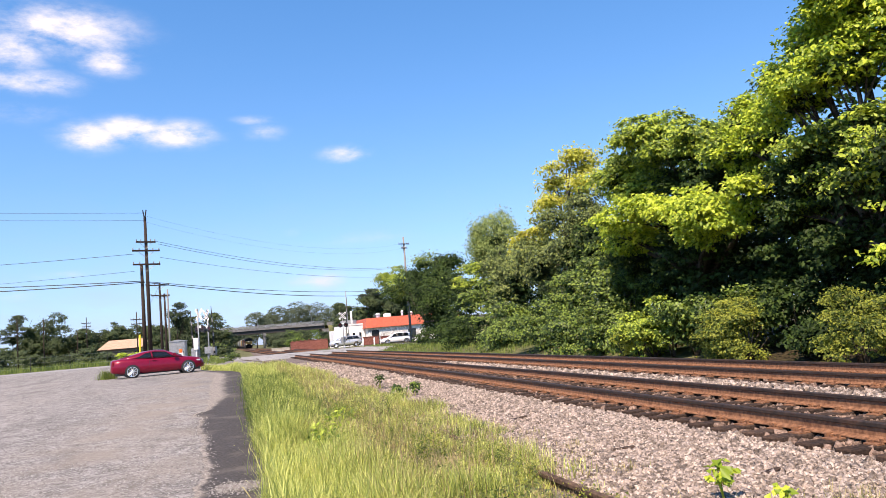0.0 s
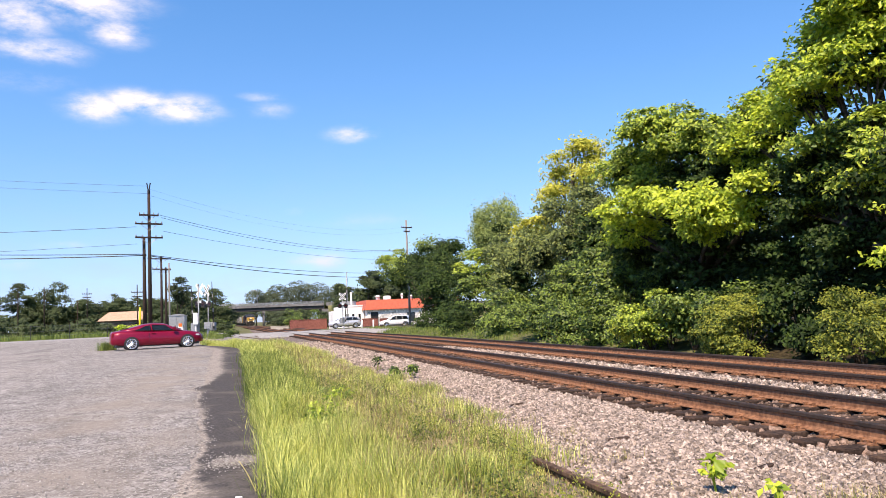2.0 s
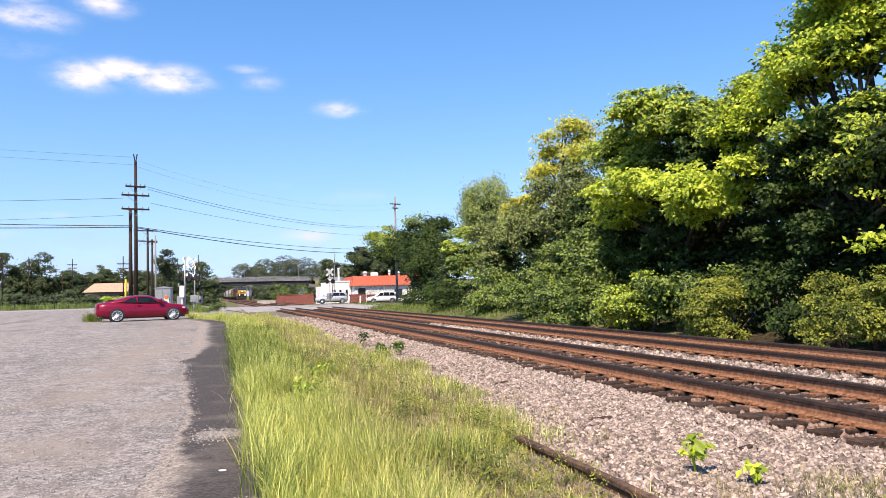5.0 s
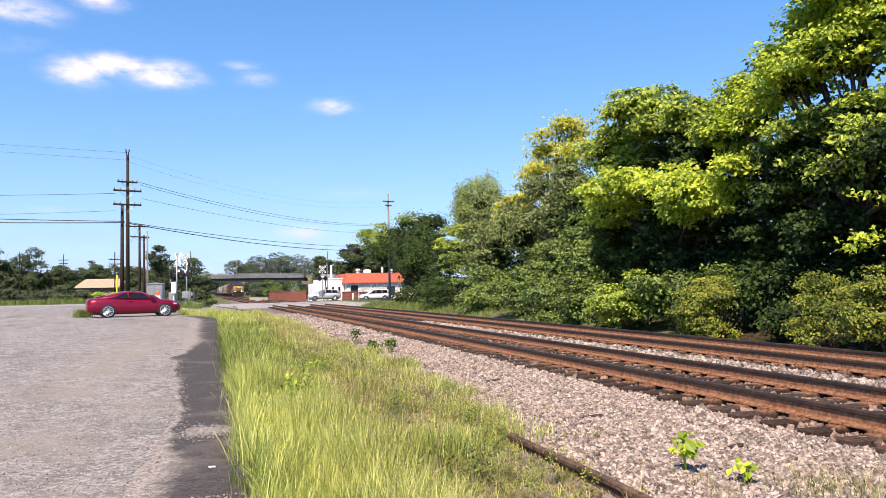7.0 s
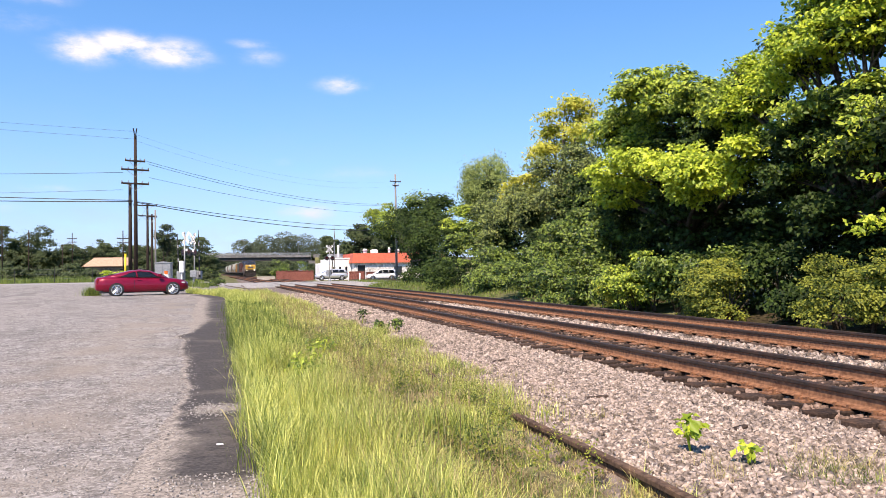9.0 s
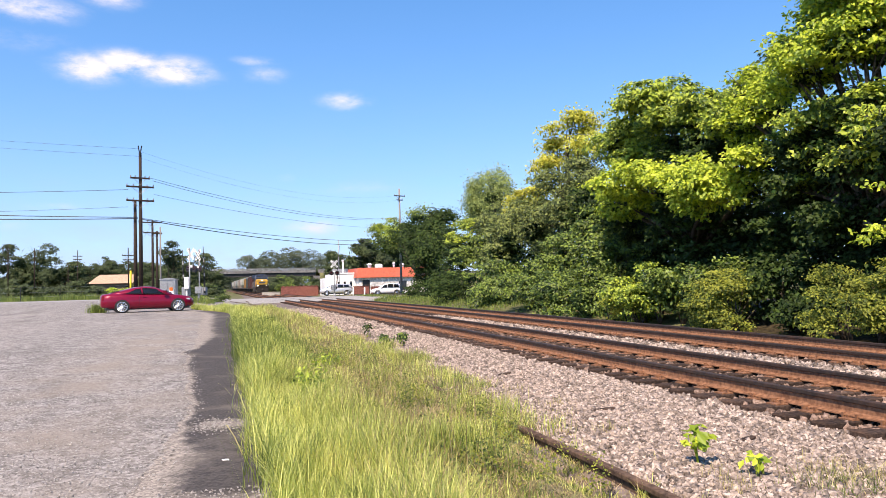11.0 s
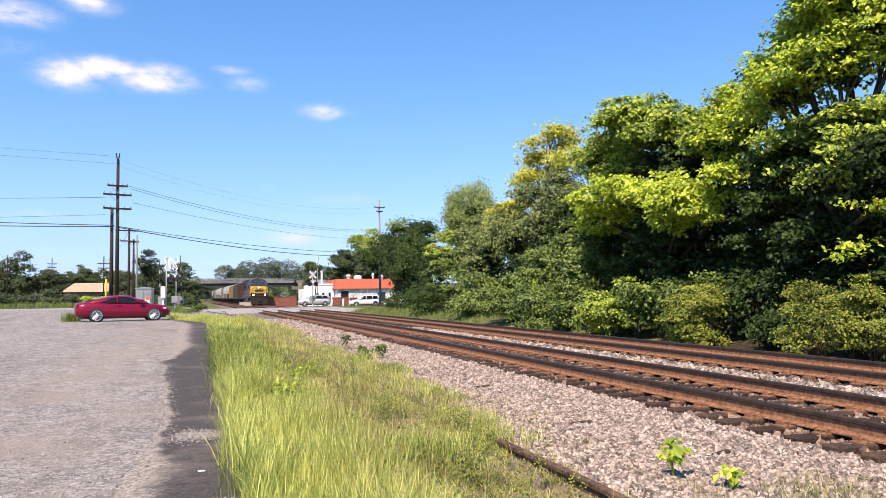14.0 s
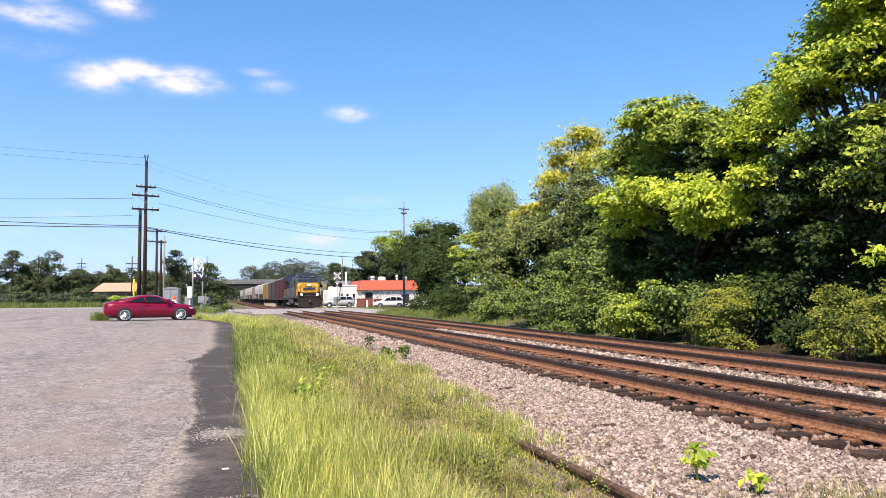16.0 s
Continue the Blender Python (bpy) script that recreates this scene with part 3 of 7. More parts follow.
def limbs(bm, root, lobes, r, seed):
    """A bent trunk and a limb to each lobe."""
    rnd = random.Random(seed)
    root = Vector(root)
    mid = sum((Vector(q[:3]) for q in lobes), Vector()) / len(lobes)
    fork = root.lerp(Vector((mid.x, mid.y, mid.z)), 0.42)
    fork.x, fork.y = root.x + (fork.x - root.x) * 0.5, root.y + (fork.y - root.y) * 0.5
    jit = lambda k: Vector((rnd.uniform(-k, k), rnd.uniform(-k, k), 0))
    sweep(bm, [root - Vector((0, 0, 0.3)), root.lerp(fork, 0.35) + jit(0.12), root.lerp(fork, 0.7) + jit(0.15), fork], [r * 1.35, r, r * 0.9, r * 0.8], n=9)
    for q in lobes:
        end = Vector(q[:3]) + Vector((0, 0, q[4] * 0.4))
        a = fork.lerp(end, 0.4) + jit(0.25) + Vector((0, 0, 0.25))
        b = fork.lerp(end, 0.75) + jit(0.3)
        sweep(bm, [fork - Vector((0, 0, 0.1)), a, b, end], [r * 0.55, r * 0.38, r * 0.22, r * 0.06], n=6)
        for k in range(4):
            e = end + Vector((rnd.uniform(-1, 1) * q[3], rnd.uniform(-1, 1) * q[3], rnd.uniform(-0.5, 0.9) * q[4])) * 0.75
            sweep(bm, [a.lerp(b, 0.3 + 0.2 * k), b.lerp(e, 0.5) + jit(0.1), e], [r * 0.2, r * 0.1, r * 0.03], n=5)


def tree(label, root, crowns, r, seed, name="tree", group="trackside trees"):
    """crowns: lobes, leaf count, leaf size, material and further words for leaves()."""
    t = thing(name, label, "tree", group=group)
    bm = bmesh.new()
    limbs(bm, root, [q for c in crowns for q in c[0]], r, seed)
    part("trunk", bm, BARK, t)
    for i, (lobes, count, size, mat, *more) in enumerate(crowns):
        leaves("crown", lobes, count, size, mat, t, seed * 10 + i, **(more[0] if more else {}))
        if group == "trackside trees" and count > 9000 and mat is not DEEPSHADE:       # dark leaf cores added as shade within the crown
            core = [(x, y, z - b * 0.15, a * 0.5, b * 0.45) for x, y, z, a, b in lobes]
            leaves("shade_foliage", core, count // 6, size * 1.25, DEEPSHADE, t, seed * 10 + i + 5, clumps=6, inner=0.3)
    return t


# sunlight is put into the lime colour
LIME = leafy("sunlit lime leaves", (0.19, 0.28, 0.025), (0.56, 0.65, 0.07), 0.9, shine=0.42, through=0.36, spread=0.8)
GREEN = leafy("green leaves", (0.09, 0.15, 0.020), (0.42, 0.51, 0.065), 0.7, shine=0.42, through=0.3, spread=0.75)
# the next two greens are darkened to hold canopy shade in their colour
SHADEGREEN = leafy("green leaves, shade in colour", (0.03, 0.060, 0.012), (0.20, 0.28, 0.050), 0.7, shine=0.4, through=0.22, spread=0.75)
DEEPSHADE = leafy("deep green leaves, shade in colour", (0.010, 0.023, 0.006), (0.050, 0.085, 0.017), 0.6, through=0.08, spec=0.12)
OLIVE = leafy("dull olive leaves", (0.050, 0.074, 0.024), (0.22, 0.27, 0.072), 0.8, through=0.2, spread=0.75)
SAGE = leafy("grey green willow leaves", (0.10, 0.15, 0.045), (0.36, 0.44, 0.13), 0.9, through=0.3, spread=0.7)
GOLD = leafy("yellowing leaves", (0.28, 0.30, 0.03), (0.70, 0.66, 0.11), 0.8, through=0.42)
BUSH = leafy("yellow green shrub leaves", (0.05, 0.085, 0.014), (0.32, 0.345, 0.05), 1.6, through=0.35)
# paler leaf colour with the haze of distance painted in
HAZE = leafy("distant foliage, haze in colour", (0.06, 0.085, 0.05), (0.11, 0.14, 0.07), 0.12, through=0.2)
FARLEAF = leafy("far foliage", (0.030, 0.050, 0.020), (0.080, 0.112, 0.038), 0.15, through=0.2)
GRASS = leafy("long grass", (0.27, 0.33, 0.06), (0.78, 0.78, 0.25), 0.9, shine=0.6, through=0.4, spread=1.0)
GREENGRASS = leafy("darker green grass", (0.09, 0.14, 0.03), (0.24, 0.30, 0.07), 0.7, shine=0.6, through=0.35, spread=0.9)
BROWNGRASS = leafy("withered grass", (0.22, 0.15, 0.08), (0.52, 0.40, 0.23), 0.9, shine=0.7, through=0.25)
STRAW = leafy("dry grass", (0.22, 0.20, 0.07), (0.58, 0.50, 0.22), 0.9, shine=0.7, through=0.3, spread=0.9)

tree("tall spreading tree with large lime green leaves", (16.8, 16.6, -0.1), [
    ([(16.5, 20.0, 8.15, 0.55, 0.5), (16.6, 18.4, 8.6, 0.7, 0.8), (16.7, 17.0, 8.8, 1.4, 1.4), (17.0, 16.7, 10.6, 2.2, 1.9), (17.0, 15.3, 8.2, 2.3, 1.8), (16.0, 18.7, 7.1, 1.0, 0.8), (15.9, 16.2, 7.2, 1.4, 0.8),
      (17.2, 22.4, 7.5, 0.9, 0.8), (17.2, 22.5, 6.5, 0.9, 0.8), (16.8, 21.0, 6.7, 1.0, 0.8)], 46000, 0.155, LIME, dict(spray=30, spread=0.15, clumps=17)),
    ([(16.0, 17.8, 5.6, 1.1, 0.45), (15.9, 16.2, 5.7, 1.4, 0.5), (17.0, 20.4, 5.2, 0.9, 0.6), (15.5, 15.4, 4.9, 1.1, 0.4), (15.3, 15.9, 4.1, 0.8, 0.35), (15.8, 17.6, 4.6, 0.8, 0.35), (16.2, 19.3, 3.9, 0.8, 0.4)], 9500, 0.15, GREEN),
    # lower crown: shade painted in with the darkest leaf colour
    ([(17.2, 17.0, 5.0, 1.6, 1.6), (16.9, 14.8, 4.6, 2.2, 2.1), (16.2, 15.6, 3.4, 1.3, 1.3), (16.4, 17.3, 2.5, 1.1, 0.9), (16.5, 19.0, 4.4, 1.3, 1.3), (16.6, 19.6, 3.0, 1.2, 1.0)], 32000, 0.15, DEEPSHADE),
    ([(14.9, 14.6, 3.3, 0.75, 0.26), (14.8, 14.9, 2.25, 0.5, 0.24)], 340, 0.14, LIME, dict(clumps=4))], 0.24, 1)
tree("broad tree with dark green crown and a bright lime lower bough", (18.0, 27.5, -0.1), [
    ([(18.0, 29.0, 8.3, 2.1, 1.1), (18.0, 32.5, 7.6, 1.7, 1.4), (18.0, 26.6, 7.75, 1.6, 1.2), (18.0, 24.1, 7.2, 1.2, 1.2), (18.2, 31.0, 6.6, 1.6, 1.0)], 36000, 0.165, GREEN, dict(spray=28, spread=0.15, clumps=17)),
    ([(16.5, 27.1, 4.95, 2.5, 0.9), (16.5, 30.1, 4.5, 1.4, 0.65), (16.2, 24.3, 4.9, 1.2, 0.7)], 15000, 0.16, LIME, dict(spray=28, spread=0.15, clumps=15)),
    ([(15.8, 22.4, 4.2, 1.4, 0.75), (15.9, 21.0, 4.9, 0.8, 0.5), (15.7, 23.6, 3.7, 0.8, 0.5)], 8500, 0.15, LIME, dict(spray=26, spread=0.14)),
    # dark lobes imitate shade between the crown and the lime bough
    ([(18.3, 27.3, 6.5, 1.7, 1.2), (18.3, 25.0, 5.9, 1.4, 1.2), (17.5, 32.8, 4.4, 1.5, 1.2), (17.5, 26.8, 3.2, 1.8, 1.1), (17.2, 21.1, 4.6, 1.1, 1.3)], 20000, 0.16, DEEPSHADE)], 0.26, 2)
tree("thin tree with yellowing autumn leaves", (19.5, 43, -0.1), [
    ([(20.0, 42.7, 10.5, 1.5, 0.9), (20.0, 45.4, 9.9, 1.2, 0.7), (20.0, 47.6, 8.8, 1.0, 0.7), (20.0, 44.3, 8.9, 1.3, 0.7), (20.0, 41.2, 9.4, 1.0, 0.8)], 5600, 0.20, GOLD, dict(spray=7, inner=0.1, clumps=7, layer=0.8, spread=0.2)),
    ([(20.0, 40.4, 7.3, 1.5, 1.3), (19.0, 41.8, 5.5, 2.0, 1.7), (18.5, 45.0, 4.7, 1.6, 2.1), (19.6, 44.0, 7.0, 1.5, 1.2)], 22000, 0.15, OLIVE, dict(layer=0.7))], 0.2, 3)
tree("slender grey green willowy tree with one yellowing bough", (20.5, 60, -0.1), [
    ([(21.0, 63.4, 8.6, 1.3, 2.2), (21.0, 60.6, 8.6, 1.2, 2.1), (21.0, 65.0, 7.2, 1.4, 2.2)], 24000, 0.15, SAGE, dict(layer=1.3, up=0.4, spread=0.22)),
    ([(20.5, 64.2, 4.7, 2.4, 2.4)], 9500, 0.18, GREEN),
    ([(20.0, 52.5, 4.2, 2.2, 2.2), (20.6, 57.5, 5.4, 2.2, 2.2)], 16000, 0.18, OLIVE, dict(layer=0.8)),
    # low boughs: dark leaf colours stand in for the shade there
    ([(19.0, 55.4, 1.1, 2.1, 2.1), (20.5, 60, 2.4, 2.8, 2.8)], 14000, 0.20, SHADEGREEN),
    ([(20.2, 65.5, 3.0, 2.2, 2.2)], 6000, 0.20, DEEPSHADE),
    ([(21.0, 53.8, 7.1, 1.4, 1.0), (20.6, 51.2, 7.4, 1.1, 0.7), (20.6, 54.0, 5.8, 0.9, 0.7)], 5000, 0.20, GOLD)], 0.2, 4)
tree("dark round tree with sunlit upper boughs beside the tracks", (21.5, 92, -0.1), [
    # sunlit boughs by brighter leaf colour, shaded ones by darker
    ([(22.0, 113.5, 9.2, 2.3, 1.8), (22.0, 106, 7.6, 2.6, 2.0)], 7000, 0.26, GREEN, dict(spread=0.28)),
    ([(22.0, 88.5, 9.0, 2.0, 1.3), (21.4, 83.5, 6.4, 1.5, 1.0)], 3000, 0.24, SHADEGREEN, dict(spread=0.3, layer=0.7)),
    ([(21.0, 82.2, 3.8, 3.0, 3.4), (23.7, 92.1, 1.3, 2.2, 2.6), (20.8, 72.5, 1.0, 2.0, 2.0), (23.3, 95, 5.8, 2.8, 2.4), (22.0, 87.3, 7.6, 2.6, 2.3), (22.0, 100, 7.0, 3.0, 2.4)], 32000, 0.28, DEEPSHADE, dict(spread=0.32, layer=0.8))], 0.25, 5)


def shrub(label, lobes, count, size, mat, seed, group="trackside shrubs", **more):
    t = thing("shrub", label, "shrub", group=group)
    bm = bmesh.new()
    rnd = random.Random(seed)
    for x, y, z, a, b in lobes:
        base = Vector((x, y, float(land_z(x, y)) - 0.1))
        for k in range(6):
            e = Vector((x + rnd.uniform(-a, a) * 0.7, y + rnd.uniform(-a, a) * 0.7, z + rnd.uniform(0, b) * 0.7))
            sweep(bm, [base, base.lerp(e, 0.5) + Vector((rnd.uniform(-0.1, 0.1), rnd.uniform(-0.1, 0.1), 0.1)), e], [0.03, 0.02, 0.006], n=5)
    part("woody_growth", bm, BARK, t)["kind"] = "stuff"
    leaves("foliage", lobes, count, size, mat, t, seed, **more)
    return t


# added filler: dark leaves imitate the black shade between the shrubs
shrub("low undergrowth added as dark shade under the trees", [(15.3, 18.2, 0.1, 0.9, 0.6), (15.2, 22.6, 0.1, 0.8, 0.5), (15.4, 12.6, 0.2, 1.0, 0.7)], 6000, 0.12, DEEPSHADE, 37, spread=0.14)
YB = "yellow green leafy shrub at the ballast edge"
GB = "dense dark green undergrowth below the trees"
shrub("young bright yellow shrub at the ballast edge", [(14.3, 27.6, 0.0, 0.6, 0.55)], 2200, 0.085, GOLD, 33, spread=0.10, clumps=6)
shrub(GB, [(14.7, 26.0, 0.3, 1.2, 0.9), (15.0, 25.2, 1.0, 0.7, 0.7), (14.5, 26.6, 0.8, 0.6, 0.6)], 12000, 0.11, GREEN, 21, spread=0.10, clumps=9)
shrub(YB, [(14.4, 20.4, 0.3, 1.05, 0.8), (14.6, 20.7, 1.0, 0.55, 0.6), (14.3, 19.9, 0.75, 0.5, 0.5)], 11000, 0.08, BUSH, 22, spread=0.10, clumps=9)
shrub(YB, [(14.3, 15.4, 0.3, 1.05, 0.8), (14.6, 14.2, 0.4, 0.85, 0.75), (14.5, 15.9, 1.0, 0.6, 0.55), (14.6, 14.8, 1.05, 0.5, 0.5)], 15000, 0.075, BUSH, 23, spread=0.10, clumps=9)
# undergrowth from here on has tree shade put into its leaf colour
shrub(GB, [(15.2, 31.2, 0.5, 1.2, 1.4), (15.2, 28.5, 0.3, 0.9, 0.9)], 11000, 0.12, SHADEGREEN, 24, spread=0.15)
shrub(GB, [(15.6, 38.9, 0.5, 1.7, 1.8), (15.4, 35, 0.4, 1.3, 1.3)], 12000, 0.14, SHADEGREEN, 25, spread=0.18)
shrub(GB, [(16.5, 56, 0.3, 1.9, 1.5), (17.6, 72, 0.1, 1.7, 1.3), (17.4, 64, 0.2, 1.6, 1.5)], 9000, 0.17, DEEPSHADE, 36, spread=0.2)
shrub(GB, [(16.0, 46.7, 0.5, 1.6, 1.8)], 7000, 0.17, SHADEGREEN, 26, spread=0.2)
shrub(GB, [(15.2, 24, 1.1, 1.0, 0.9), (15.6, 22.3, 0.9, 1.0, 1.0)], 9000, 0.13, SHADEGREEN, 27, spread=0.15)
shrub(GB, [(16.2, 19.9, 0.8, 1.2, 1.3), (16.4, 18, 1.0, 1.3, 1.5), (16.6, 15.5, 1.0, 1.4, 1.6)], 12000, 0.14, DEEPSHADE, 28, spread=0.17)
shrub(GB, [(17, 38.3, 2.0, 1.7, 1.8), (16.5, 31, 1.9, 1.5, 1.5), (17.5, 34, 3.4, 1.6, 1.8)], 14000, 0.16, SHADEGREEN, 29, spread=0.18)
shrub(GB, [(18.5, 21, 2.0, 1.6, 2.6), (18.5, 25, 2.0, 1.8, 2.4), (18.8, 29, 2.2, 1.8, 2.6), (19, 34, 2.4, 1.8, 3.0), (19.5, 39, 2.4, 2, 3), (18.4, 17, 2.2, 1.8, 2.8), (18.6, 13, 2.2, 1.9, 3)], 34000, 0.22, DEEPSHADE, 30, spread=0.25, inner=0.3)
# added backing: dark leaf masses keep the gaps between trees shaded
shrub("dark leafy backing added as shade behind the tree line", [(21.5, 9, 2.2, 2.4, 3.4), (21.5, 13.5, 2.4, 2.4, 3.6), (21.8, 18, 2.6, 2.4, 3.8), (22, 23, 2.6, 2.6, 3.8), (22.3, 28, 2.6, 2.6, 4.0), (22.6, 33, 2.6, 2.6, 4.0), (22.8, 38.5, 2.6, 2.8, 4.0), (23, 45, 2.6, 3.2, 4.0), (23, 52, 2.4, 3.4, 3.6)],
      30000, 0.30, DEEPSHADE, 31, spread=0.3, inner=0.2)


def blades(name, label, xy, height, width, mat, seed, lean=0.35, parent=None, zf=land_z, trodden=True):
    """Curved grass blades, each three pieces high, at the given places."""
    rng = np.random.default_rng(seed)
    bare = (xy[:, 0] > 2.4 + 0.15 * np.sin(3 * xy[:, 1])) & (xy[:, 0] < 3.5) & (xy[:, 1] < 7.4 + 0.8 * np.sin(5 * xy[:, 0]))          # trodden short beside the siding rail
    bare &= trodden
    xy = xy[~bare | (rng.random(len(xy)) < 0.6)]
    bare = (xy[:, 0] > 2.4 + 0.15 * np.sin(3 * xy[:, 1])) & (xy[:, 0] < 3.5) & (xy[:, 1] < 7.4 + 0.8 * np.sin(5 * xy[:, 0]))
    bare &= trodden
    n = len(xy)
    px_, py_ = xy.T
    tuft = 0.5 + 0.5 * np.sin(1.7 * px_ + 0.9 * py_ + 1.3 * np.sin(0.8 * py_)) * np.sin(2.6 * px_ - 1.3 * py_ + 0.9 * np.sin(1.9 * px_))
    h = (0.66 + 0.62 * tuft) * np.where(bare, 0.45, 1.0) * np.where(py_ < 30, 1 - 0.35 * bump01(px_, 0.9, 1.9), 1.0) * height * (0.45 + 0.75 * rng.random(n))
    w = width * (0.7 + 0.6 * rng.random(n))
    az = rng.random(n) * 2 * np.pi
    d = np.stack([np.cos(az), np.sin(az)], 1)
    sd = np.stack([-d[:, 1], d[:, 0]], 1)
    bend_ = lean * (0.2 + rng.random(n))
    z0 = zf(xy[:, 0], xy[:, 1]) - 0.02
    V = []
    for t, k in ((0.0, 1.0), (0.4, 0.85), (0.75, 0.55)):
        c = xy + d * (bend_ * h * t * t)[:, None]
        z = z0 + h * t * (1 - 0.25 * bend_ * t)
        for sgn in (-1, 1):
            V.append(np.column_stack([c + sd * (sgn * w * k * 0.5)[:, None], z]))
    c = xy + d * (bend_ * h)[:, None]
    V.append(np.column_stack([c, z0 + h * (1 - 0.25 * bend_)]))
    V = np.stack(V, 1).reshape(-1, 3)
    i = np.arange(n)[:, None] * 7
    F = np.concatenate([i + q for q in ([0, 1, 3], [0, 3, 2], [2, 3, 5], [2, 5, 4], [4, 5, 6])], 1).reshape(-1, 3)
    return tagged(raw(name, V, F, mat, parent), label, "grass", kind="stuff")


def scatter(n, y0, y1, left, right, seed, clump=0.0):
    """Random places between two lines left(y) and right(y); some in clumps."""
    rng = np.random.default_rng(seed)
    y = y0 + (y1 - y0) * rng.random(n)
    u = rng.random(n)
    if clump:
        c = rng.integers(0, max(1, n // 40), n)
        y, u = y[c], u[c]
    x = left(y) + (right(y) - left(y)) * u
    p = np.stack([x, y], 1)
    return p + rng.normal(size=(n, 2)) * clump


MID = lambda y: verge_x(y) + 0.50 * (ballast_x(y) - verge_x(y))
EDGE = lambda y: verge_x(y) + 0.10
TOE = lambda y: ballast_x(y) + 0.25
toe_z = lambda x, y: np.where(x > ballast_x(y) - 0.4, np.maximum(land_z(x, y), ballast_z(x, y)), land_z(x, y))
LONG = "long yellow green grass on the verge beside the lot"
DRYG = "short dry straw coloured grass at the ballast toe"
blades("grass", LONG, scatter(44000, 3.5, 13, EDGE, MID, 1), 0.36, 0.0056, GRASS, 11, lean=0.8)
blades("grass", LONG, scatter(14000, 3.5, 14, EDGE, MID, 2, clump=0.09), 0.50, 0.007, GRASS, 12, lean=0.6)
blades("grass", LONG, scatter(5000, 3.5, 14, EDGE, MID, 42), 0.5, 0.006, STRAW, 42, lean=0.6)
blades("grass", LONG, scatter(34000, 13, 28, EDGE, MID, 3), 0.42, 0.009, GRASS, 13, lean=0.5)
blades("grass", LONG, scatter(8000, 13, 28, EDGE, MID, 43, clump=0.15), 0.55, 0.010, GREENGRASS, 43, lean=0.5)
blades("grass", LONG, scatter(6000, 3.5, 13, EDGE, MID, 44, clump=0.12), 0.45, 0.006, GREENGRASS, 44, lean=0.6)
blades("grass", LONG, scatter(20000, 28, 50, EDGE, MID, 4), 0.38, 0.016, GRASS, 14, lean=0.5)
blades("grass", DRYG, scatter(14000, 3.5, 16, MID, TOE, 5), 0.24, 0.006, STRAW, 15, lean=0.9, zf=toe_z)
blades("grass", LONG, scatter(5000, 3.5, 16, MID, TOE, 6, clump=0.12), 0.34, 0.0065, GRASS, 16, lean=0.7, zf=toe_z)
blades("grass", DRYG, scatter(6500, 3.5, 16, MID, TOE, 46, clump=0.12), 0.28, 0.006, BROWNGRASS, 46, lean=0.9, zf=toe_z)
blades("grass", LONG, scatter(4200, 3.5, 22, MID, TOE, 47, clump=0.10), 0.30, 0.007, GREENGRASS, 47, lean=0.8, zf=toe_z)
blades("grass", DRYG, scatter(13000, 16, 50, MID, TOE, 7), 0.28, 0.011, STRAW, 17, lean=0.7, zf=toe_z)
blades("grass", LONG, scatter(8000, 16, 50, MID, TOE, 8, clump=0.2), 0.36, 0.010, GRASS, 18, lean=0.6, zf=toe_z)
blades("grass", DRYG, scatter(8000, 7.6, 40, lambda y: 2.6 + 0 * y, lambda y: 3.45 + 0 * y, 61), 0.32, 0.008, GRASS, 61, lean=0.7, zf=toe_z)
blades("grass", DRYG, scatter(4200, 6.8, 40, lambda y: 2.7 + 0 * y, lambda y: 3.4 + 0 * y, 62, clump=0.10), 0.30, 0.008, STRAW, 62, lean=0.7, zf=toe_z)
SHOULDER = lambda y: 3.05 + 0.85 * bump01(y, 7.5, 10.5) * (0.65 + 0.35 * np.sin(y * 1.7))
blades("grass", DRYG, scatter(7000, 7.8, 22, lambda y: 2.8 + 0 * y, SHOULDER, 64, clump=0.10), 0.40, 0.0065, GRASS, 64, lean=0.6, zf=toe_z)
blades("grass", DRYG, scatter(4500, 7.8, 24, lambda y: 2.8 + 0 * y, SHOULDER, 65, clump=0.12), 0.34, 0.0065, BROWNGRASS, 65, lean=0.7, zf=toe_z)
blades("grass", DRYG, scatter(3000, 7.8, 24, lambda y: 2.8 + 0 * y, SHOULDER, 66, clump=0.10), 0.38, 0.0065, GREENGRASS, 66, lean=0.6, zf=toe_z)
blades("grass", "tall dry seed stalks standing over the verge grass", scatter(1500, 3.5, 30, EDGE, TOE, 63), 0.70, 0.006, BROWNGRASS, 63, lean=0.35)
blades("grass", "sparse weeds growing through the ballast", scatter(2600, 5, 24, TOE, lambda y: TOE(y) + 0.9, 9, clump=0.10), 0.22, 0.006, STRAW, 19, zf=ballast_z)
for k, (many, tall, look_) in enumerate(((3600, 0.15, STRAW), (2600, 0.14, BROWNGRASS), (1500, 0.20, GREENGRASS), (1300, 0.24, GRASS))):
    blades("grass", "short withered growth along the siding rail", scatter(many, 3.8, 8.4, lambda y: 2.15 + 0 * y, lambda y: 3.06 + 0.12 * np.sin(4 * y), 70 + k, clump=0.05), tall, 0.006, look_, 70 + k, lean=1.1, zf=toe_z, trodden=False)
wr = random.Random(77)
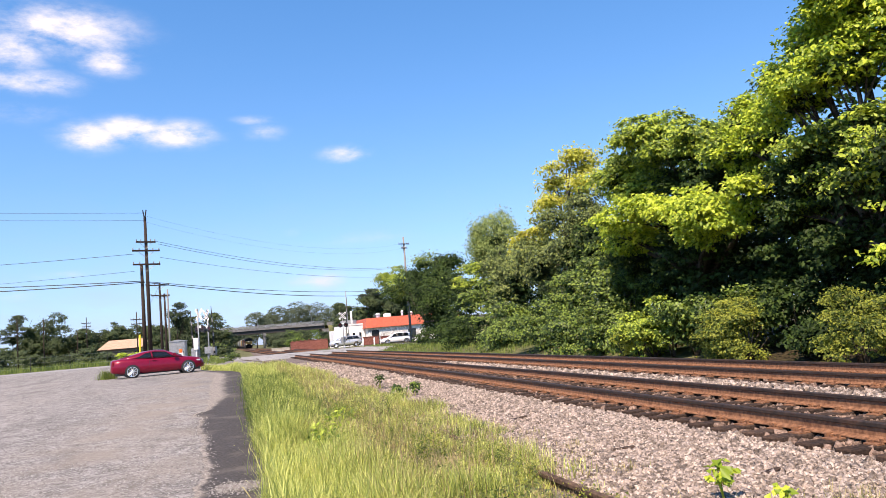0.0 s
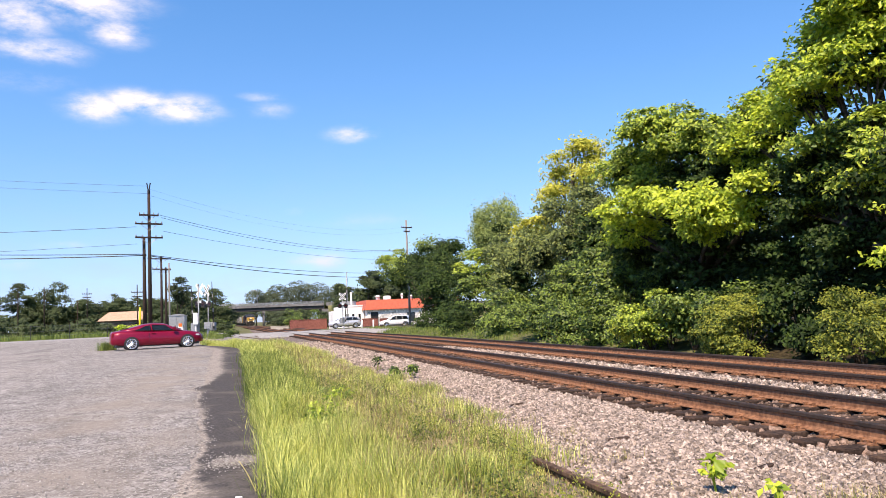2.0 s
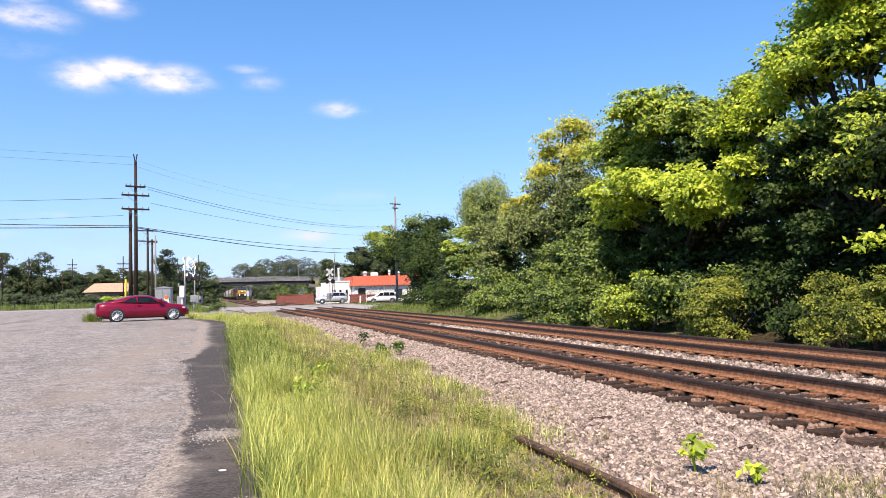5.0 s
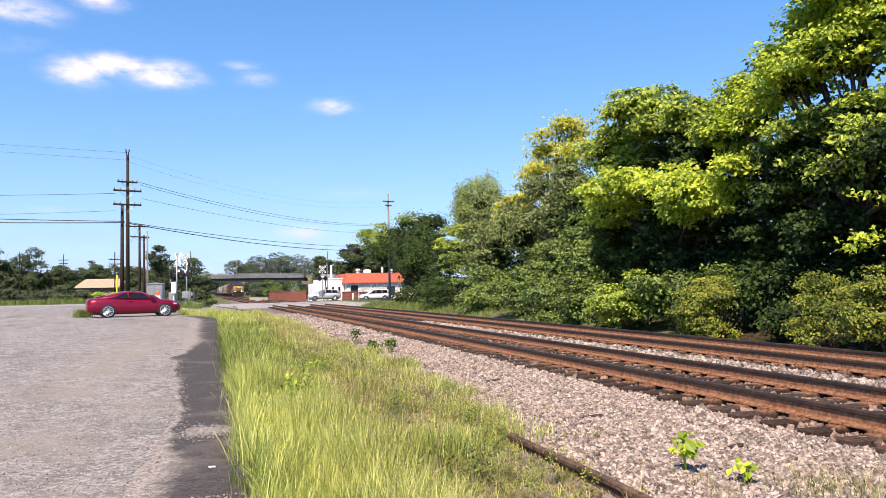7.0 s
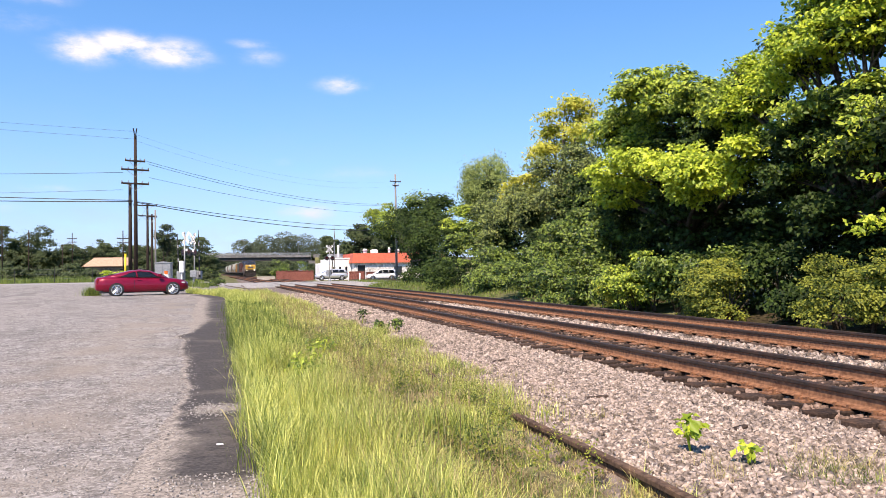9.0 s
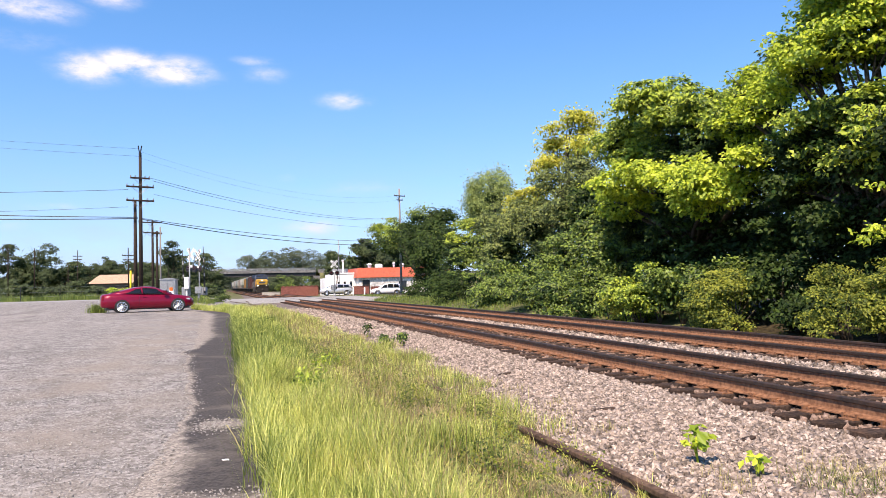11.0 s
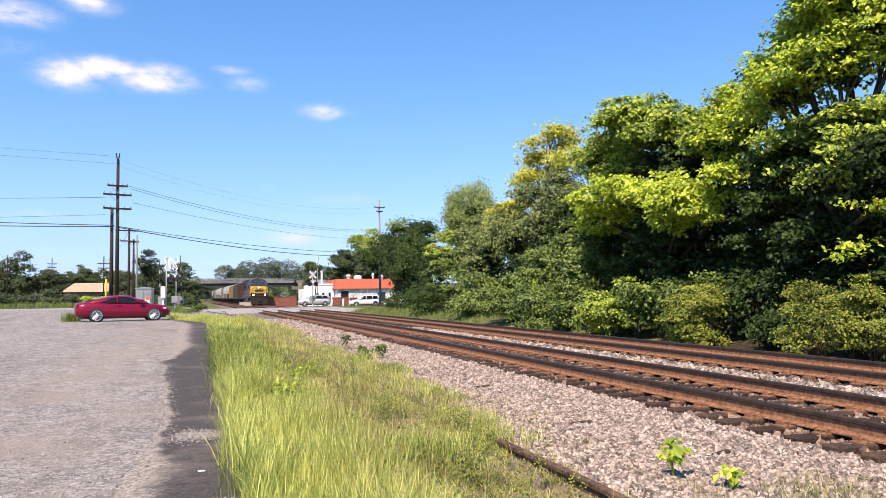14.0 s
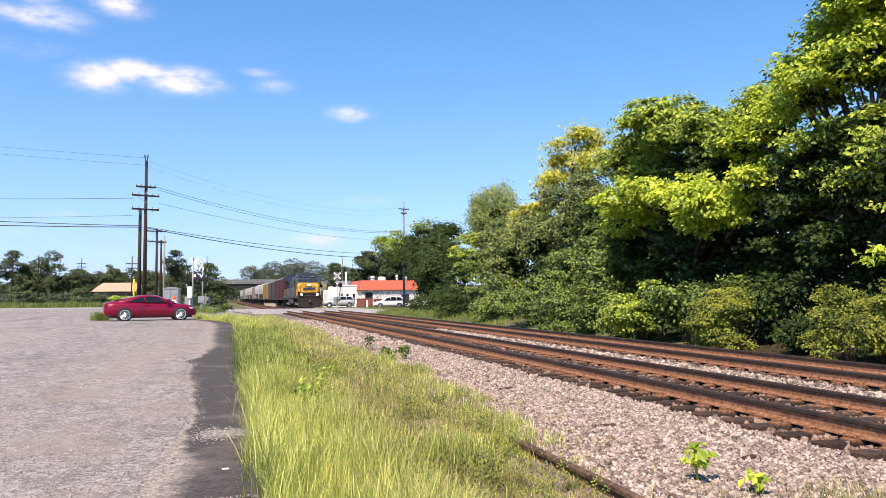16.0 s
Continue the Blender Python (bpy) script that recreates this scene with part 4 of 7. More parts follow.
for look_, many, label in ((BUSH, 80, "low yellow green weeds among the dry verge grass"), (OLIVE, 40, "dull olive weeds among the dry verge grass")):
    spots = []
    for k in range(many):
        wy = 5.5 + 13 * wr.random() ** 1.3
        wx = 1.3 + 1.5 * wr.random()
        spots.append((wx, wy, float(toe_z(np.float64(wx), np.float64(wy))) + 0.12, wr.uniform(0.08, 0.20), wr.uniform(0.12, 0.26)))
    tagged(leaves("verge_weeds", spots, many * 90, 0.026, look_, None, many, spray=6, spread=0.03, inner=0.15, layer=1.6, clumps=0), label, "weed", kind="stuff")
W3 = np.random.default_rng(3)
blades("grass", "tufts of dry weeds on the ballast shoulder", np.array([4.69, 4.99]) + W3.normal(size=(420, 2)) * (0.28, 0.22), 0.26, 0.005, STRAW, 20, lean=0.9, zf=ballast_z)
blades("grass", "tufts of green weeds on the ballast shoulder", np.array([4.39, 4.79]) + W3.normal(size=(260, 2)) * (0.24, 0.20), 0.24, 0.006, GREENGRASS, 25, lean=1.0, zf=ballast_z)
blades("grass", "upright tuft of yellow green grass beside the siding rail", np.array([2.15, 7.5]) + W3.normal(size=(900, 2)) * (0.20, 0.32), 0.62, 0.006, GRASS, 26, lean=0.45)
blades("grass", "upright tuft of yellow green grass beside the siding rail", np.array([2.0, 7.2]) + W3.normal(size=(420, 2)) * (0.22, 0.34), 0.55, 0.006, GREENGRASS, 27, lean=0.5)
blades("grass", "tall weeds along the far edge of the lot", scatter(14000, 96, 122, lambda y: -75 + 0 * y, lambda y: -6 + 0 * y, 10), 0.75, 0.05, GREENGRASS, 21)
blades("grass", "grassy bank between the far track and the trees", scatter(9000, 42, 95, lambda y: 13.9 + bend(y), lambda y: 18.5 + bend(y), 12), 0.32, 0.03, GREENGRASS, 22)
blades("grass", "tuft of grass behind the parked car", np.array([-7.45, 46.6]) + np.random.default_rng(4).normal(size=(700, 2)) * (0.20, 0.22), 0.55, 0.02, GREENGRASS, 23, zf=lot_z)
shrub("low green weeds around the crossing signal masts", [(-3.4, 73, 0.25, 0.7, 0.5), (-2.2, 72, 0.2, 0.6, 0.4), (-1.2, 76, 0.15, 0.6, 0.45)], 2600, 0.12, SHADEGREEN, 38, "signal weeds", spread=0.15, clumps=6)
blades("grass", "weeds beside the signal mast", scatter(2600, 60, 76, lambda y: -7.5 + 0 * y, lambda y: -1.6 - 0.06 * (y - 62), 14), 0.42, 0.03, GREENGRASS, 24, zf=lot_z)

# ---- ballast stones near the camera ----
def stones(name, label, xy, size, seed, zf=ballast_z, flat=0.72, mat=None):
    rng = np.random.default_rng(seed)
    n = len(xy)
    cube = np.array([(x, y, z) for x in (-1, 1) for y in (-1, 1) for z in (-1, 1)], float) * 0.5
    V = cube[None] * (0.72 + 0.56 * rng.random((n, 8, 1))) + rng.normal(size=(n, 8, 3)) * 0.10
    s = size * (0.45 + 1.0 * rng.random(n) ** 1.6)
    V *= s[:, None, None] * np.array([1.25, 0.95, flat])
    q = rng.normal(size=(n, 4)) * np.array([1, 0.45, 0.45, 1])
    q /= np.linalg.norm(q, axis=1)[:, None]
    w, x, y, z = q.T
    R = np.stack([1 - 2 * (y * y + z * z), 2 * (x * y - z * w), 2 * (x * z + y * w), 2 * (x * y + z * w), 1 - 2 * (x * x + z * z), 2 * (y * z - x * w),
                  2 * (x * z - y * w), 2 * (y * z + x * w), 1 - 2 * (x * x + y * y)], 1).reshape(n, 3, 3)
    V = np.einsum("nij,nkj->nki", R, V)
    V[:, :, :2] += xy[:, None]
    V[:, :, 2] += (zf(xy[:, 0], xy[:, 1]) + s * (0.05 + 0.32 * rng.random(n)))[:, None]
    i = np.arange(n)[:, None] * 8
    F = np.concatenate([i + f for f in ([0, 1, 3, 2], [4, 6, 7, 5], [0, 4, 5, 1], [2, 3, 7, 6], [0, 2, 6, 4], [1, 5, 7, 3])], 1).reshape(-1, 4)
    return tagged(raw(name, V.reshape(-1, 3), F, mat or STONE), label, "stone", kind="stuff")


CRUSHED = "loose pinkish grey crushed stones of the track ballast"
TIE_END = lambda y: track_x(y, 0) - 1.22
stones("ballast_stones", CRUSHED, scatter(38000, 3.8, 12, lambda y: np.maximum(ballast_x(y) + 0.1, 3.12), TIE_END, 31), 0.037, 31)
stones("ballast_stones", CRUSHED, scatter(34000, 12, 26, lambda y: ballast_x(y) + 0.2, TIE_END, 32), 0.042, 32)
stones("ballast_stones", CRUSHED, scatter(14000, 26, 55, lambda y: ballast_x(y) + 0.2, TIE_END, 33), 0.07, 33)
low = lambda x, y: ballast_z(x, y) - 0.005
stones("ballast_stones", CRUSHED, scatter(13000, 4.5, 30, lambda y: track_x(y, 0) - 1.15, lambda y: track_x(y, 0) + 1.35, 34), 0.055, 34, zf=low, mat=STONE_RUST)
stones("ballast_stones", CRUSHED, scatter(7000, 6, 34, lambda y: track_x(y, 0) + 1.3, lambda y: track_x(y, 1) - 1.3, 35), 0.066, 35)
stones("ballast_stones", CRUSHED, scatter(9000, 8, 34, lambda y: track_x(y, 1) - 1.3, lambda y: track_x(y, 1) + 1.35, 36), 0.06, 36, zf=low, mat=STONE_RUST)
stones("asphalt_chippings", "grey chippings strewn over the broken asphalt", np.concatenate([np.array([-0.22, 9.15]) + np.random.default_rng(38).normal(size=(520, 2)) * (0.13, 0.26), scatter(900, 4.6, 6.3, lambda y: verge_x(y) - 0.8, lambda y: verge_x(y) + 0.05, 39),
    scatter(500, 6, 20, lambda y: strip_edge(y) - 0.05, lambda y: strip_edge(y) + 0.2, 40)]), 0.012, 38, zf=lambda x, y: lot_z(x, y) + 0.006, mat=CHIP)
stones("lot_gravel", "small loose stones on the gravel lot", scatter(9000, 4.5, 13, lambda y: -7 + 0 * y, lambda y: strip_edge(y) + 0.1, 37), 0.011, 37, zf=lot_z, mat=CHIP)


def scrap(x, y, turn, length, mat, label):
    bm = bmesh.new()
    box(bm, -length / 2, length / 2, -0.035, 0.035, 0, 0.03, bevel=0.008, shape=lambda c: Vector((c.x, c.y * (1 - 0.3 * c.x / length), c.z + 0.02 * c.x)))
    tagged(part("timber_scrap", bm, mat, m=pose(x, y, float(ballast_z(x, y)) + 0.02, 2, -3, turn)), label, "timber", "timber scraps")


for x, y, a, n in ((4.75, 6.5, 20, 0.24), (4.3, 8.6, -10, 0.28), (4.4, 12.5, 15, 0.3), (8.9, 30.5, 5, 0.6), (9.1, 33.0, 80, 0.5)):
    scrap(x, y, a, n, TIE, "splintered dark tie scrap lying on the ballast")

# ---- vehicles ----
def paint(name, c, rough=0.3, coat=1.0, metal=0.2, dirt=None):
    return surface(name, tuple(v * 0.93 for v in c), tuple(min(1, v * 1.06) for v in c), 5, 0.8, rough, metal=metal, bump=0, coat=coat,
                   stain=dirt, stain_amount=0.35, spec=0.25)


RED = paint("deep red metallic paint", (0.20, 0.001, 0.020), 0.32, coat=0.5, metal=0.15)
SILVER = paint("silver paint", (0.58, 0.59, 0.60), 0.35, metal=0.5)
PEARL = paint("white paint on steel", (0.72, 0.73, 0.74), 0.3, metal=0.0)
LAMPRED = paint("red lamp plastic", (0.22, 0.006, 0.012), 0.15, metal=0.0)
CLEAR = paint("clear lamp plastic", (0.62, 0.63, 0.65), 0.1, metal=0.3)


def wheel(parent, x, y, r, w, side):
    hub = new("wheel")
    hub.parent = parent
    hub.location = (x, y, r)
    bm = bmesh.new()
    prof = ((0.78, 0.5), (0.95, 0.5), (1.0, 0.38), (1.0, -0.38), (0.95, -0.5), (0.78, -0.5))
    n = 28
    loft(bm, [[(r * p * math.cos(2 * math.pi * i / n), w * q, r * p * math.sin(2 * math.pi * i / n)) for p, q in prof] for i in range(n + 1)], close=False, smooth=True)
    part("tyre", bm, RUBBER, hub)
    bm = bmesh.new()
    s = side * w * 0.46
    tube(bm, (0, s - side * 0.03, 0), (0, s, 0), r * 0.15, n=12)
    for k in range(10):
        a = 2 * math.pi * k / 10
        c, d = math.cos(a), math.sin(a)
        tube(bm, (c * r * 0.1, s - side * 0.01, d * r * 0.1), (c * r * 0.76, s, d * r * 0.76), 0.026, 0.02, n=5)
    loft(bm, [[(r * p * math.cos(2 * math.pi * i / n), s + q, r * p * math.sin(2 * math.pi * i / n)) for p, q in ((0.72, 0.01), (0.81, 0.01), (0.81, -0.04), (0.72, -0.04))] for i in range(n + 1)], close=False)
    part("rim", bm, ALLOY, hub, "bright multi-spoke alloy rim")
    # black disc paints the shade seen between the spokes
    bm = bmesh.new()
    tube(bm, (0, s - side * 0.05, 0), (0, s - side * 0.045, 0), r * 0.74, n=20)
    part("wheel_shade", bm, BLACK, hub, "black disc standing for shade behind the spokes")
    return hub


def rounded(x, hw, z0, z1, lean=0.06, r=0.16):
    """A car's cross section at station x: sills, flank, shoulder and deck."""
    half = [(hw - 0.10, z0), (hw - 0.02, z0 + 0.10), (hw, z0 + (z1 - z0) * 0.45), (hw - lean * 0.4, z1 - r), (hw - lean - r * 0.35, z1 - r * 0.3), (hw - lean - r, z1), ((hw - lean - r) * 0.5, z1 + 0.015)]
    return [(x, -y, z) for y, z in half] + [(x, y, z) for y, z in half[::-1]]


def make_car(label, at, turn, col, length, stations, cabin, wheels, r, panes, hw, category="car", group=""):
    """stations: x, half width, underside, deck height. cabin: x, half width at belt and roof, belt and roof heights."""
    c = thing("car", label, category, at, turn, group)
    bm = bmesh.new()
    loft(bm, [rounded(*s) for s in stations], smooth=True)
    bmesh.ops.recalc_face_normals(bm, faces=bm.faces)
    part("body", bm, col, c)
    bm = bmesh.new()
    rings = []
    for x, hb, hr, zb, zr in cabin:
        rings.append([(x, -hb, zb), (x, -hb + (hb - hr) * 0.5, zb + (zr - zb) * 0.55), (x, -hr, zr - (zr - zb) * 0.14), (x, -hr * 0.8, zr - 0.01), (x, 0, zr + 0.02),
                      (x, hr * 0.8, zr - 0.01), (x, hr, zr - (zr - zb) * 0.14), (x, hb - (hb - hr) * 0.5, zb + (zr - zb) * 0.55), (x, hb, zb)])
    loft(bm, rings, smooth=True)
    bmesh.ops.recalc_face_normals(bm, faces=bm.faces)
    part("roof", bm, col, c)
    for side in (-1, 1):
        for quad in panes:          # x, share of the height from belt to roof
            bm = bmesh.new()
            (ax, au), (bx, bu), (cx, cu), (dx, du) = quad
            grid = []
            for j in range(5):
                row = []
                for k in range(11):
                    p, q = k / 10, j / 4
                    x = (ax * (1 - p) + bx * p) * (1 - q) + (dx * (1 - p) + cx * p) * q
                    u = (au * (1 - p) + bu * p) * (1 - q) + (du * (1 - p) + cu * p) * q
                    i = next(m for m in range(len(cabin) - 1) if cabin[m][0] <= x <= cabin[m + 1][0])
                    t = (x - cabin[i][0]) / (cabin[i + 1][0] - cabin[i][0])
                    _, hb, hr, zb, zr = [e + (f - e) * t for e, f in zip(cabin[i], cabin[i + 1])]
                    w = hb - (hb - hr) * (u / 0.55 * 0.5 if u < 0.55 else 0.5 + (u - 0.55) / 0.31 * 0.5)
                    row.append((x, side * (w + 0.012), zb + (zr - zb) * u))
                grid.append(row)
            vs = [[bm.verts.new(v) for v in row] for row in grid]
            for r0, r1 in zip(vs, vs[1:]):
                for k in range(10):
                    bm.faces.new((r0[k], r0[k + 1], r1[k + 1], r1[k])).smooth = True
            bmesh.ops.solidify(bm, geom=bm.faces[:], thickness=0.006)
            part("side_window", bm, GLASS, c)
        bm = bmesh.new()
        mx = cabin[-1][0] - 0.52
        box(bm, mx - 0.1, mx + 0.1, side * hw * 0.98, side * (hw + 0.14), stations[3][3] + 0.0, stations[3][3] + 0.15, bevel=0.03)
        part("wing_mirror", bm, col, c)
        bm = bmesh.new()
        box(bm, length * 0.43, length * 0.43 + 0.2, side * (hw - 0.035), side * (hw + 0.015), stations[3][3] - 0.17, stations[3][3] - 0.14, bevel=0.008)
        part("door_handle", bm, col, c)
        bm = bmesh.new()
        box(bm, length * 0.40, length * 0.40 + 0.012, side * (hw - 0.02), side * (hw + 0.004), stations[3][2] + 0.2, stations[3][3] - 0.1)
        part("door_gap", bm, BLACK, c)
        bm = bmesh.new()
        f = stations[-2]
        box(bm, f[0] - 0.20, f[0] + 0.03, side * (f[1] - 0.10), side * (f[1] + 0.010), f[3] - 0.19, f[3] - 0.09, bevel=0.03)
        part("headlight", bm, CLEAR, c, "clear headlight")
        bm = bmesh.new()
        f = stations[1]
        box(bm, f[0] - 0.05, f[0] + 0.05, side * (f[1] - 0.08), side * (f[1] + 0.006), f[3] - 0.30, f[3] - 0.06, bevel=0.02)
        part("tail_light", bm, LAMPRED, c, "red tail light")
        for wx in wheels:
            bm = bmesh.new()
            tube(bm, (wx, side * (hw - 0.13), r), (wx, side * (hw + 0.003), r), r * 1.13, n=24)
            part("wheel_arch", bm, BLACK, c)
            wheel(c, wx, side * (hw - 0.085), r, 0.22, side)
    for k, name in ((0, "rear_window"), (-1, "windscreen")):
        a, b = (cabin[0], cabin[1]) if k == 0 else (cabin[-1], cabin[-2])
        bm = bmesh.new()
        n = Vector((b[4] - a[4], 0, a[0] - b[0])).normalized() * (1 if k == 0 else -1)
        n = n if n.z > 0 else -n
        quad = []
        for t, w in ((0.12, 0.84), (0.90, 0.80)):
            p = Vector((a[0] + (b[0] - a[0]) * t, 0, a[4] + (b[4] - a[4]) * t + 0.02))
            h = (a[2] + (b[2] - a[2]) * t) * w
            quad.append([p + Vector((0, -h, 0)), p + Vector((0, h, 0))])
        q = [quad[0][0], quad[0][1], quad[1][1], quad[1][0]]
        loft(bm, [[p + n * 0.004 for p in q], [p + n * 0.014 for p in q]])
        bmesh.ops.recalc_face_normals(bm, faces=bm.faces)
        part(name, bm, GLASS, c)
    bm = bmesh.new()
    box(bm, 0.25, length - 0.25, -hw + 0.15, hw - 0.15, 0.16, 0.34)
    part("underside", bm, BLACK, c)
    bm = bmesh.new()
    s = stations[-1]
    box(bm, s[0] - 0.03, s[0] + 0.02, -s[1] * 0.5, s[1] * 0.5, s[2] + 0.12, s[3] - 0.1, bevel=0.015)
    part("grille", bm, BLACK, c)
    return c


CZ = float(lot_z(-4.4, 44.6))
make_car("deep red metallic two-door coupe parked on the gravel lot", (-7.1, 45.2, CZ), 11.5, RED, 4.79,
         [(0.0, 0.70, 0.38, 0.90), (0.10, 0.82, 0.30, 1.00), (0.5, 0.91, 0.25, 1.045), (1.5, 0.935, 0.22, 1.01), (2.6, 0.935, 0.22, 0.97), (3.4, 0.93, 0.22, 0.95), (4.1, 0.91, 0.22, 0.885),
          (4.55, 0.82, 0.24, 0.80), (4.79, 0.60, 0.30, 0.66)],
         [(0.42, 0.62, 0.52, 0.98, 1.05), (1.0, 0.76, 0.58, 0.98, 1.19), (1.7, 0.82, 0.60, 0.97, 1.36), (2.25, 0.83, 0.60, 0.96, 1.405), (2.75, 0.82, 0.59, 0.95, 1.36), (3.25, 0.80, 0.58, 0.94, 1.16), (3.72, 0.74, 0.60, 0.90, 0.96)],
         (1.04, 3.92), 0.335, [((1.15, 0.18), (2.05, 0.06), (2.0, 0.80), (1.75, 0.74)), ((2.12, 0.06), (3.28, 0.06), (2.82, 0.78), (2.07, 0.82))], 0.935)
SUVS = [(0.0, 0.72, 0.42, 1.0), (0.12, 0.84, 0.34, 1.06), (0.6, 0.90, 0.30, 1.08), (1.6, 0.91, 0.28, 1.06), (2.6, 0.91, 0.28, 1.05), (3.3, 0.90, 0.28, 1.03), (4.0, 0.88, 0.30, 0.97), (4.4, 0.78, 0.32, 0.86), (4.58, 0.60, 0.36, 0.72)]
SUVC = [(0.06, 0.74, 0.62, 1.02, 1.08), (0.32, 0.80, 0.64, 1.02, 1.58), (1.0, 0.82, 0.66, 1.02, 1.68), (2.0, 0.83, 0.66, 1.02, 1.69), (2.6, 0.82, 0.64, 1.01, 1.60), (3.15, 0.80, 0.62, 1.00, 1.32), (3.6, 0.74, 0.60, 0.98, 1.03)]
SUVP = [((0.45, 0.1), (1.25, 0.1), (1.25, 0.82), (0.6, 0.80)), ((1.32, 0.1), (2.15, 0.1), (2.12, 0.84), (1.32, 0.84)), ((2.22, 0.1), (3.15, 0.1), (2.68, 0.78), (2.18, 0.84))]
HATCHC = [(x, a, b, z, z + (h - z) * 0.76) for x, a, b, z, h in SUVC]
make_car("silver hatchback waiting on the street beyond the crossing", (15.9, 108.0, -0.03), 178, SILVER, 4.58, SUVS, HATCHC, (0.85, 3.62), 0.33, SUVP, 0.91, group="street cars")
make_car("white sport utility car parked at the restaurant", (23.9, 112.0, -0.26), 172, PEARL, 4.58, SUVS, SUVC, (0.85, 3.62), 0.36, SUVP, 0.91, group="street cars")

# ---- the train ----
YELLOW = surface("yellow locomotive paint", (0.42, 0.22, 0.014), (0.60, 0.33, 0.025), 4, 1.2, 0.45, bump=0.03, stain=(0.13, 0.09, 0.04), stain_amount=0.65)
NAVY = surface("dark blue locomotive paint", (0.018, 0.030, 0.055), (0.035, 0.05, 0.085), 4, 1.0, 0.5, bump=0.05, stain=(0.07, 0.065, 0.06), stain_amount=0.6)
GREYSIDE = surface("dusty grey locomotive paint", (0.035, 0.036, 0.042), (0.075, 0.072, 0.072), 4, 1.0, 0.6, bump=0.05, stain=(0.13, 0.10, 0.08), stain_amount=0.5)
GRIME = surface("oily running gear", (0.025, 0.022, 0.02), (0.085, 0.07, 0.06), 8, 2, 0.75, bump=0.2)
TRUCKGREY = surface("dusty truck frame", (0.16, 0.14, 0.125), (0.30, 0.27, 0.24), 8, 2, 0.8, bump=0.2)
HEADLAMP = glow("lit headlamp", (1.0, 0.93, 0.75), 4.0)


def truck(parent, y, axles, frame_mat, r=0.5, gap=1.75):
    t = new("truck")
    t.parent, t.location = parent, (0, y, 0)
    half = (axles - 1) * gap / 2
    for s in (-1, 1):
        bm = bmesh.new()
        box(bm, s * 1.0, s * 1.12, -half - 0.35, half + 0.35, 0.42, 0.66, bevel=0.03)
        box(bm, s * 1.0, s * 1.16, -0.45, 0.45, 0.30, 0.85, bevel=0.04)
        for k in range(axles):
            yy = -half + k * gap
            box(bm, s * 1.02, s * 1.20, yy - 0.17, yy + 0.17, 0.32, 0.72, bevel=0.03)
        part("side_frame", bm, frame_mat, t)
    for k in range(axles):
        yy = -half + k * gap
        bm = bmesh.new()
        for s in (-1, 1):
            tube(bm, (s * 0.68, yy, r), (s * 0.81, yy, r), r, n=20)
            tube(bm, (s * 0.66, yy, r), (s * 0.69, yy, r), r + 0.028, n=20)
        tube(bm, (-1.0, yy, r), (1.0, yy, r), 0.09, n=8)
        part("wheelset", bm, GRIME, t)
    return t


def coupler(parent, y, s):
    bm = bmesh.new()
    box(bm, -0.09, 0.09, min(y, y + s * 0.55), max(y, y + s * 0.55), 0.80, 0.98, bevel=0.02)
    box(bm, -0.16, 0.14, y + s * 0.42, y + s * 0.60, 0.74, 1.02, bevel=0.03)
    part("coupler", bm, GRIME, parent)


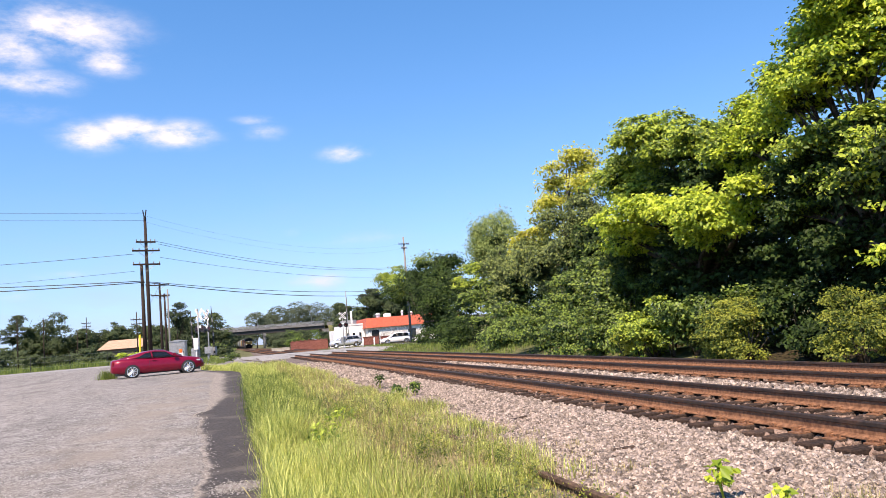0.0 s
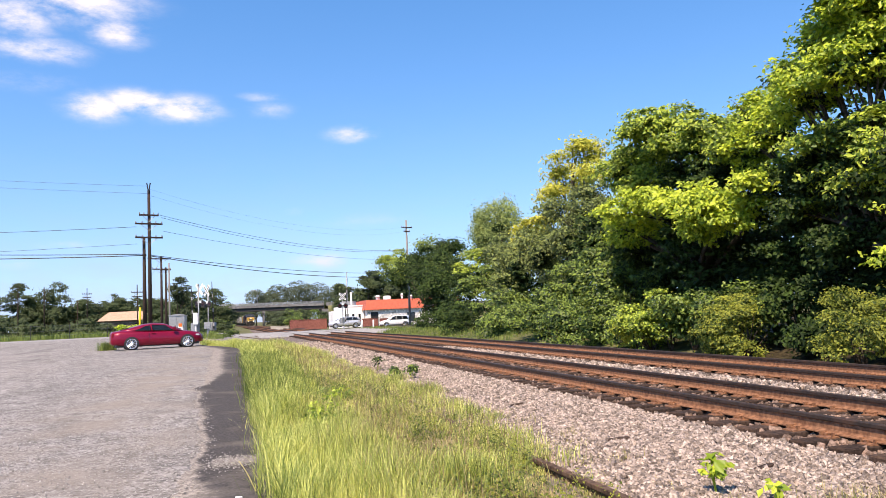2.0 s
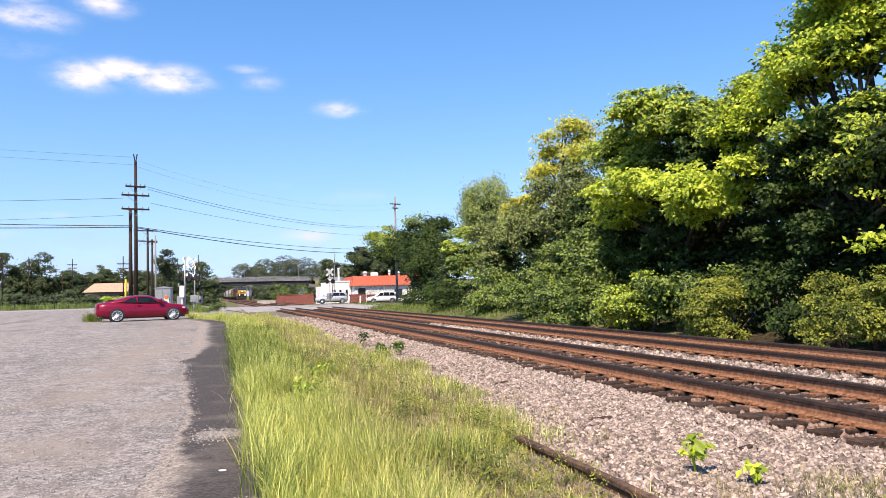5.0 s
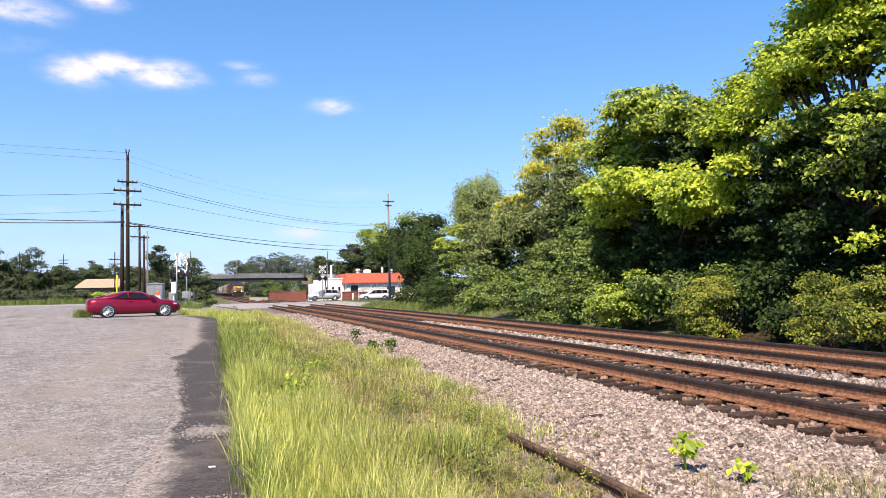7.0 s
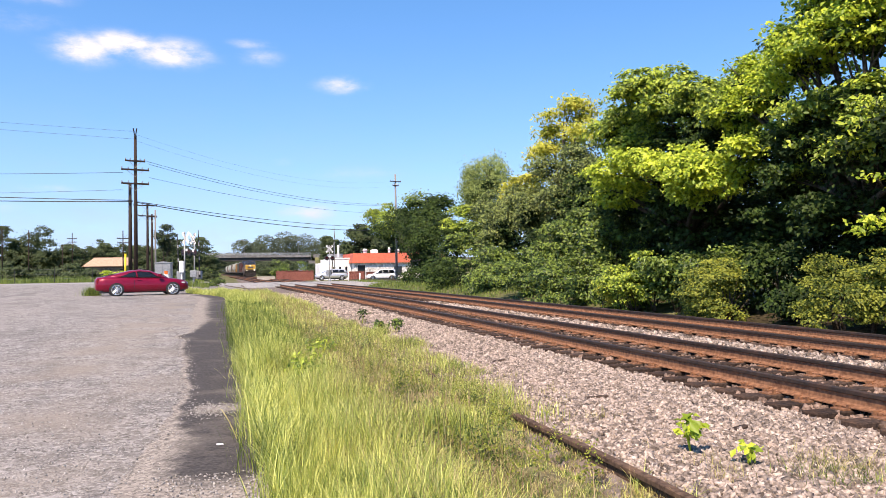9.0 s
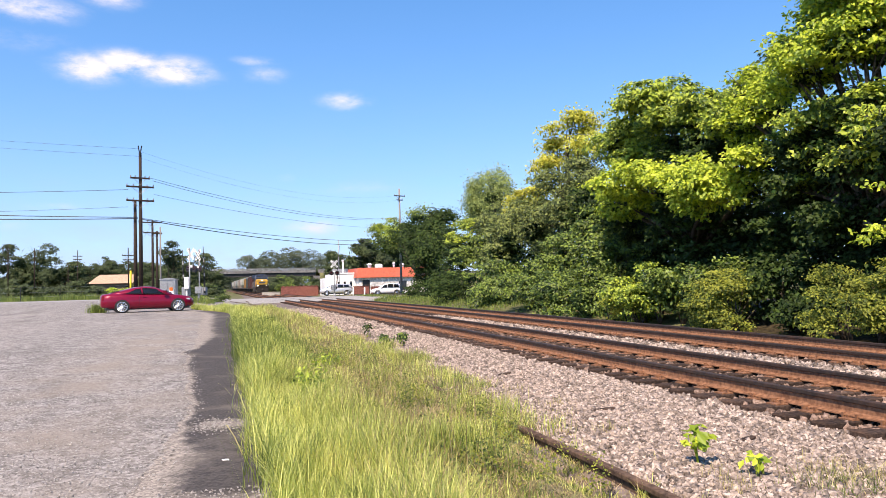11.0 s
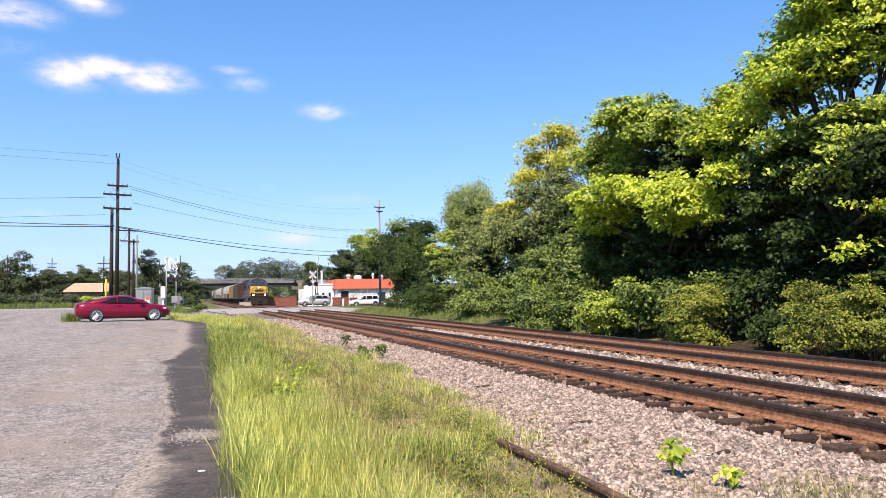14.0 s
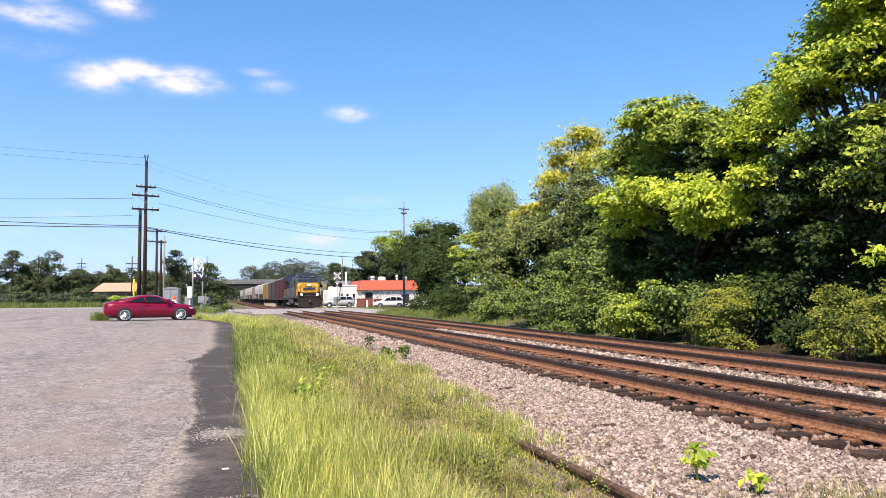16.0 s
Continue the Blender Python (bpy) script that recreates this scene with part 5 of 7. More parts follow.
def make_locomotive():
    c = thing("locomotive", "yellow-nosed dark blue diesel freight locomotive with lit headlights", "locomotive")
    bm = bmesh.new()
    box(bm, -1.5, 1.5, 0.6, 21.6, 1.25, 1.62, bevel=0.03)
    part("underframe", bm, GREYSIDE, c)
    bm = bmesh.new()            # plow and pilot
    loft(bm, [[(-1.5, 0.35, 1.3), (1.5, 0.35, 1.3), (1.5, 0.75, 1.3), (-1.5, 0.75, 1.3)], [(-1.5, 0.25, 0.85), (1.5, 0.25, 0.85), (1.5, 0.7, 0.85), (-1.5, 0.7, 0.85)],
              [(-1.35, -0.05, 0.12), (1.35, -0.05, 0.12), (1.35, 0.5, 0.12), (-1.35, 0.5, 0.12)]])
    bmesh.ops.recalc_face_normals(bm, faces=bm.faces)
    part("plow", bm, SOOT, c, "black snow plow under the nose")
    for s in (-1, 1):
        for k in range(4):
            bm = bmesh.new()
            box(bm, s * 1.05, s * 1.5, 0.55 + 0.1 * k, 0.62 + 0.1 * k, 0.45 + 0.3 * k, 0.50 + 0.3 * k)
            part("step", bm, TRUCKGREY, c)
        bm = bmesh.new()
        sweep(bm, [(s * 1.45, 0.55, 0.9), (s * 1.45, 0.5, 2.2), (s * 1.35, 0.5, 2.5)], 0.022)
        part("grab_rail", bm, WHITE, c, "white painted grab rail")
        bm = bmesh.new()
        tube(bm, (s * 1.0, 0.30, 1.72), (s * 1.0, 0.22, 1.72), 0.13, n=14)
        part("ditch_light", bm, HEADLAMP, c, "lit ditch light")
        bm = bmesh.new()
        box(bm, s * 0.84, s * 1.16, 0.3, 0.55, 1.56, 1.88, bevel=0.02)
        part("ditch_light_housing", bm, GRIME, c)
    bm = bmesh.new()            # wide low nose
    loft(bm, [[(-1.18, 0.75, 1.62), (1.18, 0.75, 1.62), (1.18, 0.75, 2.75), (0.95, 0.92, 3.12), (-0.95, 0.92, 3.12), (-1.18, 0.75, 2.75)],
              [(-1.42, 1.1, 1.62), (1.42, 1.1, 1.62), (1.42, 1.1, 2.80), (1.2, 1.2, 3.2), (-1.2, 1.2, 3.2), (-1.42, 1.1, 2.80)],
              [(-1.45, 2.3, 1.62), (1.45, 2.3, 1.62), (1.45, 2.3, 2.9), (1.25, 2.3, 3.3), (-1.25, 2.3, 3.3), (-1.45, 2.3, 2.9)]])
    bmesh.ops.recalc_face_normals(bm, faces=bm.faces)
    part("nose", bm, YELLOW, c, "yellow short hood")
    bm = bmesh.new()
    box(bm, -0.34, 0.34, 0.70, 0.76, 1.7, 2.2, bevel=0.01)
    part("nose_door", bm, YELLOW, c)
    bm = bmesh.new()
    box(bm, -0.3, 0.3, 0.66, 0.95, 2.80, 3.12, bevel=0.03)
    part("headlight_housing", bm, YELLOW, c)
    bm = bmesh.new()            # front walkway sheet
    box(bm, -1.5, 1.5, 0.45, 0.52, 1.3, 1.60, bevel=0.01)
    box(bm, -1.5, -1.04, 0.5, 0.58, 1.62, 2.1, bevel=0.01)
    box(bm, 1.04, 1.5, 0.5, 0.58, 1.62, 2.1, bevel=0.01)
    box(bm, -0.98, 0.98, 0.62, 0.70, 1.62, 2.0, bevel=0.01)
    part("front_sheet", bm, SOOT, c, "grimy black front platform")
    bm = bmesh.new()            # cab
    loft(bm, [[(-1.55, 2.1, 1.62), (1.55, 2.1, 1.62), (1.55, 2.15, 3.0), (1.5, 2.55, 3.95), (-1.5, 2.55, 3.95), (-1.55, 2.15, 3.0)],
              [(-1.55, 5.0, 1.62), (1.55, 5.0, 1.62), (1.55, 5.0, 3.0), (1.5, 5.0, 3.95), (-1.5, 5.0, 3.95), (-1.55, 5.0, 3.0)]])
    bmesh.ops.recalc_face_normals(bm, faces=bm.faces)
    for f in bm.faces:
        f.material_index = 1 if f.normal.y > -0.3 else 0
    part("cab", bm, [YELLOW, GREYSIDE], c)
    bm = bmesh.new()
    loft(bm, [[(-1.5, y, 3.95), (1.5, y, 3.95), (1.15, y, 4.40), (0.5, y, 4.58), (-0.5, y, 4.58), (-1.15, y, 4.40)] for y in (2.5, 5.1)])
    bmesh.ops.recalc_face_normals(bm, faces=bm.faces)
    part("cab_roof", bm, NAVY, c)
    bm = bmesh.new()
    loft(bm, [[(-1.54, 2.165, 3.08), (1.54, 2.165, 3.08), (1.49, 2.53, 3.95), (-1.49, 2.53, 3.95)], [(-1.54, 2.25, 3.08), (1.54, 2.25, 3.08), (1.49, 2.6, 3.95), (-1.49, 2.6, 3.95)]])
    bmesh.ops.recalc_face_normals(bm, faces=bm.faces)
    part("windscreen_surround", bm, NAVY, c, "dark blue band around the windscreens")
    for x0, x1 in ((-1.3, -0.72), (-0.66, -0.04), (0.04, 0.66), (0.72, 1.3)):
        bm = bmesh.new()
        loft(bm, [[(x0, 2.19, 3.2), (x1, 2.19, 3.2), (x1, 2.42, 3.75), (x0, 2.42, 3.75)], [(x0, 2.15, 3.2), (x1, 2.15, 3.2), (x1, 2.38, 3.75), (x0, 2.38, 3.75)]])
        bmesh.ops.recalc_face_normals(bm, faces=bm.faces)
        part("windscreen", bm, GLASS, c)
    for s in (-1, 1):
        for y0, y1 in ((2.9, 3.6), (3.75, 4.5)):
            bm = bmesh.new()
            box(bm, s * 1.53, s * 1.575, y0, y1, 3.02, 3.6)
            part("cab_window", bm, GLASS, c)
        bm = bmesh.new()
        box(bm, s * 0.55 - 0.3, s * 0.55 + 0.3, 2.40, 2.52, 3.98, 4.2, bevel=0.01)
        part("number_board", bm, BLACK, c, "dark number board with pale bars")
        bm = bmesh.new()
        for k in range(4):
            x = s * 0.55 - 0.2 + 0.12 * k
            box(bm, x, x + 0.07, 2.39, 2.40, 4.03, 4.15)
        part("number_bars", bm, TRUCKGREY, c)["kind"] = "stuff"
    for x in (-0.12, 0.12):
        bm = bmesh.new()
        tube(bm, (x, 0.68, 2.96), (x, 0.63, 2.96), 0.085, n=14)
        part("headlight", bm, HEADLAMP, c, "lit headlight")
    bm = bmesh.new()            # dark lettering band on the nose as a plain bar
    box(bm, -0.75, 0.75, 0.715, 0.745, 2.30, 2.62)
    part("name_bar", bm, NAVY, c, "dark blue bar across the nose")
    bm = bmesh.new()            # long hood
    loft(bm, [[(-0.95, y, 1.62), (0.95, y, 1.62), (0.95, y, 3.9), (0.7, y, 4.32), (-0.7, y, 4.32), (-0.95, y, 3.9)] for y in (5.0, 16.6)])
    bmesh.ops.recalc_face_normals(bm, faces=bm.faces)
    part("long_hood", bm, NAVY, c, "dark blue engine hood")
    bm = bmesh.new()
    box(bm, -1.0, 1.0, 16.6, 20.9, 1.62, 3.3, bevel=0.03)
    loft(bm, [[(-1.0, y, 3.3), (1.0, y, 3.3), (1.55, y, 3.9), (1.55, y, 4.45), (1.2, y, 4.62), (-1.2, y, 4.62), (-1.55, y, 4.45), (-1.55, y, 3.9)] for y in (16.0, 20.9)])
    bmesh.ops.recalc_face_normals(bm, faces=bm.faces)
    part("radiator", bm, NAVY, c, "flared radiator section")
    for s in (-1, 1):
        for k in range(9):
            y = 5.4 + 1.2 * k
            bm = bmesh.new()
            box(bm, s * 0.95, s * 0.985, y, y + 1.1, 1.75, 3.7, bevel=0.012)
            part("hood_door", bm, GREYSIDE, c)
        bm = bmesh.new()
        for k in range(12):
            y = 1.1 + 1.75 * k
            if 2.2 < y < 5:
                continue
            tube(bm, (s * 1.46, y, 1.62), (s * 1.46, y, 2.6), 0.018, n=5)
        sweep(bm, [(s * 1.46, 5.2, 2.6), (s * 1.46, 13, 2.6), (s * 1.46, 20.6, 2.6)], 0.02)
        part("handrail", bm, TRUCKGREY, c, "dusty handrail along the walkway")
        bm = bmesh.new()
        box(bm, s * 0.6, s * 1.45, 8.2, 13.4, 0.45, 1.25, bevel=0.12)
        part("fuel_tank", bm, GREYSIDE, c)
        bm = bmesh.new()
        for k in range(10):
            box(bm, s * 1.55, s * 1.57, 16.2, 20.7, 3.92 + 0.05 * k, 3.945 + 0.05 * k)
        part("radiator_grille", bm, GRIME, c)
    bm = bmesh.new()
    tube(bm, (0, 9.0, 4.3), (0, 9.0, 4.62), 0.35, n=12)
    part("exhaust_stack", bm, GRIME, c)
    bm = bmesh.new()
    for k in (-0.16, 0, 0.16):
        tube(bm, (k, 3.6, 4.62), (k, 3.2, 4.66), 0.05, 0.08, n=8)
    part("horn", bm, GRIME, c)
    truck(c, 4.2, 3, TRUCKGREY, 0.53, 2.0)
    truck(c, 17.4, 3, TRUCKGREY, 0.53, 2.0)
    coupler(c, 0.4, -1)
    coupler(c, 21.6, 1)
    return c


def make_boxcar(label, mat, length, height, doors=True):
    c = thing("boxcar", label, "freight car", group="freight cars")
    bm = bmesh.new()
    box(bm, -1.5, 1.5, 0.5, length - 0.5, 0.98, 1.2, bevel=0.02)
    part("underframe", bm, GRIME, c)
    bm = bmesh.new()
    box(bm, -1.5, 1.5, 0.5, length - 0.5, 1.2, height, bevel=0.05)
    part("body", bm, mat, c)
    bm = bmesh.new()
    loft(bm, [[(-1.53, y, height - 0.05), (1.53, y, height - 0.05), (1.4, y, height + 0.06), (0, y, height + 0.16), (-1.4, y, height + 0.06)] for y in (0.48, length - 0.48)])
    bmesh.ops.recalc_face_normals(bm, faces=bm.faces)
    part("roof", bm, STEEL, c)
    n = int(length / 1.15)
    for s in (-1, 1):
        for k in range(n):
            y = 0.9 + k * (length - 1.8) / (n - 1)
            bm = bmesh.new()
            box(bm, s * 1.5, s * 1.55, y - 0.05, y + 0.05, 1.2, height - 0.08)
            part("rib", bm, mat, c)
        if doors:
            bm = bmesh.new()
            box(bm, s * 1.55, s * 1.60, length / 2 - 1.6, length / 2 + 1.6, 1.15, height - 0.15, bevel=0.02)
            part("sliding_door", bm, mat, c)
    for y, s in ((0.5, -1), (length - 0.5, 1)):
        for k in range(6):
            z = 1.45 + k * (height - 1.6) / 6
            bm = bmesh.new()
            box(bm, -1.4, 1.4, min(y, y + s * 0.05), max(y, y + s * 0.05), z, z + 0.18, bevel=0.02)
            part("end_rib", bm, mat, c)
        bm = bmesh.new()
        for z in np.arange(1.3, height - 0.2, 0.42):
            tube(bm, (1.05, y + s * 0.09, z), (1.45, y + s * 0.09, z), 0.016, n=5)
        tube(bm, (1.05, y + s * 0.09, 1.0), (1.05, y + s * 0.09, height), 0.016, n=5)
        tube(bm, (1.45, y + s * 0.09, 1.0), (1.45, y + s * 0.09, height), 0.016, n=5)
        part("ladder", bm, WHITE, c)
    truck(c, 2.6, 2, GRIME, 0.46)
    truck(c, length - 2.6, 2, GRIME, 0.46)
    coupler(c, 0.5, -1)
    coupler(c, length - 0.5, 1)
    return c


def make_hopper(label, mat, length=18.0, height=4.6):
    c = thing("covered_hopper", label, "freight car", group="freight cars")
    bm = bmesh.new()
    prof = [(-0.8, 1.55), (0.8, 1.55), (1.52, 2.3), (1.56, 3.3), (1.40, height - 0.35), (0.9, height), (-0.9, height), (-1.40, height - 0.35), (-1.56, 3.3), (-1.52, 2.3)]
    loft(bm, [[(x * 0.99, y, max(z, 2.2)) for x, z in prof] if i in (0, 3) else [(x, y, z) for x, z in prof] for i, y in enumerate((1.0, 2.4, length - 2.4, length - 1.0))])
    bmesh.ops.recalc_face_normals(bm, faces=bm.faces)
    part("body", bm, mat, c)
    bm = bmesh.new()
    box(bm, -1.5, 1.5, 0.4, length - 0.4, 1.0, 1.22, bevel=0.02)
    part("sill", bm, GRIME, c)
    for k in range(4):
        y = 3.6 + k * (length - 7.2) / 3
        bm = bmesh.new()
        loft(bm, [[(-1.2, y - 1.3, 1.6), (1.2, y - 1.3, 1.6), (1.2, y + 1.3, 1.6), (-1.2, y + 1.3, 1.6)], [(-0.4, y - 0.3, 0.5), (0.4, y - 0.3, 0.5), (0.4, y + 0.3, 0.5), (-0.4, y + 0.3, 0.5)]])
        bmesh.ops.recalc_face_normals(bm, faces=bm.faces)
        part("outlet", bm, mat, c)
        bm = bmesh.new()
        tube(bm, (0, y, height - 0.02), (0, y, height + 0.12), 0.4, n=12)
        part("hatch", bm, mat, c)
    for s in (-1, 1):
        for y in (1.0, length - 1.0):
            bm = bmesh.new()
            tube(bm, (s * 1.4, y, 1.2), (s * 1.35, y, height - 0.4), 0.05, n=6)
            part("corner_post", bm, mat, c)
    truck(c, 2.3, 2, GRIME, 0.46)
    truck(c, length - 2.3, 2, GRIME, 0.46)
    coupler(c, 0.4, -1)
    coupler(c, length - 0.4, 1)
    return c


def car_paint(name, c, dirt=(0.10, 0.07, 0.05)):
    return surface(name, tuple(v * 0.6 for v in c), tuple(v * 0.95 for v in c), 3, 0.7, 0.7, bump=0.08, stain=dirt, stain_amount=0.7)


MAROON = car_paint("faded maroon paint", (0.085, 0.030, 0.028), (0.030, 0.020, 0.018))
SLATE = car_paint("slate grey paint", (0.060, 0.078, 0.080), (0.030, 0.026, 0.022))
AMBER = car_paint("faded amber paint", (0.36, 0.20, 0.05))
MINT = car_paint("pale mint paint", (0.46, 0.50, 0.43))
CHALK = car_paint("chalky white paint", (0.56, 0.53, 0.48))
RUSTY = car_paint("dusty beige brown paint", (0.27, 0.23, 0.19))
loco = make_locomotive()
train = [(loco, 22.2)]
train += [(make_boxcar("tall maroon boxcar behind the locomotive", MAROON, 18.5, 4.35), 18.7), (make_boxcar("slate grey boxcar in the train", SLATE, 16.0, 4.2), 16.2),
          (make_boxcar("faded amber boxcar in the train", AMBER, 17.5, 4.15), 17.7)]
hop = make_hopper("pale mint covered hopper car", MINT)
white_hop = make_hopper("chalky white covered hopper car", CHALK)
train += [(hop, 18.2), (white_hop, 18.2), (make_boxcar("dusty beige brown boxcar in the train", RUSTY, 16.0, 4.3), 16.2)]
train += [(copy_thing(white_hop, pose(0, 0, 0)), 18.2), (copy_thing(hop, pose(0, 0, 0)), 18.2), (copy_thing(white_hop, pose(0, 0, 0)), 18.2)]
train += [(copy_thing(train[6][0], pose(0, 0, 0)), 16.2), (copy_thing(hop, pose(0, 0, 0)), 18.2), (copy_thing(white_hop, pose(0, 0, 0)), 18.2), (copy_thing(train[2][0], pose(0, 0, 0)), 16.2)]

# ---- poles and wires ----
def insulators(bm, x, y, z, n=1):
    for k in range(n):
        tube(bm, (x, y, z + 0.0), (x, y, z + 0.14), 0.045, 0.03, n=6)


def utility_pole(label, x, y, z0, top, r, arms=(), mat=WOODPOLE, lean=0.0, group="utility poles", turn=20.0):
    """arms: height and half length."""
    p = thing("utility_pole", label, "utility pole", (x, y, z0), 0, group)
    bm = bmesh.new()
    tube(bm, (0, 0, -0.6), (lean, 0, top - z0), r, r * 0.66, n=10)
    part("pole", bm, mat, p)
    c, s = math.cos(radians(turn)), math.sin(radians(turn))
    for z, half in arms:
        h = z - z0
        o = lean * h / (top - z0)
        bm = bmesh.new()
        a, b = (o - c * half, -s * half - 0.14, h), (o + c * half, s * half - 0.14, h)
        d = Vector((c, s, 0))
        q = Vector((-s, c, 0)) * 0.055
        up = Vector((0, 0, 0.065))
        loft(bm, [[Vector(e) + q + up, Vector(e) - q + up, Vector(e) - q - up, Vector(e) + q - up] for e in (a, b)])
        bmesh.ops.recalc_face_normals(bm, faces=bm.faces)
        part("crossarm", bm, WOODPOLE, p)
        for u in (-0.95, -0.5, 0.5, 0.95):
            bm = bmesh.new()
            e = Vector((o, -0.14, h)) + d * half * u
            tube(bm, e + Vector((0, 0, 0.05)), e + Vector((0, 0, 0.22)), 0.05, 0.03, n=6)
            part("insulator", bm, GREYPOLE, p)
        bm = bmesh.new()
        for u in (-0.6, 0.6):
            tube(bm, Vector((o, -0.12, h - 0.55)), Vector((o, -0.14, h - 0.05)) + d * half * u, 0.02, n=4)
        part("brace", bm, STEEL, p)
    return p


main_pole = utility_pole("tall dark wooden utility pole with three crossarms", -7.2, 65, 0.35, 12.3, 0.165, ((10.25, 0.75), (9.55, 1.05), (8.45, 1.05)))
for s in (-1, 1):
    bm = bmesh.new()
    tube(bm, (0.0, -0.1, 11.7), (s * 0.13, -0.1, 12.5), 0.05, n=6)
    part("pole_top_pin", bm, BLACK, main_pole)
utility_pole("dark wooden utility pole standing close beside a taller one", -7.62, 65.1, 0.35, 8.5, 0.17, ())
utility_pole("wooden utility pole with two crossarms", -9.25, 95, 0.3, 9.5, 0.17, ((9.2, 1.1), (8.0, 1.0)))
utility_pole("plain wooden pole with a service bracket", -8.76, 95, 0.3, 8.2, 0.15, ((7.9, 0.6),))
utility_pole("slim pale grey pole", -8.4, 95, 0.3, 8.7, 0.12, (), mat=GREYPOLE)
utility_pole("pale grey utility pole with a small crossarm behind the trees", 23.4, 110, -0.4, 15.3, 0.19, ((14.2, 0.9), (13.6, 0.5)), mat=GREYPOLE)
utility_pole("thin steel mast beside the white building", 15.9, 122, -0.4, 8.6, 0.07, (), mat=STEEL)
for x, y, z in ((-38.5, 150, 9.6), (-34.3, 150, 9.3), (-32.7, 170, 7.3), (-30.9, 170, 9.8), (-16.3, 130, 8.1)):
    utility_pole("far wooden utility pole among trees", x, y, 0.0, z, 0.11, ((z - 1.2, 0.9), (z - 1.9, 0.8)) if x in (-30.9, -16.3) else (), group="far utility poles")
bm = bmesh.new()
tube(bm, (0, 0, -0.1), (0.03, 0, 2.6), 0.075, 0.075, n=8)
tagged(part("guy_wire_guard", bm, surface("yellow plastic", (0.55, 0.42, 0.01), (0.68, 0.52, 0.015), 5, 1, 0.5, bump=0), m=pose(-7.95, 64.6, 0.3)), "bright yellow plastic guard around a guy wire", "guy guard")


def wire(label, a, b, sag, r=0.017, n=22):
    bm = bmesh.new()
    a, b = Vector(a), Vector(b)
    sweep(bm, [a.lerp(b, k / n) - Vector((0, 0, 4 * sag * (k / n) * (1 - k / n))) for k in range(n + 1)], r, n=5)
    return tagged(part("overhead_wire", bm, BLACK), label, "wire", "overhead wires")


THIN, HEAVY = "thin black overhead wire strung from the wooden pole", "heavy black overhead cable strung from the wooden pole"
wire(THIN, (-8.1, 64.8, 9.32), (-50, 70, 9.92), 0.4)
wire(THIN, (-8.1, 64.8, 7.95), (-50, 70, 8.07), 0.4, 0.012)
wire(HEAVY, (-7.4, 64.8, 7.12), (-50, 70, 9.52), 0.4, 0.03)
wire(HEAVY, (-7.4, 64.8, 7.02), (-50, 70, 8.59), 0.4, 0.035)
wire(THIN, (-7.2, 64.9, 12.6), (-50, 70, 15.84), 0.2, 0.009)
wire(THIN, (-7.2, 64.9, 12.0), (-50, 70, 15.39), 0.2, 0.009)
wire(THIN, (-6.6, 65.2, 10.35), (23.3, 109.9, 10.9), 1.06, 0.016)
wire(THIN, (-6.3, 65.3, 10.1), (23.3, 109.9, 10.8), 1.15, 0.016)
wire(THIN, (-6.2, 65.3, 9.0), (23.3, 109.9, 9.5), 0.75, 0.013)
wire(HEAVY, (-7.1, 65.0, 7.05), (23.3, 109.9, 7.6), 0.62, 0.024)
wire(HEAVY, (-7.1, 65.0, 6.98), (23.3, 109.9, 7.1), 0.80, 0.034)
wire(THIN, (-7.2, 65.0, 12.4), (23.3, 109.9, 14.3), 1.6, 0.005)
wire(THIN, (-7.2, 65.0, 11.9), (23.3, 109.9, 13.6), 1.6, 0.005)
wire(THIN, (-9.2, 94.9, 9.3), (-16.3, 130, 7.0), 0.6, 0.014)
wire(THIN, (-9.8, 94.9, 8.1), (-7.4, 65.1, 6.9), 0.5, 0.014)

# ---- crossing equipment ----
ORANGE = surface("orange plastic", (0.62, 0.13, 0.02), (0.75, 0.18, 0.03), 5, 1, 0.5, bump=0.02)
REDGLASS = surface("dark red signal glass", (0.035, 0.005, 0.006), (0.06, 0.008, 0.009), 5, 1, 0.15, bump=0)
STRIPE = surface("gate arm stripes", (0.25, 0.24, 0.23), (0.35, 0.34, 0.33), 5, 1, 0.6, bump=0)


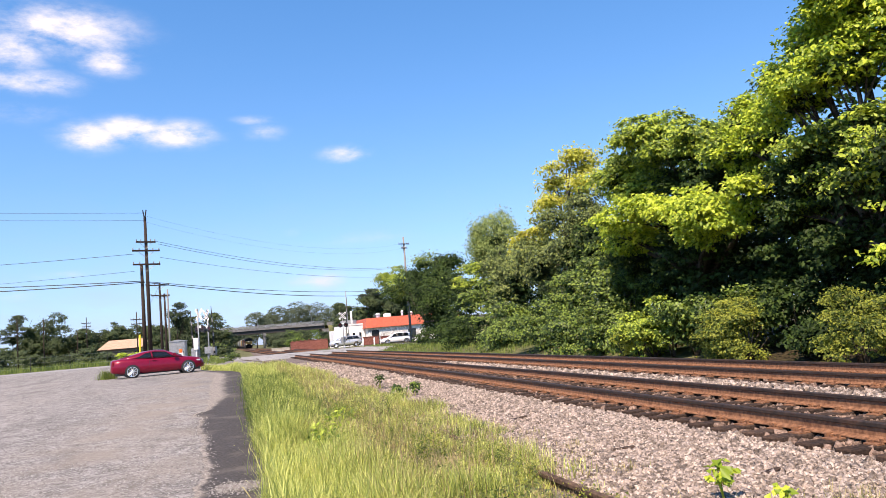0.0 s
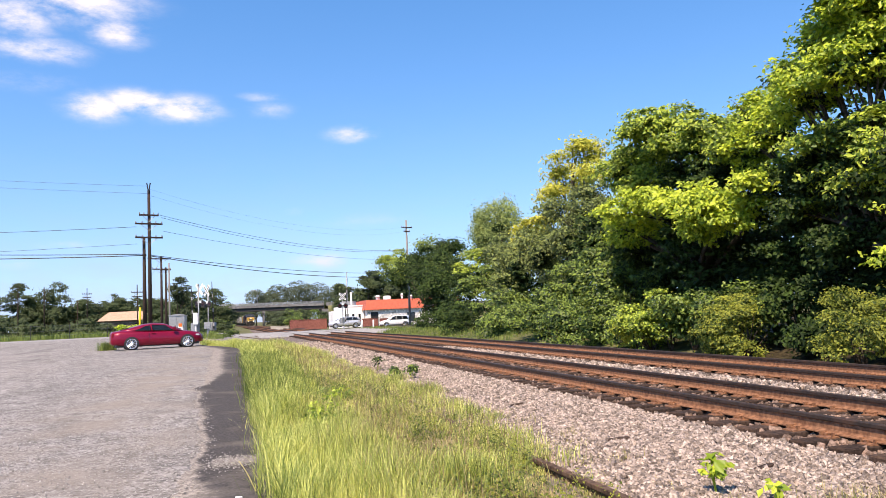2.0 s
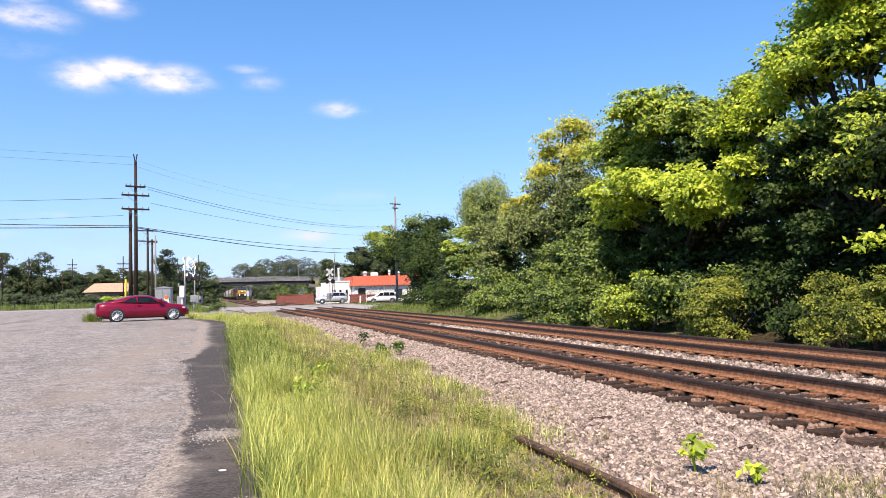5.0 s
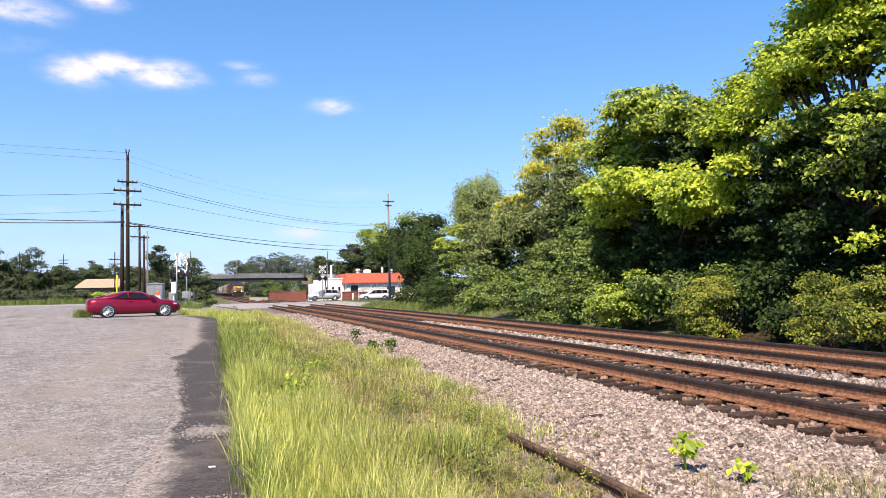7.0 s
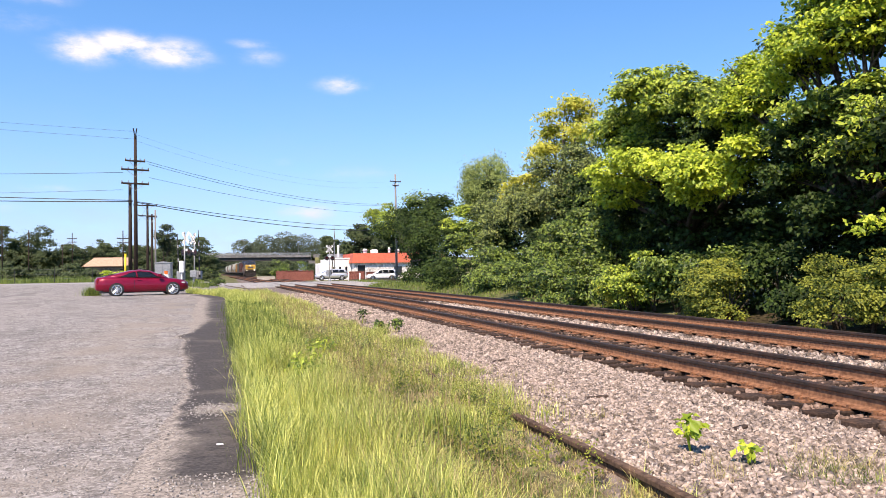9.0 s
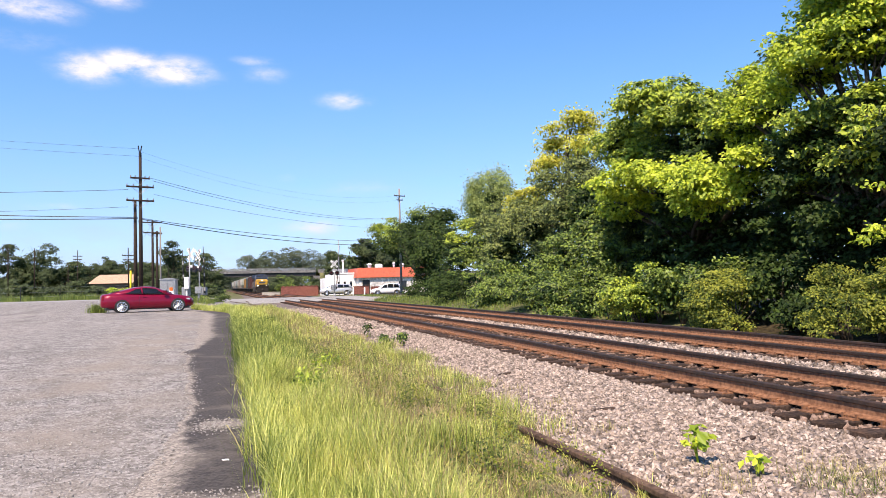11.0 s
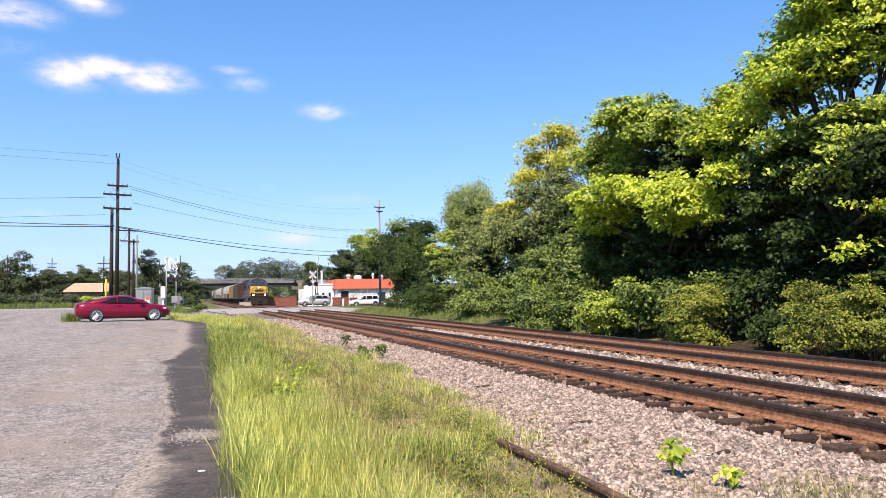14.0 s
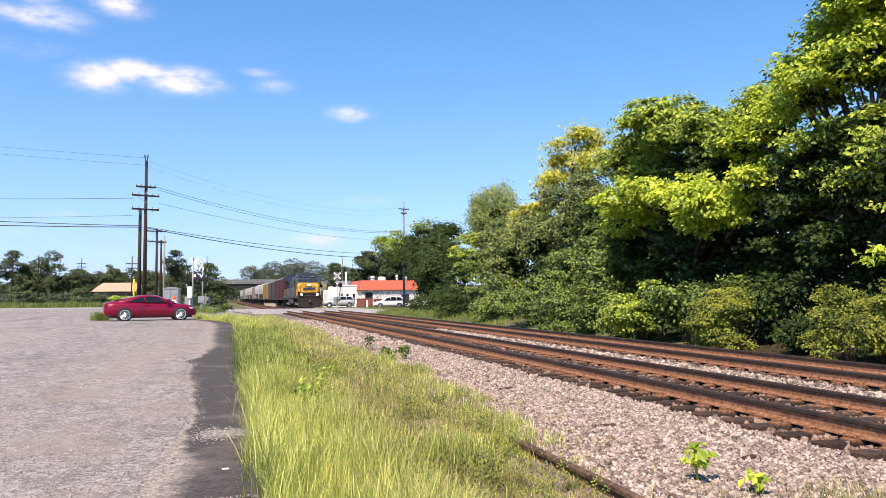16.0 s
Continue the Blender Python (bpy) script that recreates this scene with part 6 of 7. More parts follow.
def crossing_signal(label, x, y, z, turn, arm=7.0, lean=4.0):
    g = thing("crossing_signal", label, "crossing signal", (x, y, z), turn, "crossing signals")
    bm = bmesh.new()
    tube(bm, (0, 0, -0.2), (0, 0, 4.5), 0.055, n=10)
    part("mast", bm, STEEL, g)
    bm = bmesh.new()
    tube(bm, (0, 0, -0.1), (0, 0, 0.35), 0.24, 0.12, n=10)
    part("mast_base", bm, STEEL, g)
    for s in (-1, 1):
        bm = bmesh.new()
        box(bm, -0.6, 0.6, -0.13 - 0.02 * s, -0.115 - 0.02 * s, -0.115, 0.115, bevel=0.004)
        part("crossbuck_blade", bm, WHITE, g, "white crossbuck blade", m=pose(0, 0, 4.15, 0, s * 45, 0))
        bm = bmesh.new()
        for k in range(5):
            w = -0.42 + 0.19 * k
            box(bm, w, w + 0.12, -0.136 - 0.02 * s, -0.13 - 0.02 * s, -0.05, 0.05)
        part("lettering_bars", bm, BLACK, g, m=pose(0, 0, 4.15, 0, s * 45, 0))["kind"] = "stuff"
        bm = bmesh.new()
        tube(bm, (s * 0.38, -0.13, 2.97), (s * 0.38, -0.11, 2.97), 0.30, n=20)
        part("lamp_background", bm, BLACK, g, "round black lamp background")
        bm = bmesh.new()
        tube(bm, (s * 0.38, -0.15, 2.97), (s * 0.38, -0.10, 2.97), 0.15, n=16)
        part("lamp_lens", bm, REDGLASS, g, "dark unlit red lamp")
        bm = bmesh.new()
        loft(bm, [[(s * 0.38 + r * math.cos(a), yy, 2.75 + r * math.sin(a)) for a in np.linspace(0.1, math.pi - 0.1, 9) for r in (0.165,)] + [(s * 0.38 + 0.18 * math.cos(a), yy, 2.75 + 0.18 * math.sin(a)) for a in np.linspace(math.pi - 0.1, 0.1, 9)] for yy in (-0.13, -0.42)])
        bmesh.ops.recalc_face_normals(bm, faces=bm.faces)
        part("lamp_hood", bm, BLACK, g)
    bm = bmesh.new()
    tube(bm, (-0.5, -0.06, 2.97), (0.5, -0.06, 2.97), 0.035, n=8)
    part("lamp_arm", bm, BLACK, g)
    bm = bmesh.new()
    box(bm, -0.24, 0.24, -0.12, -0.09, 3.05, 3.25, bevel=0.005)
    part("track_count_sign", bm, WHITE, g, "white sign plate below the crossbuck")
    bm = bmesh.new()
    box(bm, -0.28, 0.28, 0.1, 0.6, 0.75, 1.45, bevel=0.04)
    part("gate_motor", bm, STEEL, g)
    bm = bmesh.new()
    sweep(bm, [(0.35, 0.3, 0.9), (0.35 + math.sin(radians(lean)) * arm * 0.5, 0.3, 1.0 + arm * 0.5), (0.35 + math.sin(radians(lean)) * arm, 0.3, 0.9 + arm)], [0.07, 0.05, 0.03], n=6)
    part("gate_arm", bm, BLACK, g, "raised gate arm")
    for k in range(6):
        a0, a1 = (k + 0.25) / 6.5, (k + 0.75) / 6.5
        bm = bmesh.new()
        tube(bm, (0.35 + math.sin(radians(lean)) * arm * a0, 0.3, 0.95 + arm * a0), (0.35 + math.sin(radians(lean)) * arm * a1, 0.3, 0.95 + arm * a1), 0.075 - 0.035 * a0, 0.075 - 0.035 * a1, n=6)
        part("gate_stripe", bm, BLACK if k % 2 else STRIPE, g)
    bm = bmesh.new()
    tube(bm, (0, 0, 4.5), (0, 0, 4.64), 0.10, 0.04, n=10)
    part("bell", bm, STEEL, g)
    return g


crossing_signal("grade crossing signal with white crossbuck and black lamps", 12.3, 99.3, -0.05, 6, 5.6, 5)
crossing_signal("grade crossing signal with raised gate and white crossbuck near the cabinet", -2.95, 68.5, 0.05, -58, 4.0, -3)
crossing_signal("grade crossing signal seen from behind beside a white case", -3.6, 66.0, 0.05, 128, 3.6, 3)
bm = bmesh.new()
box(bm, -0.18, 0.18, -0.15, 0.15, 1.0, 1.95, bevel=0.03)
box(bm, -0.05, 0.05, -0.05, 0.05, -0.2, 1.0)
tagged(part("relay_case", bm, WHITE, m=pose(-3.80, 65.3, 0.35)), "narrow white steel relay case on a post", "electrical case")
bm = bmesh.new()
box(bm, -0.26, 0.26, -0.2, 0.2, 0.65, 1.2, bevel=0.03)
box(bm, -0.06, 0.06, -0.05, 0.05, -0.2, 0.65)
tagged(part("junction_box", bm, STEEL, m=pose(-2.9, 65.4, 0.32)), "grey steel junction box on a short post", "electrical case")


def make_cabinet():
    c = thing("signal_cabinet", "weathered aluminium signal cabinet with a shallow roof", "cabinet", (-5.72, 72.4, 0.26), -6)
    bm = bmesh.new()
    box(bm, -0.68, 0.68, -0.5, 0.5, 0.0, 1.95, bevel=0.02)
    part("body", bm, STEEL, c)
    bm = bmesh.new()
    loft(bm, [[(-0.74, y, 1.95), (0.74, y, 1.95), (0.74, y, 2.0), (0, y, 2.12), (-0.74, y, 2.0)] for y in (-0.56, 0.56)])
    bmesh.ops.recalc_face_normals(bm, faces=bm.faces)
    part("roof", bm, STEEL, c)
    for x in (-0.64, 0.02):
        bm = bmesh.new()
        box(bm, x, x + 0.62, -0.525, -0.50, 0.15, 1.85, bevel=0.008)
        d = part("door", bm, STEEL, c)
        bm = bmesh.new()
        box(bm, x + 0.5, x + 0.54, -0.56, -0.525, 0.9, 1.1)
        part("handle", bm, BLACK, d)
    bm = bmesh.new()
    box(bm, -0.8, 0.8, -0.6, 0.6, -0.25, 0.0)
    part("plinth", bm, ROAD, c)
    return c


make_cabinet()
b = thing("barricade", "white barricade panel with an orange top stripe", "barricade", (-4.55, 59.6, 0.22), 8)
for s in (-1, 1):
    bm = bmesh.new()
    loft(bm, [[(-0.22, s * 0.25, 0), (0.22, s * 0.25, 0), (0.22, s * 0.22, 0), (-0.22, s * 0.22, 0)], [(-0.14, s * 0.03, 1.1), (0.14, s * 0.03, 1.1), (0.14, s * 0.0, 1.1), (-0.14, s * 0.0, 1.1)]])
    bmesh.ops.recalc_face_normals(bm, faces=bm.faces)
    part("panel", bm, WHITE, b)
bm = bmesh.new()
box(bm, -0.12, 0.12, -0.06, 0.06, 1.02, 1.28, bevel=0.02)
part("top_stripe", bm, ORANGE, b, "orange top panel")
for x, y in ((14.9, 100.5), (15.1, 92.6)):
    bm = bmesh.new()
    tube(bm, (0, 0, -0.2), (0.04, 0, 1.15), 0.09, 0.09, n=10)
    tube(bm, (0.04, 0, 1.15), (0.04, 0, 1.2), 0.09, 0.04, n=10)
    tagged(part("bollard", bm, WHITE, m=pose(x, y, -0.2)), "white painted steel bollard beside the street", "bollard", "bollards")

# ---- overpass ----
CONCRETE = surface("grey concrete", (0.14, 0.135, 0.13), (0.24, 0.235, 0.225), 1.2, 0.12, 0.9, bump=0.1, stain=(0.14, 0.13, 0.12), stain_amount=0.5)
GIRDER = surface("dark girder steel", (0.022, 0.02, 0.02), (0.045, 0.042, 0.04), 1.5, 0.3, 0.7, bump=0.05)


def make_bridge():
    g = thing("overpass", "long concrete road overpass with dark steel girders and railings", "bridge", (0, 345, -0.5))
    x0, x1 = -75.0, 34.0
    zz = lambda x: 6.05 + 0.35 - 0.00016 * (x - 5) ** 2
    n = 24
    xs = [x0 + (x1 - x0) * k / n for k in range(n + 1)]
    bm = bmesh.new()
    loft(bm, [[(x, -5.4, zz(x) + 1.5), (x, 5.4, zz(x) + 1.5), (x, 5.4, zz(x) + 2.05), (x, -5.4, zz(x) + 2.05)] for x in xs])
    bmesh.ops.recalc_face_normals(bm, faces=bm.faces)
    part("deck", bm, CONCRETE, g)
    for y in (-4.6, -1.5, 1.5, 4.6):
        bm = bmesh.new()
        loft(bm, [[(x, y - 0.2, zz(x)), (x, y + 0.2, zz(x)), (x, y + 0.2, zz(x) + 1.5), (x, y - 0.2, zz(x) + 1.5)] for x in xs])
        bmesh.ops.recalc_face_normals(bm, faces=bm.faces)
        part("girder", bm, GIRDER, g)
    for y in (-5.3, 5.3):
        bm = bmesh.new()
        loft(bm, [[(x, y - 0.1, zz(x) + 2.05), (x, y + 0.1, zz(x) + 2.05), (x, y + 0.1, zz(x) + 2.5), (x, y - 0.1, zz(x) + 2.5)] for x in xs])
        bmesh.ops.recalc_face_normals(bm, faces=bm.faces)
        part("parapet", bm, CONCRETE, g)
        for h in (2.8, 3.15, 3.5):
            bm = bmesh.new()
            sweep(bm, [(x, y, zz(x) + h) for x in xs], 0.05, n=5)
            part("rail_bar", bm, STEEL, g)
        for k in range(45):
            x = x0 + (x1 - x0) * k / 44
            bm = bmesh.new()
            box(bm, x - 0.06, x + 0.06, y - 0.06, y + 0.06, zz(x) + 2.5, zz(x) + 3.55)
            part("rail_post", bm, STEEL, g)
    for x in (8.3, -14.0, -38.0, -60.0):
        for y in (-4.0, 0, 4.0):
            bm = bmesh.new()
            tube(bm, (x, y, -0.3), (x, y, zz(x) - 0.9), 0.45, n=12)
            part("pier_column", bm, CONCRETE, g)
        bm = bmesh.new()
        box(bm, x - 0.6, x + 0.6, -5.2, 5.2, zz(x) - 0.95, zz(x) + 0.02, bevel=0.05)
        part("pier_cap", bm, CONCRETE, g)
    bm = bmesh.new()
    box(bm, 33.0, 36.0, -6, 6, -0.5, zz(34) + 0.01)
    part("abutment", bm, CONCRETE, g)
    for x in (5.7, 28.6):
        bm = bmesh.new()
        sweep(bm, [(x, -5.0, zz(x) + 2.0), (x, -5.0, zz(x) + 8.3), (x - 0.4, -5.0, zz(x) + 8.9), (x - 2.0, -5.0, zz(x) + 9.0)], [0.13, 0.10, 0.08, 0.06], n=6)
        lamp = part("lamp_post", bm, STEEL, g)
        bm = bmesh.new()
        box(bm, x - 2.7, x - 1.9, -5.15, -4.85, zz(x) + 8.9, zz(x) + 9.08, bevel=0.04)
        part("lamp_head", bm, STEEL, lamp)
    return g


make_bridge()
xs = np.linspace(35.5, 140, 60)
tagged(sheet("approach_embankment", xs, np.linspace(325, 365, 30), lambda X, Y: -0.6 + (8.2 - 0.03 * (X - 35)) * bump01(16 - abs(Y - 345), 0, 11), MEADOW, "grassy embankment of the overpass approach"), kind="structure")
bm = bmesh.new()
loft(bm, [[(x, 338.5, 7.0 - 0.03 * (x - 35)), (x, 338.8, 7.0 - 0.03 * (x - 35)), (x, 338.8, 8.6 - 0.03 * (x - 35)), (x, 338.5, 8.6 - 0.03 * (x - 35))] for x in (35.0, 70.0, 140.0)])
bmesh.ops.recalc_face_normals(bm, faces=bm.faces)
tagged(part("approach_parapet", bm, CONCRETE), "grey concrete parapet on the approach embankment", kind="structure")

# ---- buildings ----
ROOFRED = surface("orange metal roof", (0.43, 0.085, 0.042), (0.53, 0.115, 0.055), 3, 0.5, 0.6, bump=0.02, stain=(0.36, 0.11, 0.07), stain_amount=0.4)
BRICK = surface("red brick", (0.19, 0.065, 0.05), (0.28, 0.11, 0.085), 6, 0.7, 0.9, bump=0.3, cells=7)
RUBBLE = surface("white painted rubble stone", (0.42, 0.40, 0.38), (0.72, 0.70, 0.67), 4, 1.2, 0.9, bump=0.6, cells=3.5)
STUCCO = surface("white stucco", (0.70, 0.70, 0.69), (0.84, 0.84, 0.82), 3, 0.4, 0.85, bump=0.1, stain=(0.58, 0.57, 0.55), stain_amount=0.4)
TILEROOF = surface("tan shingle roof", (0.38, 0.24, 0.16), (0.52, 0.35, 0.25), 3, 0.3, 0.9, bump=0.2)
# wall brown darkened to hold the shade below the eaves
HOUSEWALL = surface("brown siding, eave shade in colour", (0.10, 0.075, 0.06), (0.18, 0.14, 0.11), 3, 0.4, 0.9, bump=0.1)
BEIGE = surface("beige wall paint", (0.40, 0.36, 0.30), (0.52, 0.48, 0.41), 3, 0.4, 0.9, bump=0.1)


def wall_with(bm, x0, x1, y, z0, z1, holes, thick=0.3):
    """A wall along x with rectangular openings through it (x0, x1, z0, z1), left to right."""
    edge = x0
    for a, b, c, d in holes:
        box(bm, edge, a, y, y + thick, z0, z1)
        if c > z0 + 0.01:
            box(bm, a, b, y, y + thick, z0, c)
        box(bm, a, b, y, y + thick, d, z1)
        edge = b
    box(bm, edge, x1, y, y + thick, z0, z1)


def make_restaurant():
    g = thing("restaurant", "low stone restaurant with a bright orange sloped roof edge", "building", (20.3, 130, -0.45))
    bm = bmesh.new()
    wall_with(bm, 0, 16, 0, 0, 3.0, [(0.6, 1.9, 0, 2.6), (6.9, 8.3, 0.7, 2.3), (11.5, 12.9, 0.7, 2.3)])
    part("front_wall", bm, RUBBLE, g)
    for k, (x0, x1, y0, y1) in enumerate(((0, 0.3, 0.3, 11.7), (15.7, 16, 0.3, 11.7), (0, 16, 11.7, 12))):
        bm = bmesh.new()
        box(bm, x0, x1, y0, y1, 0, 3.0)
        part("wall", bm, STUCCO if k == 0 else RUBBLE, g)
    bm = bmesh.new()
    box(bm, 0.6, 1.9, 0.2, 0.26, 0, 2.6)
    part("entrance_door", bm, BLACK, g, "dark recessed entrance door")
    for x in (6.9, 11.5):
        bm = bmesh.new()
        box(bm, x + 0.08, x + 1.32, 0.16, 0.18, 0.78, 2.22)
        w = part("window", bm, GLASS, g)
        bm = bmesh.new()
        for a in ((x, x + 0.08, 0.7, 2.3), (x + 1.32, x + 1.4, 0.7, 2.3), (x + 0.08, x + 1.32, 0.7, 0.78), (x + 0.08, x + 1.32, 2.22, 2.3), (x + 0.67, x + 0.73, 0.78, 2.22)):
            box(bm, a[0], a[1], 0.10, 0.2, a[2], a[3])
        part("window_frame", bm, BLACK, w)
    bm = bmesh.new()            # mansard
    loft(bm, [[(-0.45, -0.45, 2.97), (16.45, -0.45, 2.97), (16.7, 12.7, 2.97), (-0.7, 12.7, 2.97)], [(-0.42, -0.42, 3.1), (16.42, -0.42, 3.1), (16.5, 12.5, 3.1), (-0.55, 12.5, 3.1)],
              [(-0.15, 0.2, 4.65), (16.1, 0.2, 4.65), (16.1, 11.8, 4.65), (-0.15, 11.8, 4.65)]])
    bmesh.ops.recalc_face_normals(bm, faces=bm.faces)
    part("mansard_roof", bm, ROOFRED, g, "bright orange sloped metal roof edge")
    for k in range(34):
        x = -0.4 + 0.5 * k
        bm = bmesh.new()
        loft(bm, [[(x, -0.45, 3.0), (x + 0.05, -0.45, 3.0), (x + 0.05, -0.40, 3.0), (x, -0.40, 3.0)], [(x, 0.15, 4.6), (x + 0.05, 0.15, 4.6), (x + 0.05, 0.22, 4.6), (x, 0.22, 4.6)]])
        bmesh.ops.recalc_face_normals(bm, faces=bm.faces)
        part("roof_seam", bm, ROOFRED, g)
    return g


make_restaurant()
for x, w, h, round_ in ((22.6, 0.9, 0.8, 1), (24.2, 1.0, 0.6, 0), (26.9, 0.5, 1.0, 1), (28.4, 0.9, 0.7, 1), (31.2, 0.8, 0.5, 0)):
    bm = bmesh.new()
    if round_:
        tube(bm, (0, 0, -0.05), (0, 0, h * 0.6), w * 0.35, n=12)
        tube(bm, (0, 0, h * 0.6), (0, 0, h), w * 0.55, w * 0.3, n=12)
    else:
        box(bm, -w * 0.6, w * 0.6, -0.5, 0.5, -0.05, h, bevel=0.04)
        box(bm, -w * 0.4, w * 0.4, -0.4, 0.4, h, h + 0.08, bevel=0.02)
    tagged(part("roof_vent", bm, WHITE, m=pose(x, 132.5, 4.2)), "pale metal vent unit on the restaurant roof", "roof vent", "roof vents")


def make_white_building():
    g = thing("white_building", "plain white stucco commercial building with narrow windows", "building", (14.9, 133, -0.45))
    bm = bmesh.new()
    wall_with(bm, 1.6, 5.3, 0, 0, 3.85, [(2.2, 2.6, 0.9, 2.4), (3.2, 3.6, 0.9, 2.4), (4.3, 4.7, 0.9, 2.4)])
    part("front_wall", bm, STUCCO, g)
    bm = bmesh.new()
    box(bm, 1.6, 5.3, 0.3, 14, 0, 3.8)
    part("main_block", bm, STUCCO, g)
    bm = bmesh.new()
    box(bm, 0, 1.6, 0.5, 8, 0, 3.05, bevel=0.02)
    part("low_wing", bm, STUCCO, g)
    bm = bmesh.new()
    box(bm, 1.5, 5.35, -0.08, 0.0, 3.7, 3.95)
    part("coping", bm, WHITE, g)
    bm = bmesh.new()
    box(bm, 2.0, 4.4, 3, 7, 3.8, 4.7, bevel=0.05)
    part("roof_unit", bm, STEEL, g)
    bm = bmesh.new()
    tube(bm, (3.4, 2.0, 3.7), (3.4, 2.0, 6.0), 0.16, n=10)
    tube(bm, (3.4, 2.0, 6.0), (3.4, 2.0, 6.25), 0.24, 0.2, n=10)
    part("flue", bm, WHITE, g, "white roof flue")
    for x in (2.2, 3.2, 4.3):
        bm = bmesh.new()
        box(bm, x, x + 0.4, 0.2, 0.24, 0.9, 2.4)
        part("window", bm, GLASS, g)
    return g


make_white_building()


def low_wall(label, x0, x1, y, z0, z1, mat, posts=0, slope=0.0):
    w = thing("garden_wall", label, "wall", (x0, y, z0), slope, "low walls")
    bm = bmesh.new()
    box(bm, 0, x1 - x0, 0, 0.3, -0.2, z1 - z0)
    part("wall_body", bm, mat, w)
    bm = bmesh.new()
    box(bm, -0.05, x1 - x0 + 0.05, -0.05, 0.35, z1 - z0, z1 - z0 + 0.08, bevel=0.015)
    part("coping", bm, mat, w)
    for k in range(posts):
        x = (x1 - x0) * (k + 0.5) / posts
        bm = bmesh.new()
        box(bm, x - 0.12, x + 0.12, -0.04, 0.34, z1 - z0, z1 - z0 + 0.22, bevel=0.02)
        part("cap_block", bm, mat, w)
    return w


low_wall("low red brick wall beside the restaurant", 17.6, 20.0, 118, -0.4, 1.05, BRICK)
low_wall("low red brick wall beside the restaurant", 20.5, 24.4, 119, -0.4, 0.95, BRICK)
low_wall("long red brick wall beyond the crossing", 7.9, 14.6, 141, -0.5, 1.25, BRICK, 9, 3.0)
low_wall("low beige wall beyond the crossing", 4.6, 7.8, 143, -0.5, 0.35, BEIGE)


def make_house():
    g = thing("house", "long low house with a tan hipped roof behind weeds", "house", (-30.2, 180, 0.1))
    bm = bmesh.new()
    wall_with(bm, 0, 9.6, 0, 0, 2.95, [(1.2, 2.4, 0.9, 2.2), (4.0, 5.2, 0.9, 2.2), (7.0, 8.2, 0.9, 2.2)])
    box(bm, 0, 9.6, 5.7, 6, 0, 2.95)
    box(bm, 0, 0.3, 0.3, 5.7, 0, 2.95)
    box(bm, 9.3, 9.6, 0.3, 5.7, 0, 2.95)
    part("wall", bm, HOUSEWALL, g)
    bm = bmesh.new()
    loft(bm, [[(-0.6, -0.6, 2.9), (10.2, -0.6, 2.9), (10.2, 6.6, 2.9), (-0.6, 6.6, 2.9)], [(1.4, 2.9, 4.85), (8.9, 2.9, 4.85), (8.9, 3.1, 4.85), (1.4, 3.1, 4.85)]])
    bmesh.ops.recalc_face_normals(bm, faces=bm.faces)
    part("roof", bm, TILEROOF, g, "tan shingle roof")
    for x in (1.2, 4.0, 7.0):
        bm = bmesh.new()
        box(bm, x, x + 1.2, 0.12, 0.16, 0.9, 2.2)
        part("window", bm, GLASS, g)
    return g


make_house()

# ---- far trees ----
def far_tree(x, y, top, half, seed, leaf=0.5, count=2200, z0=-0.2, mat=None, clumps=7):
    rnd = random.Random(seed)
    h = top - z0
    lobes = [(x, y, top - half * 0.75, half * 0.85, half * 0.8)]
    for k in range(6):
        a = rnd.uniform(0, 6.28)
        u = rnd.uniform(0.25, 0.75)
        lobes.append((x + math.cos(a) * half * 0.65, y + math.sin(a) * half * 0.5, z0 + h * u, half * rnd.uniform(0.5, 0.75), h * rnd.uniform(0.14, 0.22)))
    return tree("distant dark green tree with a rounded crown", (x, y, z0), [(lobes, count, leaf, mat or FARLEAF, dict(spread=leaf * 0.7, spray=10, inner=0.45, clumps=clumps))], max(0.15, h * 0.02), seed, group="far trees")


FAR = ((-47.5, 190, 11.4, 3.4), (-42.7, 190, 12.0, 4.2), (-36.8, 185, 9.4, 4.2), (-33.6, 200, 8.3, 3.4), (-33.2, 215, 10.2, 3.2), (-28.7, 215, 9.1, 4.0), (-21.2, 200, 9.2, 3.4), (-24.6, 222, 9.0, 3.6),
       (-8.8, 112, 7.7, 1.6), (-6.9, 120, 6.0, 1.9), (-4.4, 130, 7.4, 2.2), (-52.5, 185, 10.0, 4.2), (-10.5, 150, 6.4, 3.0), (-15.5, 165, 6.6, 3.2), (-6.5, 160, 6.5, 3.0))
for i, (x, y, z, r) in enumerate(FAR):
    far_tree(x, y, z, r, 100 + i, 0.24 if y < 140 else 0.34, 7500 if y < 140 else 12000)
# farthest trees, air haze painted into their leaves
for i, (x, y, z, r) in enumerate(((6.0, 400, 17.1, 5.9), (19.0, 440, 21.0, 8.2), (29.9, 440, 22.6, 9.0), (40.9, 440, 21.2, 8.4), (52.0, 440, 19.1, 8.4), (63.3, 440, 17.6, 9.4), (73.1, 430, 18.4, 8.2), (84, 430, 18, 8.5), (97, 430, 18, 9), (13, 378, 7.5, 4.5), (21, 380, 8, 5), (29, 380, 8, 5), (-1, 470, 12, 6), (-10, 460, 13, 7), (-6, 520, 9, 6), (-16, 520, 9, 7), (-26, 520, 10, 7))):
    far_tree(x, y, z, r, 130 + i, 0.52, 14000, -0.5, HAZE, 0)
